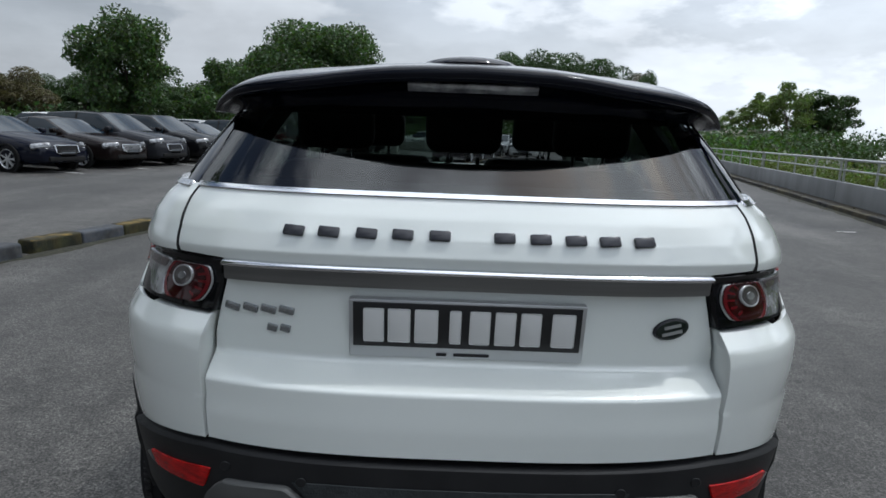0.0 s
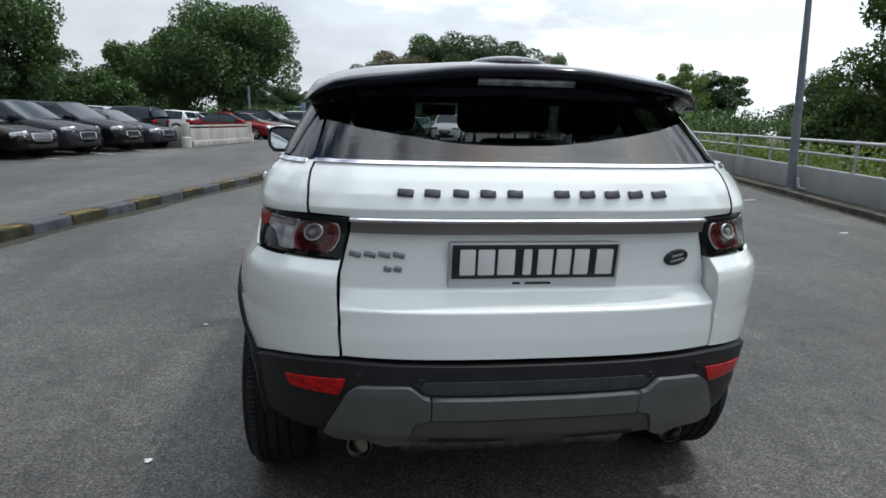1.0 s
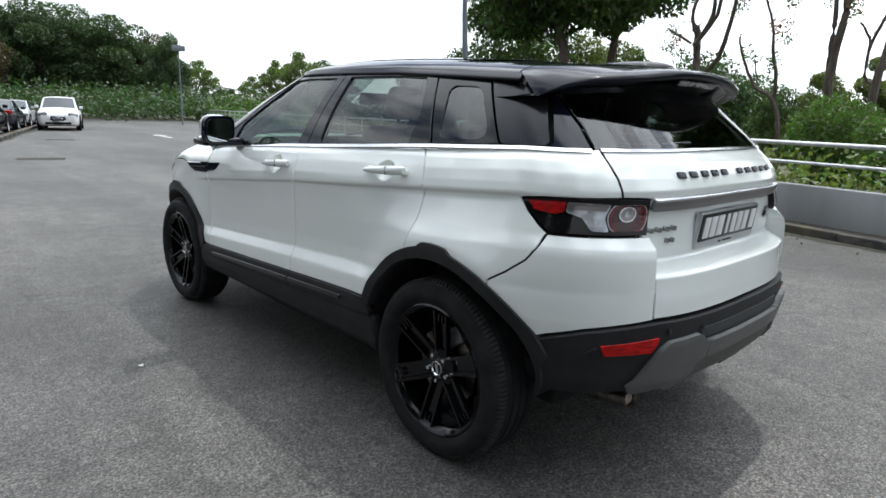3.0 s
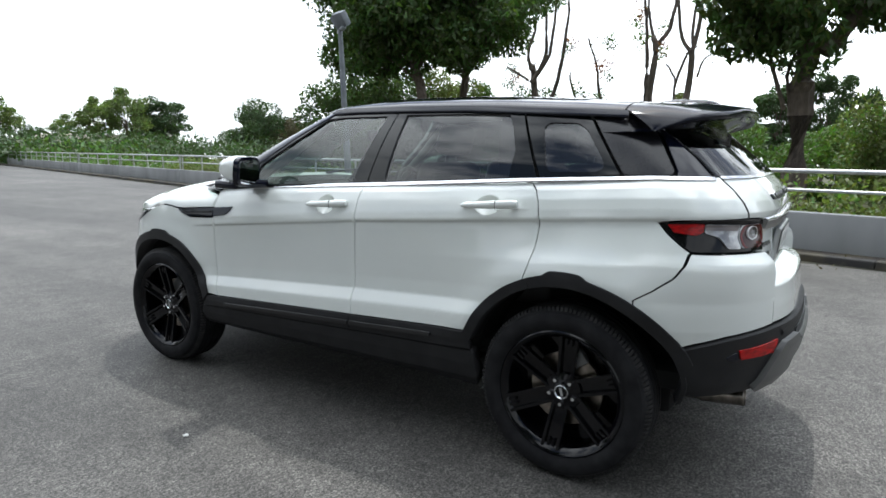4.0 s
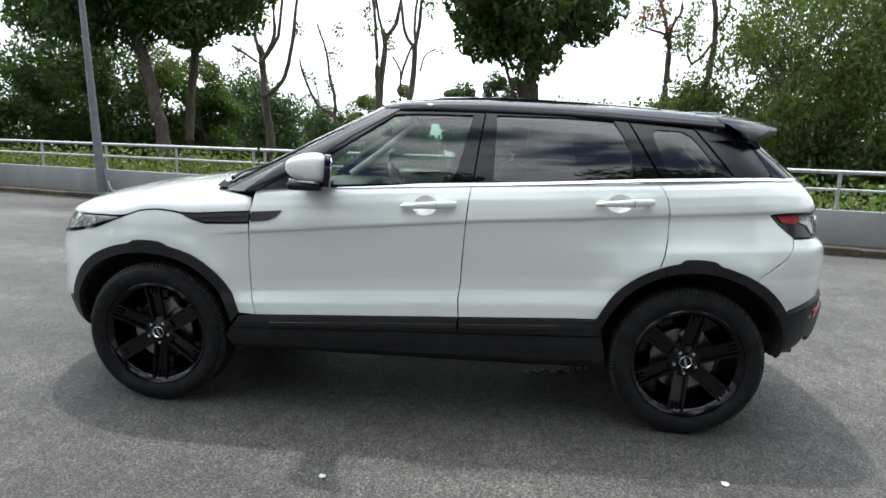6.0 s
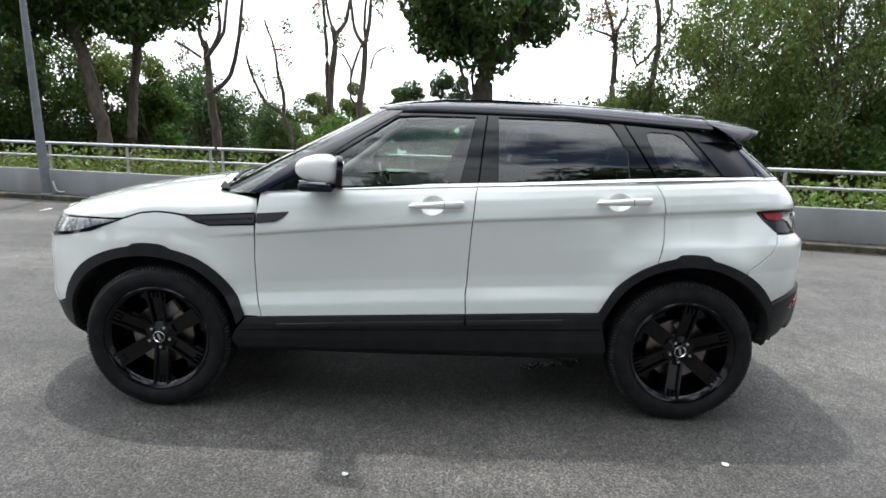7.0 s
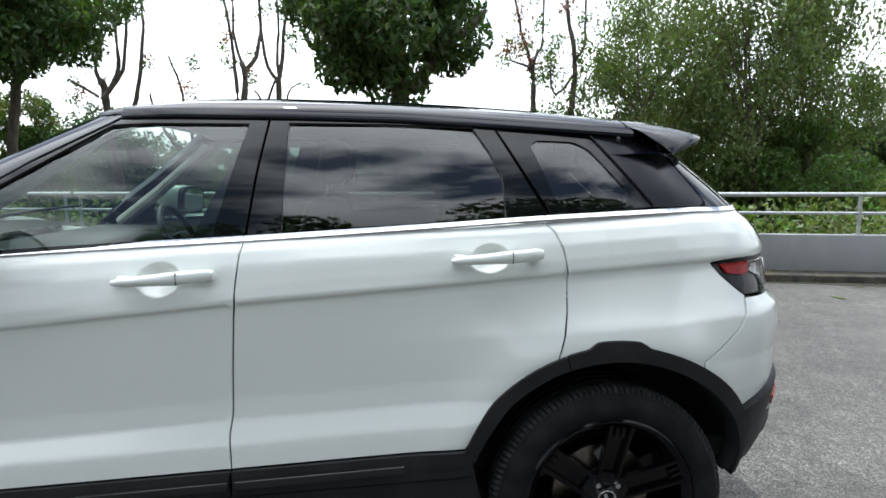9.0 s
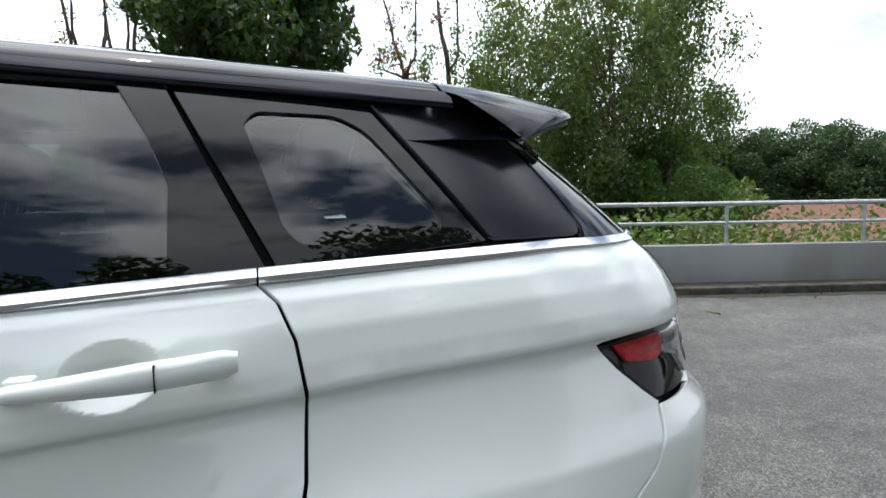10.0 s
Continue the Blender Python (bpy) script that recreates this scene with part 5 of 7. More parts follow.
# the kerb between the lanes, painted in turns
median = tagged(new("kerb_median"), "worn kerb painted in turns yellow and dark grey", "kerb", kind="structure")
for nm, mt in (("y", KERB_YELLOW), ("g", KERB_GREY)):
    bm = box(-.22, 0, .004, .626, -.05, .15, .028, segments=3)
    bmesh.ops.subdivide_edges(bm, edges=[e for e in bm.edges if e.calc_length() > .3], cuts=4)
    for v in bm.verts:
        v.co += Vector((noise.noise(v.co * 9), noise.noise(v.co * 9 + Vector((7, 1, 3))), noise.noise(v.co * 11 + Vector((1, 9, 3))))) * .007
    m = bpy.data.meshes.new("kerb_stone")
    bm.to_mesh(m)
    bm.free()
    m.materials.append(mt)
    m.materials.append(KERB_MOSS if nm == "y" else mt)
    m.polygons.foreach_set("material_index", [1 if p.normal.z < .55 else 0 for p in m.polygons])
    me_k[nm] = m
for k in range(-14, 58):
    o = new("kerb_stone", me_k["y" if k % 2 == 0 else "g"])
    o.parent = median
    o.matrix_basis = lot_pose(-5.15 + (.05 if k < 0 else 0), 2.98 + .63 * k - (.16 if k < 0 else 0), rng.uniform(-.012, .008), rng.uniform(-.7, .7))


def dirt_edge(name, label, x, side, y0, y1, seed):
    """An uneven ribbon of dirt and moss washed up along a kerb."""
    g = random.Random(seed)
    n = int((y1 - y0) / .06)
    wide, rows_ = .05, []
    for i in range(n + 1):
        wide = clip(wide + g.uniform(-.03, .03), .012, .20)
        y = y0 + (y1 - y0) * i / n
        rows_.append([lot(x, y, .012), lot(x + side * wide * .5, y + g.uniform(-.02, .02), .008 + g.uniform(0, .004)), lot(x + side * wide, y, .0015)])
    return tagged(grid_mesh(name, rows_, DIRT, None), label, "dirt", kind="stuff")


dirt_edge("kerb_dirt", "dark mossy dirt along the foot of the kerb", -5.15, 1, -6, 34, 3)
dirt_edge("kerb_dirt", "dark damp dirt along the foot of the parapet kerb", 5.585, -1, -14, 40, 4)

# low barrier between the bays, with round end posts
bar = thing("barrier_wall", "low stained concrete barrier with round end posts", "barrier", lot(-12.9, 23.8))
along_lot = pose(0, 0, 0, 0, 0, -14.34)
part("barrier_slab", box(-.08, .08, -2.75, 2.75, 0, .74, .02, along_lot), OLD_CONCRETE, bar)
part("barrier_foot", box(-.20, .20, -2.72, 2.72, 0, .26, .04, along_lot), OLD_CONCRETE, bar)
part("barrier_coping", box(-.07, .07, -2.75, 2.75, .80, .88, .02, along_lot), OLD_CONCRETE, bar)
part("side_slab", box(-5.0, -.08, -2.86, -2.72, 0, .80, .02, along_lot), OLD_CONCRETE, bar)
for y in (-2.95, 2.95):
    part("end_post", lathe([(.21, 0), (.21, .36), (.19, .40), (.13, .43), (.13, .93), (.11, .97), (.001, .99)], along_lot @ Matrix.Translation((0, y, 0)), 20), OLD_CONCRETE, bar)
blk = thing("concrete_block", "pale concrete block on the asphalt", "block", lot(-11.8, 33.2))
part("block_body", box(-.38, .38, -.22, .22, 0, .62, .04, pose(0, 0, 0, 0, 0, -14.34)), OLD_CONCRETE, blk)

wall_low = thing("low_wall", "long low stained concrete wall across the bays", "wall", lot(-12.7, 43.0))
part("wall_slab", box(-1.8, 1.8, -.12, .12, 0, .62, .03, along_lot), OLD_CONCRETE, wall_low)
part("wall_post", tube([tuple(along_lot @ Vector((.1, -.2, 0))), tuple(along_lot @ Vector((.1, -.2, 1.05)))], .04, 10), POLE, wall_low)
sign = thing("sign_post", "thin grey post with a small blue sign", "sign", lot(-15.0, 40.8))
part("post", tube([(0, 0, 0), (0, 0, 2.28)], .03, 10), POLE, sign)
part("sign_plate", box(-.17, .17, -.045, -.03, 1.72, 2.26, .006), material("blue grey sign enamel", (.16, .24, .36), .4), sign)
tagged(part("post", tube([tuple(lot(-17.8, 38.0)), tuple(lot(-17.8, 38.0, 3.2))], [.085, .07], 12), POLE), "plain pale grey post among the parked cars", "post")

# road marks
for x, y, turn in ((-9.0, 26.5, 80), (.3, 28.5, 8)):
    bm = bmesh.new()
    vs = [bm.verts.new(lot_pose(x, y, .005, turn) @ Vector(c)) for c in ((-.09, -1.5, 0), (.09, -1.5, 0), (.09, .6, 0), (.32, .6, 0), (0, 1.6, 0), (-.32, .6, 0), (-.09, .6, 0))]
    bm.faces.new(vs)
    tagged(part("road_arrow", bm, PAINT_MARK), "worn white arrow painted on asphalt", "road marking", kind="structure")
for y in (8.8, 11.2, 13.6, 16.0, 18.4, 20.8, 29.4, 31.8, 34.2, 36.6):
    bm = bmesh.new()
    bm.faces.new([bm.verts.new(lot(*c, .005)) for c in ((-17.6, y - .05), (-12.6, y - .05), (-12.6, y + .05), (-17.6, y + .05))])
    tagged(part("bay_line", bm, PAINT_MARK), "worn white bay line on asphalt", "road marking", kind="structure")

# manhole patches in the lane
for x, y, w, l in ((-3.5, 24.8, .45, .28), (-3.4, 15.6, .5, .3)):
    bm = box(-w, w, -l, l, -.01, .006, 0, lot_pose(x, y))
    tagged(part("manhole_cover", bm, DIRT), "dark worn manhole cover in the asphalt", "manhole", kind="structure")

# floodlight pole beside the parapet
pole = thing("floodlight_pole", "tall grey steel pole with two floodlights", "lamp post", (8.38, 9.18, .095))
pole.matrix_basis = Matrix.Translation((8.38, 9.18, .095)) @ pose(0, 0, 0, -1.3, -1.8, 0)
part("pole_shaft", lathe([(.13, 0), (.13, .015), (.088, .03), (.085, .8), (.055, 4.0), (.053, 4.08)], Matrix(), 16, cap=True), POLE, pole)
part("cable_pipe", tube([tuple(lot(*p)) for p in ((.255, -.27, .48), (.255, -.27, .12), (.22, -.245, .05), (.15, -.19, .035), (.10, -.13, .08), (.085, -.09, .26))], .017), PALE_WALL, pole, "pale cable pipe")
part("cross_arm", box(-.03, .03, -.36, .36, 4.04, 4.10, .01, pose(0, 0, 0, 0, 0, -40)), POLE, pole)
for s, turn in ((-1, 118), (1, 66)):
    m = pose(0, 0, 0, 0, 0, -40) @ pose(0, s * .23, 4.27, 0, 0, turn) @ pose(0, 0, 0, -30, 0, 0)
    fl = part("floodlight", box(-.19, .19, -.09, .09, -.17, .17, .03, m), POLE, pole, "grey floodlight head")
    part("floodlight_glass", box(-.165, .165, -.10, -.088, -.14, .14, .004, m), CLEAR, fl)
far_pole = thing("floodlight_pole", "thin grey lamp post far across the lot", "lamp post", lot(3.0, 47.0))
part("pole_shaft", tube([(0, 0, 0), (0, 0, 5.2)], [.07, .045], 10), POLE, far_pole)
part("floodlight", box(-.45, .45, -.12, .12, 5.2, 5.6, .04), POLE, far_pole)

# a torn strip of litter below the car
g_ = random.Random(12)
bm = bmesh.new()
prev = None
for i in range(26):
    t = i / 25
    x, y = -.24 + .11 * t + g_.uniform(-.018, .018), .72 - .38 * t
    w = .020 + g_.uniform(-.010, .014)
    row = [bm.verts.new((x - w, y + g_.uniform(-.006, .006), .004 + g_.uniform(0, .016))), bm.verts.new((x, y, .012 + g_.uniform(0, .022))), bm.verts.new((x + w, y, .004 + g_.uniform(0, .014)))]
    if prev:
        for k in range(2):
            bm.faces.new((prev[k], prev[k + 1], row[k + 1], row[k]))
    prev = row
bmesh.ops.solidify(bm, geom=bm.faces[:], thickness=.002)
FOIL = grained(material("torn shiny wrapper", (.03, .03, .03), .3, .2), (.60, .60, .58), 60.0, 3.0, .52, .60)
tagged(part("litter_strip", bm, FOIL, smooth=False), "torn crumpled wrapper on asphalt below the car", "litter")

# litter on the ground
for x, y, sx, sy, col in ((-1.531, 1.61, .012, .018, 0), (-1.364, -.058, .016, .020, 0), (6.75, 8.15, .16, .05, 0), (3.6, -4.44, .10, .05, 1), (-9.2, 12.6, .10, .06, 2), (5.9, 4.8, .06, .04, 0), (5.4, 1.9, .05, .03, 2), (4.2, -5.2, .05, .03, 2), (3.9, -3.2, .04, .03, 2)):
    bm = bmesh.new()
    ring_ = [bm.verts.new((x + sx * (1 + .3 * math.sin(3 * a)) * math.cos(a), y + sy * (1 + .25 * math.cos(2 * a)) * math.sin(a), .004 + .006 * math.sin(2 * a) ** 2)) for a in [k * math.pi / 5 for k in range(10)]]
    bm.faces.new(ring_)
    bmesh.ops.solidify(bm, geom=bm.faces[:], thickness=.004)
    tagged(part("litter_scrap" if col == 0 else "fallen_leaf", bm, (PALE_WALL, LEAF_LIGHT, LEAF_BROWN)[col]), ("small white scrap of litter on asphalt", "fallen green leaf on asphalt", "dry brown leaf on asphalt")[col], "litter" if col == 0 else "leaf")

# ---- parked cars ----
CAR_GLASS = material("car window glass", (.012, .022, .032), .02, spec=.50)
HEAD = grained(material("far head lamp", (.34, .35, .36), .12, .5, coat=1.0), (.10, .10, .11), 14)


def car_paint(name, c):
    return material(name, tuple(v * .55 if v < .1 else v for v in c), .5, .0, coat=.55, spec=.0)


KINDS = {
    # length, half width, height, bonnet z, boot z, belt z, cabin foot front/rear and roof front/rear as shares of the length from the tail
    "saloon": (4.85, .92, 1.45, .92, 1.01, .97, .69, .12, .50, .29),
    "estate": (4.70, .93, 1.67, 1.03, 1.10, 1.07, .71, .01, .51, .07),
    "hatch": (4.30, .90, 1.52, .98, 1.04, 1.00, .70, .03, .54, .10),
}


def parked_car(kind, paint, label, at, turn, group="parked cars"):
    L, W, H, zb_, zt, zbelt, cf, cr, rf, rr = KINDS[kind]
    car = thing("parked_car", label, "car", at, group)
    car.matrix_basis = Matrix.Translation(at) @ pose(0, 0, 0, 0, 0, turn)
    yl = lambda f: -L / 2 + f * L
    top = table([(-L / 2 - .1, .70), (-L / 2, .74), (-L / 2 + .10, zt - .06), (-L / 2 + .25, zt), (yl(cr) + .1, zt + .01), (yl(cf), zb_ + .08), (L / 2 - .9, zb_), (L / 2 - .3, zb_ - .12), (L / 2 - .06, zb_ - .26), (L / 2, .58), (L / 2 + .1, .5)], .05)
    low = table([(-L / 2 - .1, .40), (-L / 2 + .2, .27), (0, .22), (L / 2 - .3, .22), (L / 2 + .1, .32)], .05)

    def wide(y):
        f = abs(2 * y / L)
        return W * (1 - .24 * clip((f - .62) / .38, 0, 1) ** 2.4 - .03 * f)
    sec = []
    n = 46
    SHAPE = ((.0, 0), (.86, 0), (.95, .07), (.990, .22), (1.0, .42), (.992, .60), (.985, .72), (.955, .84), (.88, .925), (.74, .972), (.42, 1.0), (.0, 1.012))
    for i in range(n + 1):
        a = -math.pi / 2 + math.pi * i / n
        y = L / 2 * math.sin(a)
        w, t, l = wide(y), top(y), low(y)
        e = .35 + .65 * clip((L / 2 - abs(y)) / .06, 0, 1)
        sec.append([Vector((-w * e * kx, y, l + (t - l) * kz)) for kx, kz in SHAPE] + [Vector((w * e * kx, y, l + (t - l) * kz)) for kx, kz in SHAPE[-2::-1]])
    grid_mesh("body", sec, paint, car)
    # greenhouse: one curved shell, cut into roof, pillars and panes
    zc = table([(yl(cr) - .3, zt - .06), (yl(cr), zt + .02), (yl(rr), H - .06), (yl((rr + rf) / 2), H), (yl(rf), H - .035), (yl(cf), zb_ + .05), (yl(cf) + .3, zb_ - .15)], .09)
    y0, y1, n, half = yl(cr) - .02, yl(cf) + .02, 44, 14
    shell = []
    for i in range(n + 1):
        y = y0 + (y1 - y0) * i / n
        f = abs(2 * (y - (y0 + y1) / 2) / (y1 - y0))
        wb = W * (.955 - .10 * f ** 4)
        zb2 = zbelt - .06
        high = max(zc(y) - zb2, .03)
        wt = wb - W * .25 * clip(high / (H - zb2), 0, 1)
        row = []
        for j in range(-half, half + 1):
            q = abs(j) / half
            if q <= .55:
                x, z = wt * q / .55, zc(y) - .035 * (q / .55) ** 2.5
            else:
                p = (q - .55) / .45
                x, z = wt + (wb - wt) * p ** .85, zc(y) - .035 - (high - .035) * p ** 1.12
            row.append(Vector((math.copysign(x, j), y, z)))
        shell.append(row)
    def piece(i, j):
        y, q = (y0 + (y1 - y0) * (i + .5) / n), abs(j + .5) / half
        tall = zc(y) - zbelt
        if y > yl(rf) + .04 and q < .50:
            return "windscreen"
        if y < yl(rr) - .04 and q < .48:
            return "rear_window"
        if q > .60 and tall > .17 and q < .98:
            if abs(y - yl((cf + cr) / 2) + .10) < .045:
                return "middle_pillar"
            if yl(cr) + .32 < y < yl(cf) - .30:
                return "side_window"
        return "roof"
    for nm, mt in (("roof", paint), ("windscreen", CAR_GLASS), ("rear_window", CAR_GLASS), ("side_window", CAR_GLASS), ("middle_pillar", DARK)):
        for sd in ((-1, 1) if nm in ("side_window", "middle_pillar") else (0,)):
            fs = [(i, j) for i in range(n) for j in range(-half, half) if piece(i, j) == nm and (sd == 0 or (j + .5) * sd > 0)]
            if not fs:
                continue
            bm = bmesh.new()
            at_ = {}
            def corner_of(i, j):
                if (i, j) not in at_:
                    at_[i, j] = bm.verts.new(shell[i][j + half])
                return at_[i, j]
            for i, j in fs:
                bm.faces.new((corner_of(i, j), corner_of(i, j + 1), corner_of(i + 1, j + 1), corner_of(i + 1, j)))
            bmesh.ops.recalc_face_normals(bm, faces=bm.faces[:])
            part(nm, bm, mt, car, "dark window glass" if mt is CAR_GLASS else "", angle=60)
    for s in (-1, 1):
        part("mirror", box(min(s * W * .95, s * W * 1.14), max(s * W * .95, s * W * 1.14), yl(cf) - .42, yl(cf) - .24, zbelt + .0, zbelt + .14, .04), paint, car)
        hl = part("headlamp", box(-.23, .23, -.10, .10, -.078, .078, .055, Matrix.Translation((s * W * .69, L / 2 - .20, zb_ - .25)) @ pose(0, 0, 0, 26, s * 7, -s * 34)), HEAD, car)
        part("lamp_bowl", lathe([(.001, .0), (.045, .006), (.052, .0)], Matrix.Translation((s * W * .62, L / 2 - .075, zb_ - .255)) @ pose(0, 0, 0, -64, 0, -s * 20), 16), CHROME, hl)
        part("fog_lamp", box(-.10, .10, -.03, .03, -.03, .03, .02, Matrix.Translation((s * W * .66, L / 2 - .10, .40)) @ pose(0, 0, 0, 0, 0, -s * 22)), CLEAR, car)
        part("tail_lamp", box(-.16, .16, -.06, .06, -.09, .09, .04, Matrix.Translation((s * W * .72, -L / 2 + .10, .86)) @ pose(0, 0, 0, 0, 0, s * 24)), RED, car)
        part("sill", box(min(s * W * .90, s * W * .985), max(s * W * .90, s * W * .985), yl(.30), yl(.70), .20, .30, .02), TRIM, car)
        for y in (yl(.19), yl(.80)):
            r = .335 if kind != "estate" else .365
            m = Matrix.Translation((s * (W - .10), y, r)) @ pose(0, 0, 0, 0, s * 90, 0)
            w = part("wheel", lathe([(.20, -.10), (r - .06, -.12), (r - .01, -.10), (r, -.06), (r, .05), (r - .015, .09), (r - .07, .105), (r - .085, .095), (r - .085, .0)], m, 28), RUBBER, car)
            part("rim_dish", lathe([(r - .085, .03), (r - .12, .0), (.001, -.01)], m, 24), DARK, w)
            bm = lathe([(r - .083, .088), (r - .097, .092), (r - .110, .078), (r - .118, .04)], m, 28)
            for k in range(7):
                add_box(bm, -.026, .026, .04, r - .10, .035, .080, m @ pose(0, 0, 0, 0, 0, 360 / 7 * k), .008)
            add_lathe(bm, [(.001, .09), (.055, .085), (.065, .05)], m, 16)
            part("rim", bm, SATIN, w)
            part("arch", lathe([(r + .015, .02), (r + .055, .055), (r + .06, .11), (r + .02, .112)], m, 28), DARK, car)
    gm_ = Matrix.Translation((0, L / 2 - .030, .60)) @ pose(0, 0, 0, 16, 0, 0)
    gr = part("grille", box(-.33, .33, -.04, .022, -.10, .10, .03, gm_), DARK, car)
    for nm, bx in (("grille_edge", (-.36, .36, -.03, .026, .094, .112)), ("grille_edge", (-.30, .30, -.03, .026, -.112, -.096)), ("grille_edge", (-.362, -.335, -.03, .026, -.09, .10)), ("grille_edge", (.335, .362, -.03, .026, -.09, .10))):
        part(nm, box(*bx, .006, gm_), CHROME, gr)
    for k in range(5):
        part("grille_bar", box(-.32, .32, .015, .03, -.078 + .036 * k, -.066 + .036 * k, .003, gm_), SATIN if paint.name.startswith('brown') else TRIM, gr)
    part("lower_grille", box(-.55, .55, L / 2 - .10, L / 2 + .005, .30, .42, .03), DARK, car)
    for s, y in ((1, L / 2 + .012), (-1, -L / 2 - .005)):
        pl_ = part("number_plate", box(-.25, .25, y - .012, y + .012, .46 if s > 0 else .62, .57 if s > 0 else .73, .004), PLATE_BLACK, car)
        part("plate_bar", box(-.20, .20, y + s * .012, y + s * .015, .50 if s > 0 else .66, .53 if s > 0 else .69), POLE, pl_)
    return car


NAVY = car_paint("dark navy paint", (.012, .015, .030))
BROWN_BLACK = car_paint("brown black paint", (.020, .014, .013))
STEEL_GREY = car_paint("dark grey paint", (.042, .044, .052))
BLACK = car_paint("black car paint", (.010, .010, .012))
BLUE_GREY = car_paint("blue grey paint", (.056, .060, .076))
SNOW = car_paint("plain white paint", (.70, .70, .69))
WINE = car_paint("dark red paint", (.15, .010, .014))
TAUPE = car_paint("taupe paint", (.15, .135, .125))
SILVER = car_paint("silver paint", (.38, .39, .40))
ROW = ((11.0, "saloon", NAVY, "dark navy saloon parked nose out in a bay", 0), (13.3, "saloon", BROWN_BLACK, "black saloon with a bright grille parked in a bay", 0), (15.2, "estate", STEEL_GREY, "dark grey crossover parked nose out in a bay", 0),
       (17.5, "estate", BLACK, "black crossover parked nose out in a bay", 0), (19.7, "saloon", BLUE_GREY, "blue grey saloon parked beside the barrier", 0),
       (30.6, "saloon", WINE, "dark red saloon parked past the barrier", 0), (33.0, "saloon", TAUPE, "taupe saloon parked in a bay", 0), (35.5, "estate", BLACK, "black crossover parked in a far bay", 0))
for y, kind, paint, label, dx in ROW:
    L = KINDS[kind][0]
    parked_car(kind, paint, label, lot(-13.05 - L / 2 + dx, y + .2), -104.34, "cars in the near bays")
for x, y, kind, paint, label, turn in ((-26.6, 22.6, "estate", SNOW, "white estate car in the second row", 76), (-27.0, 16.6, "saloon", BLACK, "black saloon in the second row", 76), (-27, 11.6, "hatch", BLACK, "black hatchback with red lamps in the second row", 76),
                                       (-26.5, 25.6, "saloon", BLACK, "black saloon in the second row", 76), (-26.5, 28.2, "hatch", STEEL_GREY, "dark grey hatchback in the second row", 76), (-26.8, 33.5, "estate", SILVER, "silver people carrier in the second row", 76),
                                       (-30.0, 38.0, "saloon", SNOW, "white saloon in the far row", -104), (-21.4, 29.6, "estate", BLACK, "black crossover with bright red tail lamps behind the barrier", 76), (-22.6, 35.6, "hatch", SNOW, "white hatchback behind the barrier", 76), (-22.6, 38.6, "saloon", SNOW, "white saloon behind the dark red car", 76), (-17.4, 44.2, "estate", SILVER, "silver people carrier far across the lot", 90), (-12.2, 45.6, "hatch", SNOW, "white hatchback far across the lot", 80),
                                       (-9.4, 47.0, "saloon", SILVER, "silver saloon far across the lot", 84), (-15.0, 49.5, "saloon", SNOW, "white saloon far across the lot", 88), (-31, 41.0, "saloon", WINE, "red saloon in the far row", -104)):
    parked_car(kind, paint, label, lot(x, y), turn, "cars in the far rows")
parked_car("estate", BLACK, "black crossover seen from behind beside the kerb", lot(-6.55, 28.6), -14.34, "cars along the kerb")
parked_car("saloon", BLUE_GREY, "blue grey saloon parked along the kerb", lot(-6.5, 34.6), -14.34, "cars along the kerb")
parked_car("saloon", SILVER, "silver saloon parked along the kerb", lot(-6.5, 40.4), 165.66, "cars along the kerb")
parked_car("estate", SNOW, "white crossover facing along the lane beside the kerb", lot(-4.0, 35.9), 165.66, "cars along the kerb")

# ---- trees, hedges and distance ----


def leaf_mesh(name, centres, size, seed, aspect=1.9, droop=.0):
    """Many small folded leaves (two triangles pairs each) at the given places."""
    g = np.random.default_rng(seed)
    n = len(centres)
    c = np.asarray(centres, float)
    a = g.normal(size=(n, 3))
    a[:, 2] -= droop
    a /= np.linalg.norm(a, axis=1)[:, None]
    b = g.normal(size=(n, 3))
    b -= a * np.sum(a * b, axis=1)[:, None]
    b /= np.linalg.norm(b, axis=1)[:, None]
    s = size * g.uniform(.6, 1.3, size=(n, 1))
    u, w = a * s * .5, b * s * .5 / aspect
    fold = np.cross(a, b) * s * .10
    quad = np.stack([c - u, c - w + fold, c + u, c + w + fold], axis=1).reshape(-1, 3)
    me = bpy.data.meshes.new(name)
    me.vertices.add(4 * n)
    me.vertices.foreach_set("co", quad.ravel())
    me.loops.add(4 * n)
    me.loops.foreach_set("vertex_index", np.arange(4 * n, dtype=np.int32))
    me.polygons.add(n)
    me.polygons.foreach_set("loop_start", np.arange(0, 4 * n, 4, dtype=np.int32))
    me.polygons.foreach_set("loop_total", np.full(n, 4, dtype=np.int32))
    me.update(calc_edges=True)
    return me


def limbs(rnd, base, tip, r0, r1, bend, n=5):
    pts = []
    side = Vector((rnd.uniform(-1, 1), rnd.uniform(-1, 1), rnd.uniform(-.3, .3))) * bend
    for i in range(n + 1):
        t = i / n
        pts.append(base.lerp(tip, t) + side * math.sin(math.pi * t) + Vector((rnd.uniform(-1, 1), rnd.uniform(-1, 1), 0)) * bend * .15 * (0 < i < n))
    return pts, [r0 + (r1 - r0) * i / n for i in range(n + 1)]


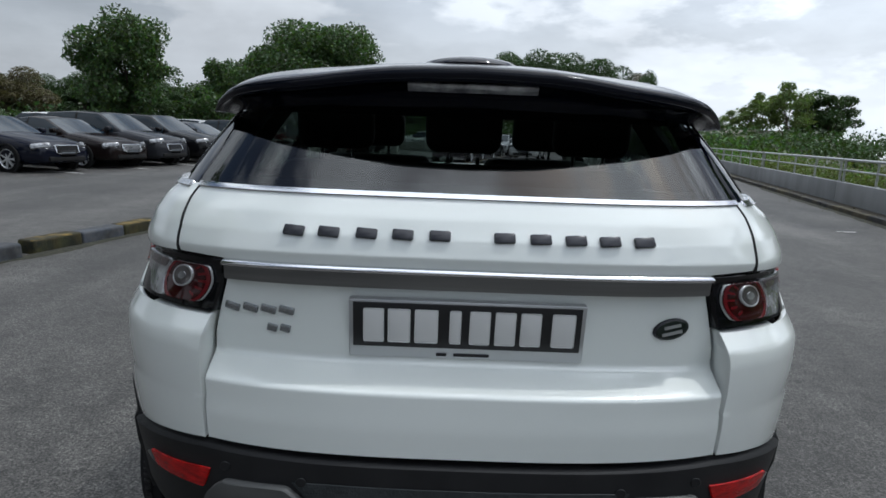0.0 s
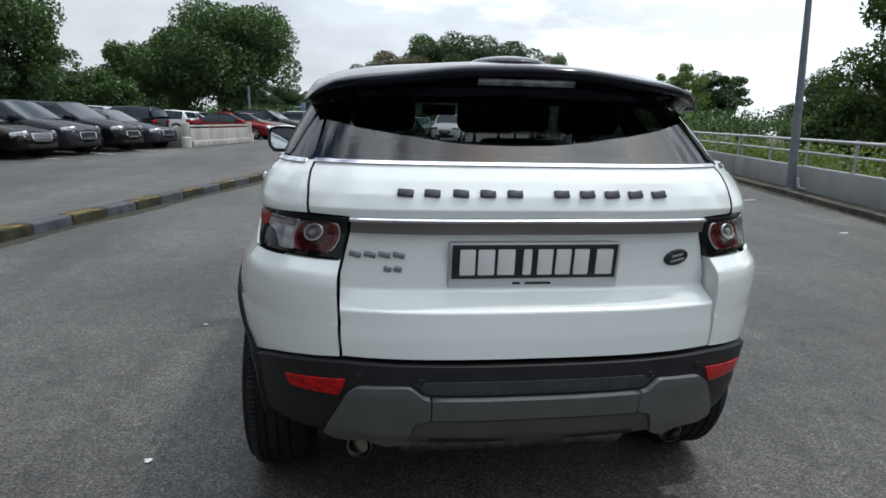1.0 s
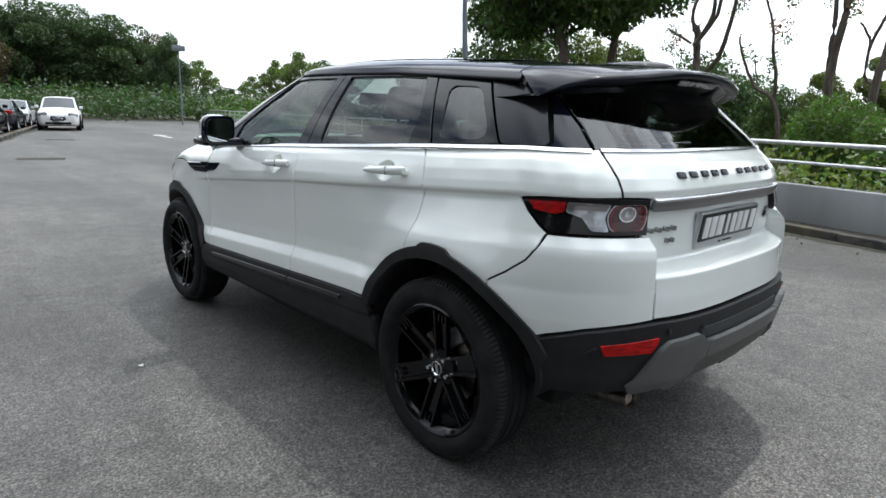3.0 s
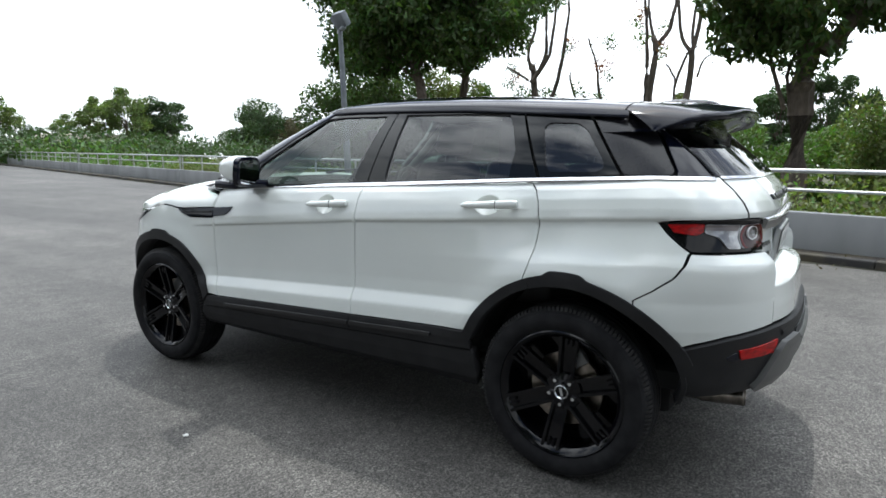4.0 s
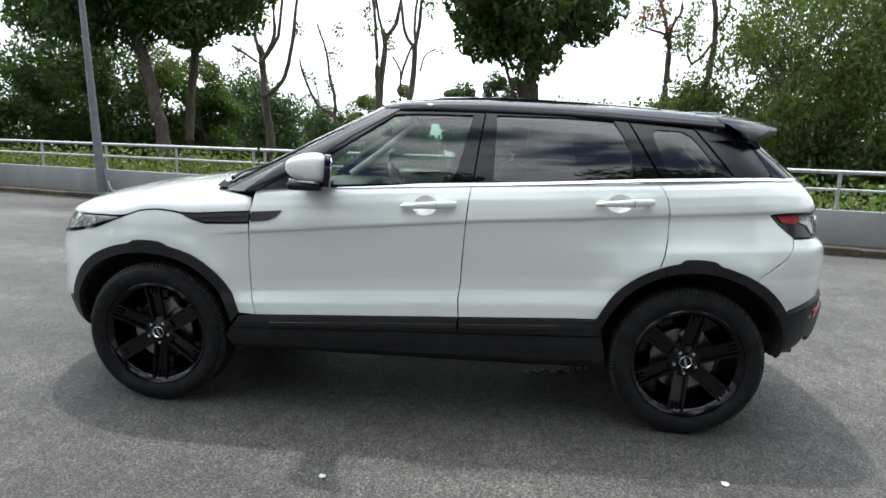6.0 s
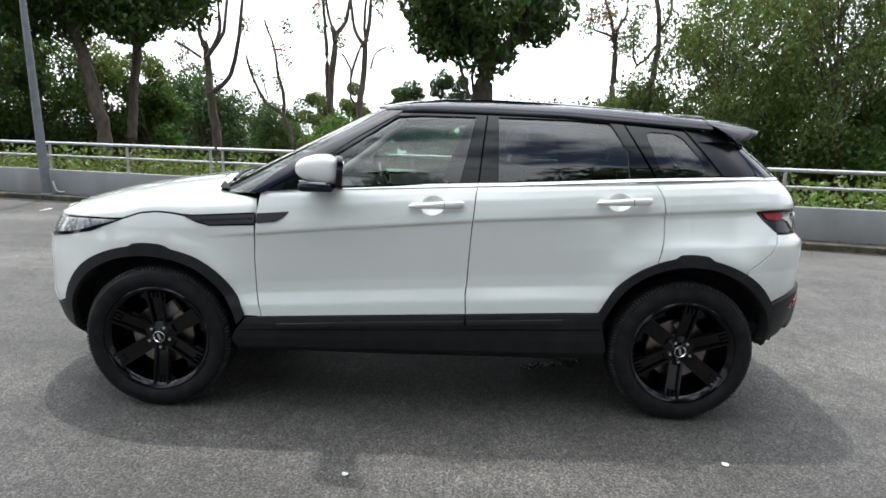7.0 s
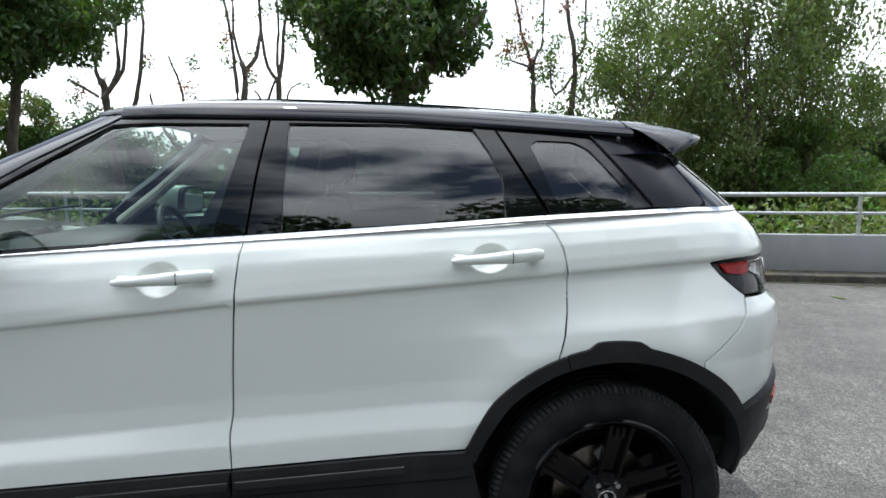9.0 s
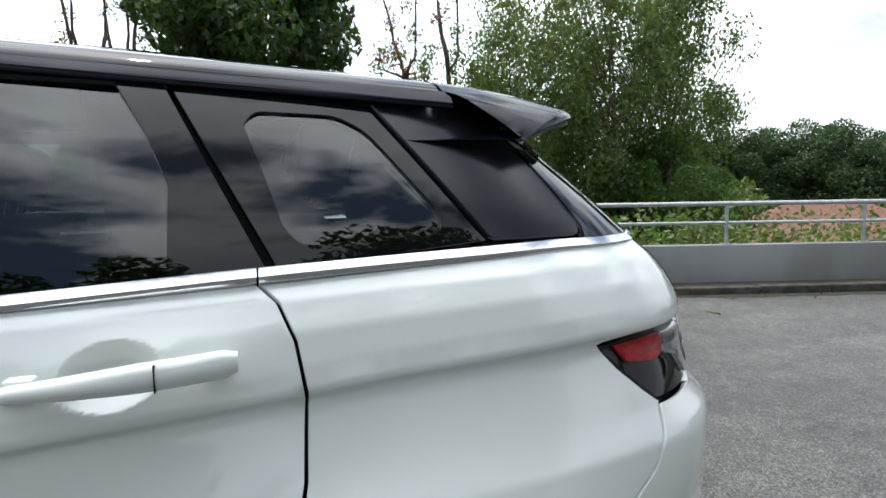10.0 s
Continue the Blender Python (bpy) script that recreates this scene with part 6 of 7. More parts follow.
def tree(label, at, height, crown_low, radius, leaves, leaf, size, seed, trunk=.2, lean=(0, 0), lumps=26, squash=.8, droop=.3, group="trees", accent=None, accent_share=.12, openness=.30, lines=None, aspect=1.9):
    """A broad-leaved tree: bent trunk (or the given limbs), limbs to every clump, and a crown of many leaves in uneven clumps."""
    rnd = random.Random(seed)
    g = np.random.default_rng(seed)
    t = thing("tree", label, "tree", at, group)
    bm = bmesh.new()
    top = Vector((lean[0], lean[1], crown_low + (height - crown_low) * .35))
    if lines:
        bm.free()
        bm, ends = limb_mesh(lines, rnd)
        pts = [ends[0][0][round(k * (len(ends[0][0]) - 1) / 7)] for k in range(8)]
        trunk *= .6
    else:
        pts, rad = limbs(rnd, Vector((0, 0, -1.5)), top, trunk, trunk * .45, .12 + .02 * height, 7)
        add_tube(bm, pts, rad, 9)
    centre = Vector((lean[0], lean[1], (height + crown_low) / 2))
    cs = []
    for k in range(lumps):
        v = Vector((rnd.gauss(0, 1), rnd.gauss(0, 1), rnd.gauss(0, 1))).normalized() * rnd.uniform(.45, 1.0)
        c = centre + Vector((v.x * radius, v.y * radius, v.z * (height - crown_low) / 2))
        cs.append((c, radius * rnd.uniform(.24, .42)))
        if k % 2 == 0:
            start = Vector(pts[rnd.choice((4, 5, 6, 7))])
            lp, lr = limbs(rnd, start, c, trunk * rnd.uniform(.22, .38), .012, radius * .10, 4)
            add_tube(bm, lp, lr, 6, False)
    part("trunk", bm, BARK, t)
    per = leaves // lumps
    allp = []
    for c, r in cs:
        d = g.normal(size=(per, 3))
        d /= np.linalg.norm(d, axis=1)[:, None]
        d *= (g.uniform(0, 1, size=(per, 1)) ** openness)
        d[:, 2] *= squash
        allp.append(np.array(c) + d * r)
    allp = np.concatenate(allp)
    if accent:
        pick = g.uniform(size=len(allp)) < accent_share
        tagged(mesh_object("light_foliage", leaf_mesh("light_foliage", allp[pick], size, seed + 1, aspect, droop), accent, t), kind="stuff")
        allp = allp[~pick]
    mesh_object("crown", leaf_mesh("crown", allp, size, seed, aspect, droop), leaf, t)
    return t


def limb_mesh(lines, rnd):
    """Tubes along lines of (sideways, up) places, each (first radius, last radius, places), with a slight wander in depth."""
    bm = bmesh.new()
    ends = []
    for r0, r1, places in lines:
        deep, pts = rnd.uniform(-.08, .08), []
        fine = []
        n = len(places) - 1
        for k in range(n * 3 + 1):
            i, f = min(k // 3, n - 1), k / 3 - min(k // 3, n - 1)
            a, b, c, d = (Vector(places[clip(i + o, 0, n)]) for o in (-1, 0, 1, 2))
            fine.append(.5 * (2 * b + (c - a) * f + (2 * a - 5 * b + 4 * c - d) * f * f + (3 * b - a - 3 * c + d) * f ** 3))
        for k, p in enumerate(fine):
            deep += rnd.uniform(-.10, .10) if k else 0
            pts.append(Vector((deep, p.x + rnd.uniform(-.02, .02), p.y)))
        add_tube(bm, pts, [r0 + (r1 - r0) * k / (len(pts) - 1) for k in range(len(pts))], 8)
        ends.append((pts, r1))
    return bm, ends


def forked_tree(label, at, lines, tufts, seed, leaf, tips, group="bare trees by the parapet"):
    """A thin, half-bare tree: forked limbs with a few hanging tufts of leaves (sideways, up, 1 for a reddish one)."""
    rnd = random.Random(seed)
    g = np.random.default_rng(seed)
    t = thing("tree", label, "tree", at, group)
    grown, spots = [], [[], []]
    for r0, r1, places in lines:
        (ya, za), (y, z) = places[-2:]
        if z > 8.6:
            slope = (y - ya) / (z - za)
            for k in range(3):
                y, z = y + slope * 1.1 + rnd.uniform(-.25, .25), z + 1.1
                places = places + [(y, z)]
                spots[0].append(Vector((rnd.uniform(-.4, .4), y + rnd.uniform(-.5, .5), z + rnd.uniform(-.4, .3))))
            r1 = .02
        grown.append((r0, r1, places))
    bm, ends = limb_mesh(grown, rnd)
    for pts, r in ends:
        for k in range(3):
            a = Vector(pts[rnd.randrange(len(pts) // 2, len(pts))])
            b = a + Vector((rnd.uniform(-.5, .5), rnd.uniform(-.45, .45), rnd.uniform(.1, .6)))
            p, rr = limbs(rnd, a, b, max(.016, r * .35), .007, .08, 4)
            add_tube(bm, p, rr, 5, False)
    for y, z, red in tufts:
        c = Vector((rnd.uniform(-.3, .3), y, z))
        near = min((p for pts, r in ends for p in pts), key=lambda p: (p - c).length)
        p, rr = limbs(rnd, near, c, .022, .007, .08, 4)
        add_tube(bm, p, rr, 5, False)
        spots[red].append(c)
    part("trunk", bm, BARK, t)
    for nm, cs, mt in (("crown", spots[0], leaf), ("light_foliage", spots[1], tips)):
        if cs:
            pts = np.concatenate([np.array(c) + g.normal(size=(64, 3)) * (.24, .20, .21) for c in cs])
            tagged(mesh_object(nm, leaf_mesh(nm, pts, .19, seed + len(nm), 2.4, .8), mt, t), kind="stuff")
    return t


def shrub_row(name, label, x0, x1, y0, y1, z0, z1, count, leaf, size, seed, cat="hedge", rough=.35):
    """An uneven strip of foliage: leaves in clumps, on stems."""
    g = np.random.default_rng(seed)
    n = max(4, int(count / 60))
    cx, cy = g.uniform(x0, x1, n), g.uniform(y0, y1, n)
    hz = z0 + (z1 - z0) * (g.uniform(.45, 1.0, n))
    pts = []
    for i in range(n):
        d = g.normal(size=(60, 3)) * ((x1 - x0) * .25 + .12, .30 + (x1 - x0) * .12, (hz[i] - z0) * rough)
        p = np.array((cx[i], cy[i], z0 + (hz[i] - z0) * .62)) + d
        p[:, 2] = np.clip(p[:, 2], z0, hz[i] + .15)
        p[:, 0] = np.maximum(p[:, 0], x0 - .08)
        pts.append(p)
    pts = np.concatenate(pts)
    pts = np.array([tuple(lot(*p)) for p in pts])
    ob = mesh_object(name, leaf_mesh(name, pts, size, seed + 3, droop=-.2), leaf)
    return tagged(ob, label, cat, kind="stuff")


# dry leaves blown against the parapet's kerb
g_ = np.random.default_rng(77)
pts = np.array([tuple(lot(5.60 - abs(g_.normal(0, .22)) if g_.random() < .55 else g_.uniform(5.76, 6.0), g_.uniform(-9, 16), .006)) for _ in range(150)])
pts[:, 2] = [.012 if (LOT.inverted() @ Vector(p)).x < 5.585 else .108 for p in pts]
tagged(mesh_object("fallen_leaves", leaf_mesh("fallen_leaves", pts, .05, 78), LEAF_BROWN), "dry brown leaves scattered along the parapet's kerb", "leaves", kind="stuff")

# shrubs just behind the railing
shrub_row("shrubs", "leafy green shrubs behind the railing", 6.45, 7.5, -32, 2, .1, 1.02, 17000, LEAF_LIGHT, .10, 11)
shrub_row("shrubs", "leafy green shrubs behind the railing", 6.45, 7.5, 2, 26, .1, .98, 14000, LEAF_LIGHT, .10, 12)
shrub_row("shrubs", "dark green shrubs below the parapet", 7.0, 9.5, -32, 28, -.4, .85, 17000, LEAF_MID, .15, 13)
shrub_row("shrubs", "low shrubs further along the railing", 6.4, 9.0, 26, 60, -.2, .95, 6000, LEAF_MID, .2, 14)

# trees past the parapet
LEAFY = "leafy trees past the parapet"
tree("leaning leafy tree with a dark hanging crown past the parapet", (19, 13.7, -1), 12.5, 5.1, 3.6, 30000, LEAF_DARK, .30, 21, .22, (0, 1.9), 60, droop=.9, accent=LEAF_MID, accent_share=.22, group=LEAFY, aspect=2.5,
     lines=[(.276, .17, [(.04, -1.5), (.04, 2.13), (.28, 3.46), (.58, 4.86), (.93, 5.84), (1.19, 6.62), (1.52, 7.77)]), (.106, .074, [(.93, 5.84), (.26, 6.64), (-.21, 7.62)])])
tree("leafy tree with a forked trunk and a dark hanging crown", (21.5, 14.0, -1), 12.8, 5.3, 3.2, 25000, LEAF_DARK, .30, 22, .20, (0, -.6), 54, droop=.9, accent=LEAF_MID, accent_share=.18, group=LEAFY, aspect=2.5,
     lines=[(.2, .141, [(-.02, -1.5), (-.02, 2.14), (-.07, 3.62), (-.23, 5.41), (-.33, 6.51), (-.34, 7.59), (-.27, 8.86)]), (.106, .071, [(-.28, 5.41), (-.89, 6.09), (-1.38, 6.76), (-1.75, 7.63)])])
tree("thick-trunked tree with a dark hanging crown and a side limb", (16.3, 0, -1), 11.0, 5.0, 2.9, 27000, LEAF_DARK, .29, 23, .34, (.1, .35), 56, droop=.9, accent=LEAF_LIGHT, accent_share=.10, group=LEAFY, aspect=2.4,
     lines=[(.346, .224, [(.02, -1.5), (.02, 3.37), (.03, 4.26), (-.04, 4.78), (-.06, 5.47), (.13, 6.49), (.37, 7.82)]), (.224, .093, [(-.39, 4.97), (-1.05, 5.85), (-1.55, 6.45), (-2.14, 6.81), (-2.63, 7.32)]), (.065, .047, [(.39, 3.54), (.6, 4.24), (.81, 4.84), (.97, 5.27)]), (.065, .047, [(.24, 3.54), (.39, 4.42), (.24, 4.98)])])
forked_tree("thin half-bare tree with long curved limbs", (30, 13.7, -1), [(.267, .173, [(-.03, -1.5), (-.03, 1.68), (.17, 3.57), (.32, 5.07), (.43, 6.54), (.5, 7.27)]), (.126, .078, [(.47, 6.25), (-.27, 7.44), (-.45, 8.6), (-.34, 10.3)]), (.11, .078, [(.37, 6.4), (-.58, 7.74), (-.83, 9.47), (-.98, 10.6)]), (.141, .078, [(.02, 4.63), (-.83, 5.34), (-1.22, 6.3), (-1.59, 7.77), (-1.83, 9.5), (-1.79, 10.62)]), (.078, .047, [(.59, 6.39), (1.28, 6.81), (1.97, 7.23)]), (.11, .078, [(.51, 6.98), (.63, 7.99), (.29, 9.15), (.35, 10.29)])], [(1.51, 6.51, 1), (1.77, 6.15, 0), (1.1, 5.87, 0), (.86, 5.65, 0), (-1.81, 8.35, 1), (-1.71, 7.89, 0), (1.88, 7.14, 0), (-1.1, 10.61, 0), (.11, 10.29, 0)], 31, LEAF_DARK, LEAF_RED)
forked_tree("thin leaning half-dead tree with few leaves", (31, 9.7, -1), [(.129, .048, [(.04, -1.5), (.04, 2.03), (.57, 3.58), (1.46, 4.17), (2.09, 5.23), (2.39, 6.13), (2.44, 6.8)]), (.113, .048, [(.57, 3.58), (.5, 4.51), (.81, 5.88), (.96, 7.08), (1.41, 8.56)]), (.048, .032, [(1.4, 4.39), (1.55, 4.94), (1.7, 5.55)])], [(.48, 8.41, 0), (.23, 8.12, 0), (.45, 7.1, 1), (.74, 6.94, 1), (.33, 6.44, 0), (.91, 5.57, 0), (.69, 5.12, 0), (2.04, 5.84, 0), (1.86, 5.51, 0)], 32, LEAF_DARK, LEAF_RED)
forked_tree("thin half-bare tree forked from the ground", (29, 7.2, -1), [(.198, .137, [(-.01, -1.5), (-.01, 3.3), (-.03, 5.19), (-.25, 6.62), (-.28, 7.47), (-.13, 7.89)]), (.137, .091, [(-.01, 3.45), (.24, 5.18), (.22, 6.61), (.31, 7.73), (.41, 9.12), (.56, 10.21)]), (.122, .076, [(-.25, 7.58), (-.77, 8.32), (-.99, 9.43), (-1.03, 10.53)]), (.091, .061, [(-.19, 7.69), (.05, 8.3), (.26, 9.4), (.18, 10.49)])], [(.7, 9.17, 1), (.87, 8.78, 0), (.64, 8.23, 0), (.52, 7.84, 0), (-.47, 8.43, 0), (-.42, 7.42, 1), (-.4, 7.19, 0), (-1.03, 10.53, 0), (.5, 10.35, 0)], 33, LEAF_GREY, LEAF_RED)
forked_tree("thin half-bare tree with upright limbs", (31, 6.0, -1), [(.194, .145, [(.01, -1.5), (.01, 4.03), (-.16, 5.41), (-.27, 6.93), (-.29, 7.53)]), (.113, .065, [(-.23, 7.47), (.28, 8.25), (.52, 9.86), (.59, 11.02)]), (.129, .081, [(-.29, 7.53), (-.49, 8.57), (-.56, 9.89), (-.76, 10.77)]), (.097, .065, [(-.35, 7.53), (-.24, 8.71), (-.31, 9.89), (-.32, 11.04)]), (.065, .032, [(-.59, 6.19), (-.83, 6.95), (-1.32, 7.32)]), (.081, .048, [(.07, 4.18), (.49, 4.63), (.5, 6.0), (.73, 6.6), (.99, 6.95)]), (.081, .065, [(.5, 5.7), (.2, 6.77), (-.1, 7.46)])], [(-.9, 9.67, 0), (-1.1, 9.15, 0), (-1.24, 9.77, 0), (-1.6, 7.21, 0), (-.39, 11.05, 0), (-.76, 10.77, 0)], 34, LEAF_DARK, LEAF_RED)
forked_tree("half-bare tree with reddish tufts", (23, -5.9, -1), [(.137, .1, [(.01, -1.5), (.01, 4.12), (-.0, 5.05), (-.04, 5.98), (-.01, 6.66), (.16, 6.97)]), (.075, .05, [(.02, 6.66), (-.04, 7.34), (-.31, 7.8), (-.34, 8.69)]), (.062, .037, [(.16, 6.93), (.45, 7.06), (.93, 7.2)]), (.075, .05, [(.06, 6.89), (.21, 7.56), (.45, 8.45), (.64, 9.32)])], [(1.09, 7.65, 1), (1.22, 7.31, 0), (.94, 7.88, 0), (.42, 8.14, 1), (.11, 7.16, 1), (-.4, 6.76, 0), (-.16, 6.53, 0), (-.59, 7.25, 0), (.03, 4.35, 0), (-.37, 4.71, 0), (-.19, 5.06, 0), (-.55, 6.34, 0), (.62, 9.11, 1), (-.34, 8.69, 0), (.23, 7.78, 0), (.61, 7.55, 1)], 35, LEAF_GREY, LEAF_RED)
forked_tree("half-bare tree with a looped limb", (22, -7.0, -1), [(.168, .096, [(-.02, -1.5), (-.02, 3.98), (-.17, 5.22), (-.3, 6.22), (-.27, 7.2), (-.06, 8.27), (.07, 9.12)]), (.06, .036, [(-.24, 6.44), (.08, 5.99), (.44, 5.69), (.63, 5.97), (.7, 6.52)]), (.072, .048, [(-.3, 6.99), (-.73, 7.65), (-.77, 8.72)])], [(.67, 6.96, 0), (.43, 6.75, 0), (.51, 6.42, 0), (.49, 4.98, 0), (.18, 5.32, 0), (.3, 7.83, 0), (.71, 7.39, 0), (-.77, 8.72, 0), (-.57, 7.0, 0), (.07, 9.12, 1), (-.61, 7.65, 0)], 36, LEAF_GREY, LEAF_RED)
for x, y, h, r, sd in ((20.2, -9.8, 12.6, 3.0, 41), (18.3, -12.8, 12.4, 3.0, 42), (20.8, -15.4, 13.4, 3.7, 43), (21.6, -7.4, 5.2, 2.0, 44), (23.0, -12.2, 13.4, 3.4, 45), (19.4, -16.0, 12.6, 2.8, 46)):
    tree("tall willowy tree with fine hanging leaves", (x, y, -1), h, .4, r, 15500, LEAF_GREY, .17, sd, .14, (.2, .1), 46, 1.3, 1.6, "willowy trees by the parapet", LEAF_LIGHT, .35, .70)
for x, y, h, r, sd, lf in ((25.0, 16.4, 6.2, 2.3, 51, LEAF_LIGHT), (23.0, 18.4, 6.0, 2.6, 52, LEAF_DARK), (19.3, 19.8, 4.8, 2.2, 53, LEAF_DARK), (24.5, 14.6, 4.6, 1.6, 54, LEAF_MID), (24.0, 21.0, 6.2, 2.8, 55, LEAF_MID), (35.0, 8.8, 4.4, 1.7, 57, LEAF_LIGHT), (35.0, 6.7, 4.6, 1.5, 60, LEAF_LIGHT),
                           (45.0, 14.3, 4.8, 2.5, 61, LEAF_DARK), (18.5, -15.0, 3.4, 2.6, 58, LEAF_MID), (21.5, -12.5, 3.6, 2.6, 59, LEAF_MID)):
    tree("bushy green tree on the slope below the parapet", (x, y, -2), h + 2, .8, r, 17000, lf, .18, sd, .16, (0, 0), 36, .9, .3, "bushy trees on the slope")
tree("dense dark round tree below the car park", (60, 26.1, -5), 13.2, 1.0, 4.8, 18000, LEAF_FAR, .42, 63, .3, (0, 0), 60, .9, .3, "bushy trees on the slope")
for x, y, sd in ((24.0, 2.6, 93), (25.4, -.6, 94), (26.2, 6.0, 95)):
    tree("low green bush on the slope below the trees", (x, y, -2), 4.5, .5, 2.2, 11000, LEAF_MID, .18, sd, .12, (0, 0), 30, .9, .3, "bushy trees on the slope")
for x, y, sd in ((25.0, -6.0, 96), (26.5, -9.5, 97), (25.5, -12.5, 98)):
    tree("dark green bush on the slope behind the willowy trees", (x, y, -2), 5.6, .4, 2.7, 13000, LEAF_DARK, .19, sd, .12, (0, 0), 34, .9, .3, "bushy trees on the slope")
tree("leafy bush in front of the far house", (29.5, -26.5, -4), 5.6, 1.0, 3.0, 7000, LEAF_LIGHT, .34, 92, .14, (0, 0), 34, .9, .3, "bushy trees on the slope")
tree("broad green bush with large leaves behind the railing", (21.4, -3.4, -2), 5.0, .6, 2.6, 22000, LEAF_LIGHT, .15, 91, .12, (0, 0), 44, .9, .5, "bushy trees on the slope", LEAF_MID, .3)

# a tall tree across the lane, mirrored in the car's side glass
tree("tall dark leafy tree across the lane", (-14.0, 2.8, 0), 13.0, 3.2, 3.7, 11000, LEAF_FAR, .42, 101, .26, (0, 0), 44, .85, .3, "trees across the lane")
tree("broad dark leafy tree across the lane", (-12.5, -4.6, 0), 13.5, 2.6, 4.4, 13000, LEAF_FAR, .42, 102, .28, (0, 0), 50, .85, .3, "trees across the lane")

# three far trees, then copies of them
base_far = [tree("dense dark round tree in the distance", (-62, -44, 0), 17.5, 2.0, 7.0, 60000, LEAF_FAR, .42, 61, .5, (0, 0), 64, .8, .2, "far trees"),
            tree("broad spreading tree in the distance", (122, 8, -8), 22, 8.0, 5.5, 9000, LEAF_FAR, .62, 62, .6, (1, 0), 34, .6, .2, "far trees"),
            tree("brownish tall tree in the distance", (-78, -18, 0), 17, 3.0, 6.5, 50000, LEAF_BROWN, .40, 63, .5, (0, 1), 40, .9, .2, "far trees"),
            tree("light feathery tree in the distance", (-40, -70, 0), 17, 5.0, 5.5, 6500, LEAF_GREY, .6, 64, .4, (0, 0), 34, .8, .2, "far trees", None, .12, .62)]


def far(k, heading, dist, scale, z=0.0, turn=0, wide=1.0):
    """A far tree by the compass: degrees from the car park's x axis, seen from the car."""
    a = radians(heading)
    return copy_thing(base_far[k], pose(-1 + dist * math.cos(a), dist * math.sin(a), z, 0, 0, turn) @ Matrix.Diagonal((scale * wide, scale * wide, scale, 1)))


rnd = random.Random(9)
# in front of the car: the tall wood beyond the end of the lot
for i, (h, d, s, k, w) in enumerate(((93.5, 86, .22, 0, 1.4), (90.8, 84, .30, 0, 1.2), (88.2, 80, .46, 0, 1), (85.6, 78, .54, 2, 1.2), (83.2, 86, .69, 0, 1.1), (80.6, 82, .68, 0, 1.1), (78, 84, .67, 0, 1.1), (75.8, 82, .62, 0, 1.1), (73.6, 84, .56, 2, 1), (71.4, 76, .52, 0, .6), (69.2, 95, .46, 3, 1.2),
                                    (67, 96, .25, 0, 1), (64.5, 98, .36, 3, 1.2), (62.3, 96, .50, 3, 1.1), (60.2, 92, .56, 3, 1.1), (58.5, 96, .38, 0, 1), (96.5, 88, .32, 0, 1.2), (99.5, 90, .32, 0, 1.2))):
    far(k, h, d, s, 0, 37 * i, w)
# left: trees behind the parked rows
for h, d, hh, lo_, r, n, sd in ((101.6, 50, 9.4, 2.0, 5.2, 52000, 81), (104.9, 53, 7.8, 1.6, 3.2, 16000, 82), (108.8, 56, 6.9, 1.2, 2.5, 12000, 83), (117.1, 45, 8.2, 1.8, 2.9, 20000, 84), (110.6, 47, 4.0, .6, 2.0, 8000, 85)):
    tree("dense round leafy tree behind the parked cars", (-1 + d * math.cos(radians(h)), d * math.sin(radians(h)), 0), hh, lo_, r, n, LEAF_FAR, .27, sd, .24, (0, 0), 60, .85, .3, "trees behind the parked rows", LEAF_MID, .2, .26)
for i, (h, d, s, k, w) in enumerate(((93, 74, .38, 0, 1), (106.5, 66, .36, 0, 1.1), (111.5, 66, .38, 0, 1.1), (114, 64, .40, 0, 1.1), (120, 66, .42, 0, 1.1), (122.8, 68, .40, 0, 1.1), (125.5, 62, .42, 2, 1.2),
                                    (128.8, 64, .42, 0, 1), (132, 66, .42, 0, 1), (135, 64, .42, 2, 1), (139, 64, .46, 0, 1), (143, 64, .42, 0, 1), (149, 66, .46, 0, 1.2), (160, 68, .46, 0, 1.4), (174, 68, .46, 2, 1.6), (190, 72, .5, 0, 1.8), (210, 76, .5, 0, 1.8), (228, 76, .46, 0, 1.8),
                                    (250, 80, .5, 0, 1.8), (275, 84, .5, 0, 1.8))):
    far(k, h, d, s * .74, 0, 53 * i, w * 1.25)
# right: beyond the parapet, falling ground
for i, (h, d, s, k, z, w) in enumerate(((58.0, 95, .60, 1, -4, 1.1), (55.8, 100, .36, 0, -4, 1.3), (49.4, 84, .66, 0, -4, 1.05), (47.2, 82, .54, 2, -4, .9), (42, 120, .48, 0, -6, 1), (38, 120, .42, 0, -6, 1), (33, 120, .5, 0, -6, 1), (24.2, 95, .74, 0, -5, 1.4), (16.0, 90, .5, 0, -5, 1.3), (.6, 125, 1.12, 1, -8, .62), (-2.6, 128, .98, 1, -8, .55), (-8, 130, .45, 0, -7, 1), (-14, 110, .45, 0, -7, 1),
                                        (-21, 100, .50, 0, -7, 1), (-27, 90, .60, 0, -6, 1), (-33, 95, .70, 0, -6, 1), (-37, 82, .70, 0, -5, 1), (-40.5, 76, .74, 0, -5, 1), (-44, 80, .72, 0, -5, 1), (-47.5, 84, .78, 0, -5, 1), (-51, 80, .74, 0, -5, 1), (-55, 80, .70, 0, -5, 1), (-61, 80, .6, 0, -5, 1), (-68, 84, .6, 0, -5, 1))):
    far(k, h, d, s, z, 71 * i, w)

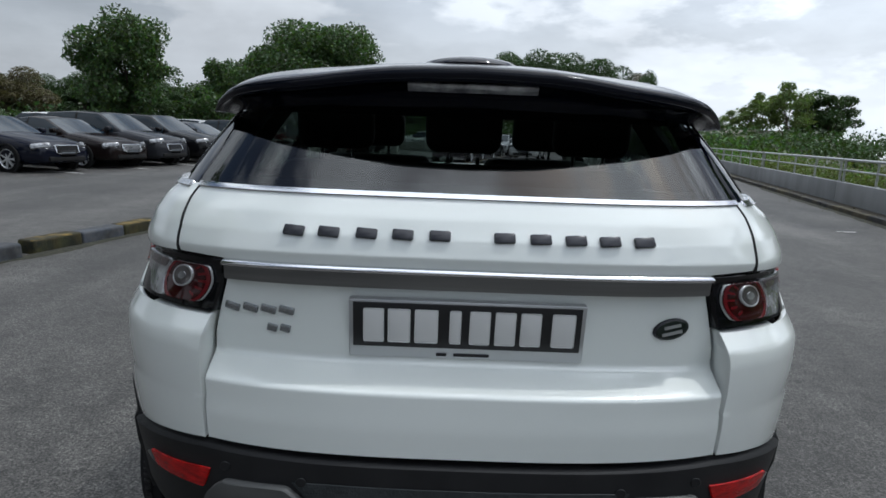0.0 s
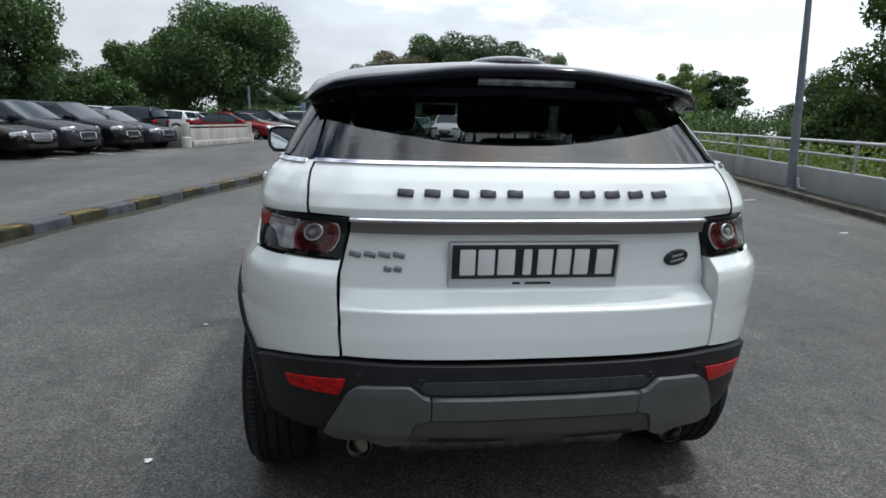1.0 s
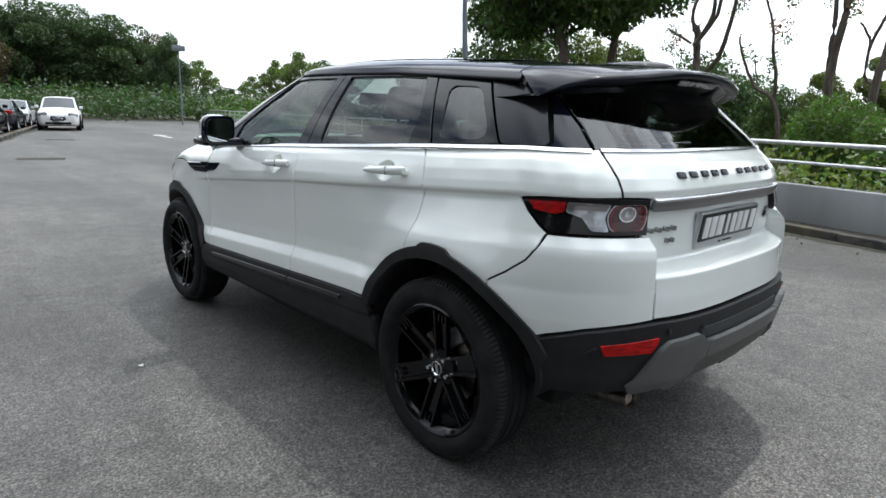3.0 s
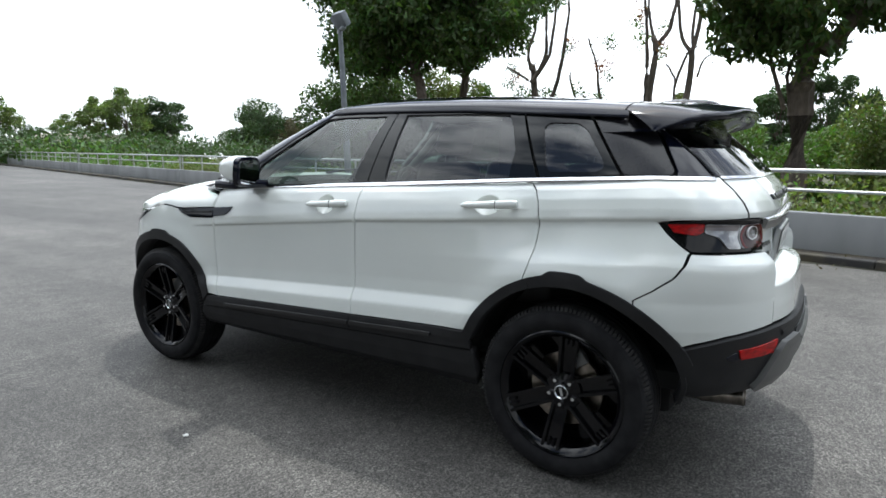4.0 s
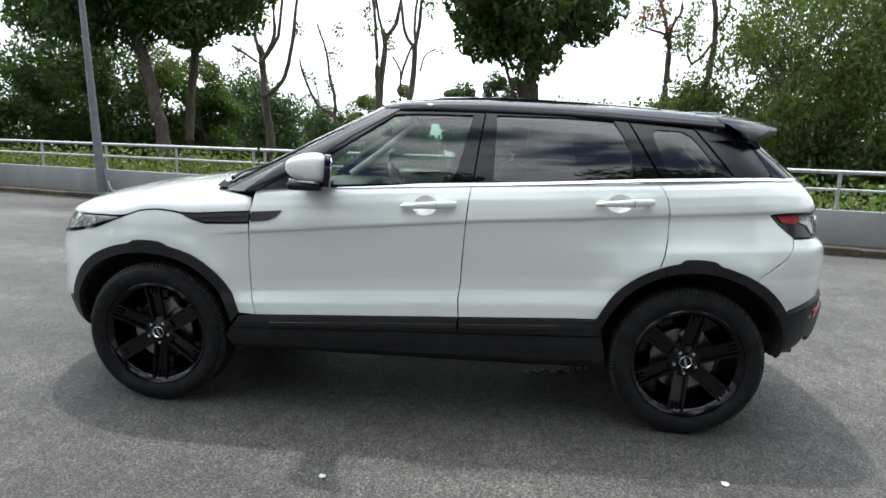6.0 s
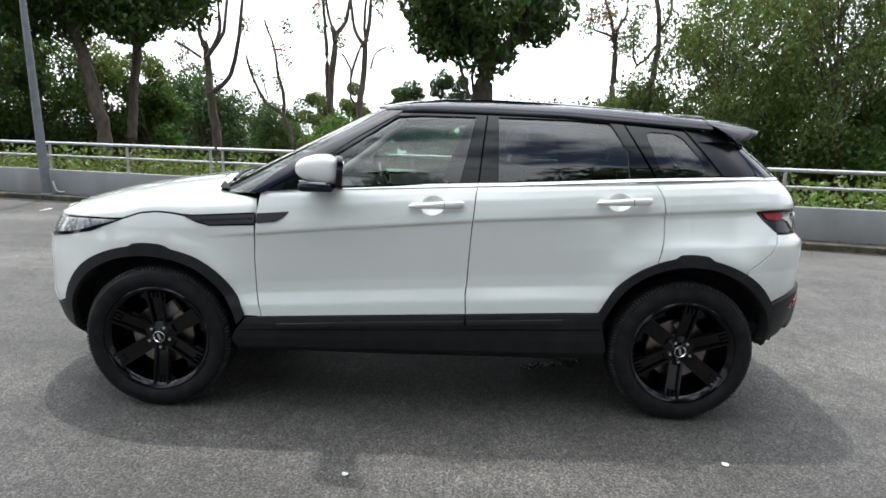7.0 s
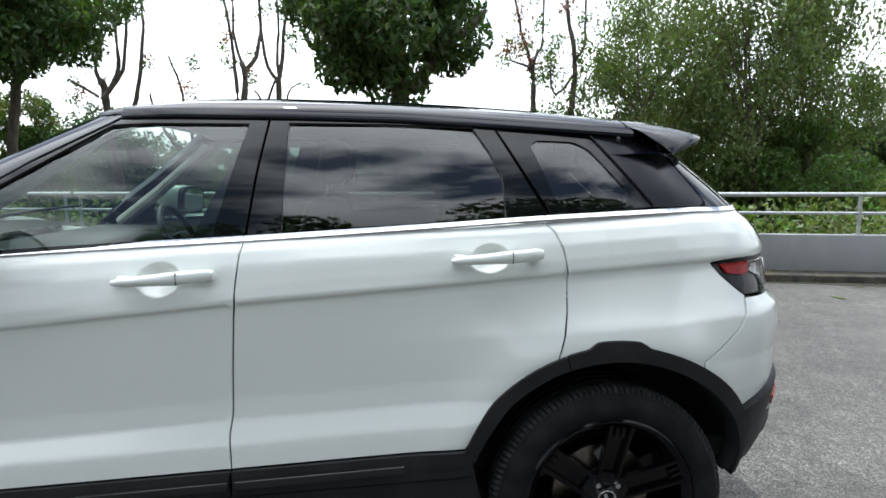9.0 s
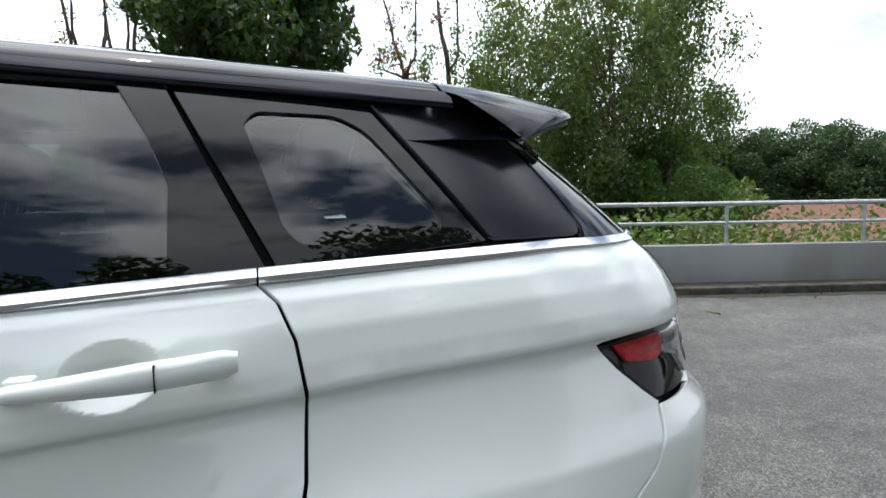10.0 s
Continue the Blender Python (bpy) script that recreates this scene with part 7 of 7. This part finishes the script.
# clipped green bank at the end of the lot
shrub_row("hedge_bank", "long clipped green hedge bank at the lot's end", -12, 24, 63, 70, 0, 3.4, 30000, LEAF_FAR, .36, 71, rough=.20)
shrub_row("hedge_bank", "dark green hedge below the wood", -45, -10, 60, 66, 0, 2.2, 30000, LEAF_FAR, .30, 72, rough=.25)
shrub_row("hedge_bank", "green bushes at the lot's far corner", 6.5, 14, 56, 66, -.5, 2.2, 5000, LEAF_MID, .5, 73, rough=.25)
shrub_row("hedge_bank", "green bushes behind the parked rows", -64, -40, 5, 62, 0, 2.4, 34000, LEAF_FAR, .36, 74, rough=.3)


def block_of_flats(at, w, d, h, floors, bays, turn, label):
    b = thing("apartment_building", label, "building", at)
    b.matrix_basis = Matrix.Translation(at) @ pose(0, 0, 0, 0, 0, turn)
    part("wall", box(-w / 2, w / 2, -d / 2, d / 2, 0, h, .1), PALE_WALL, b)
    part("roof", box(-w / 2 - .4, w / 2 + .4, -d / 2 - .4, d / 2 + .4, h, h + .8), PALE_WALL, b)
    for f in range(floors):
        for k in range(bays):
            x, z = -w / 2 + (k + .5) * w / bays, (f + .45) * h / floors
            part("window", box(x - w / bays * .32, x + w / bays * .32, -d / 2 - .12, -d / 2 + .1, z, z + h / floors * .45), FAR_GLASS, b)
    return b


a = radians(17.45)
block_of_flats((-1 + 210 * math.cos(a), 210 * math.sin(a), -17), 8.4, 10, 23.4, 8, 5, -72, "white apartment block far beyond the trees")
a = radians(23.0)
block_of_flats((-1 + 230 * math.cos(a), 230 * math.sin(a), -17), 14, 10, 24, 6, 5, -66, "white apartment block beyond the far trees")


block_of_flats((62, -2.6, -6), 3.4, 6, 8.0, 2, 2, -90, "small white flat-roofed building beyond the bushes")


def hip_house(at, w, d, h, rh, turn, label, roof_mat):
    b = thing("house", label, "house", at)
    b.matrix_basis = Matrix.Translation(at) @ pose(0, 0, 0, 0, 0, turn)
    part("wall", box(-w / 2, w / 2, -d / 2, d / 2, 0, h), PALE_WALL, b)
    bm = bmesh.new()
    e = .8
    vs = [bm.verts.new(c) for c in ((-w / 2 - e, -d / 2 - e, h), (w / 2 + e, -d / 2 - e, h), (w / 2 + e, d / 2 + e, h), (-w / 2 - e, d / 2 + e, h), (-w / 2 + d / 2, 0, h + rh), (w / 2 - d / 2, 0, h + rh))]
    for f in ((0, 1, 5, 4), (1, 2, 5), (2, 3, 4, 5), (3, 0, 4), (3, 2, 1, 0)):
        bm.faces.new([vs[k] for k in f])
    part("roof", bm, roof_mat, b)
    for k in range(3):
        part("window", box(-w / 2 + (k + .3) * w / 3, -w / 2 + (k + .7) * w / 3, -d / 2 - .06, -d / 2 + .05, h * .35, h * .75), FAR_GLASS, b)
    return b


a = radians(-49.5)
hip_house((-1 + 62 * math.cos(a), 62 * math.sin(a), -7.5), 16, 9, 4.2, 3.0, 60, "house with a terracotta hip roof below the parapet", TILE_ROOF)
hip_house(tuple(lot(-16, 84, 0)), 26, 9, 2.4, .8, -14, "long pale low house behind the hedge bank", PALE_WALL)
hip_house(tuple(lot(20, 92, -1)), 20, 10, 3.0, 1.4, -14, "low shelter with a brown roof past the lot", WOOD_SLAB)
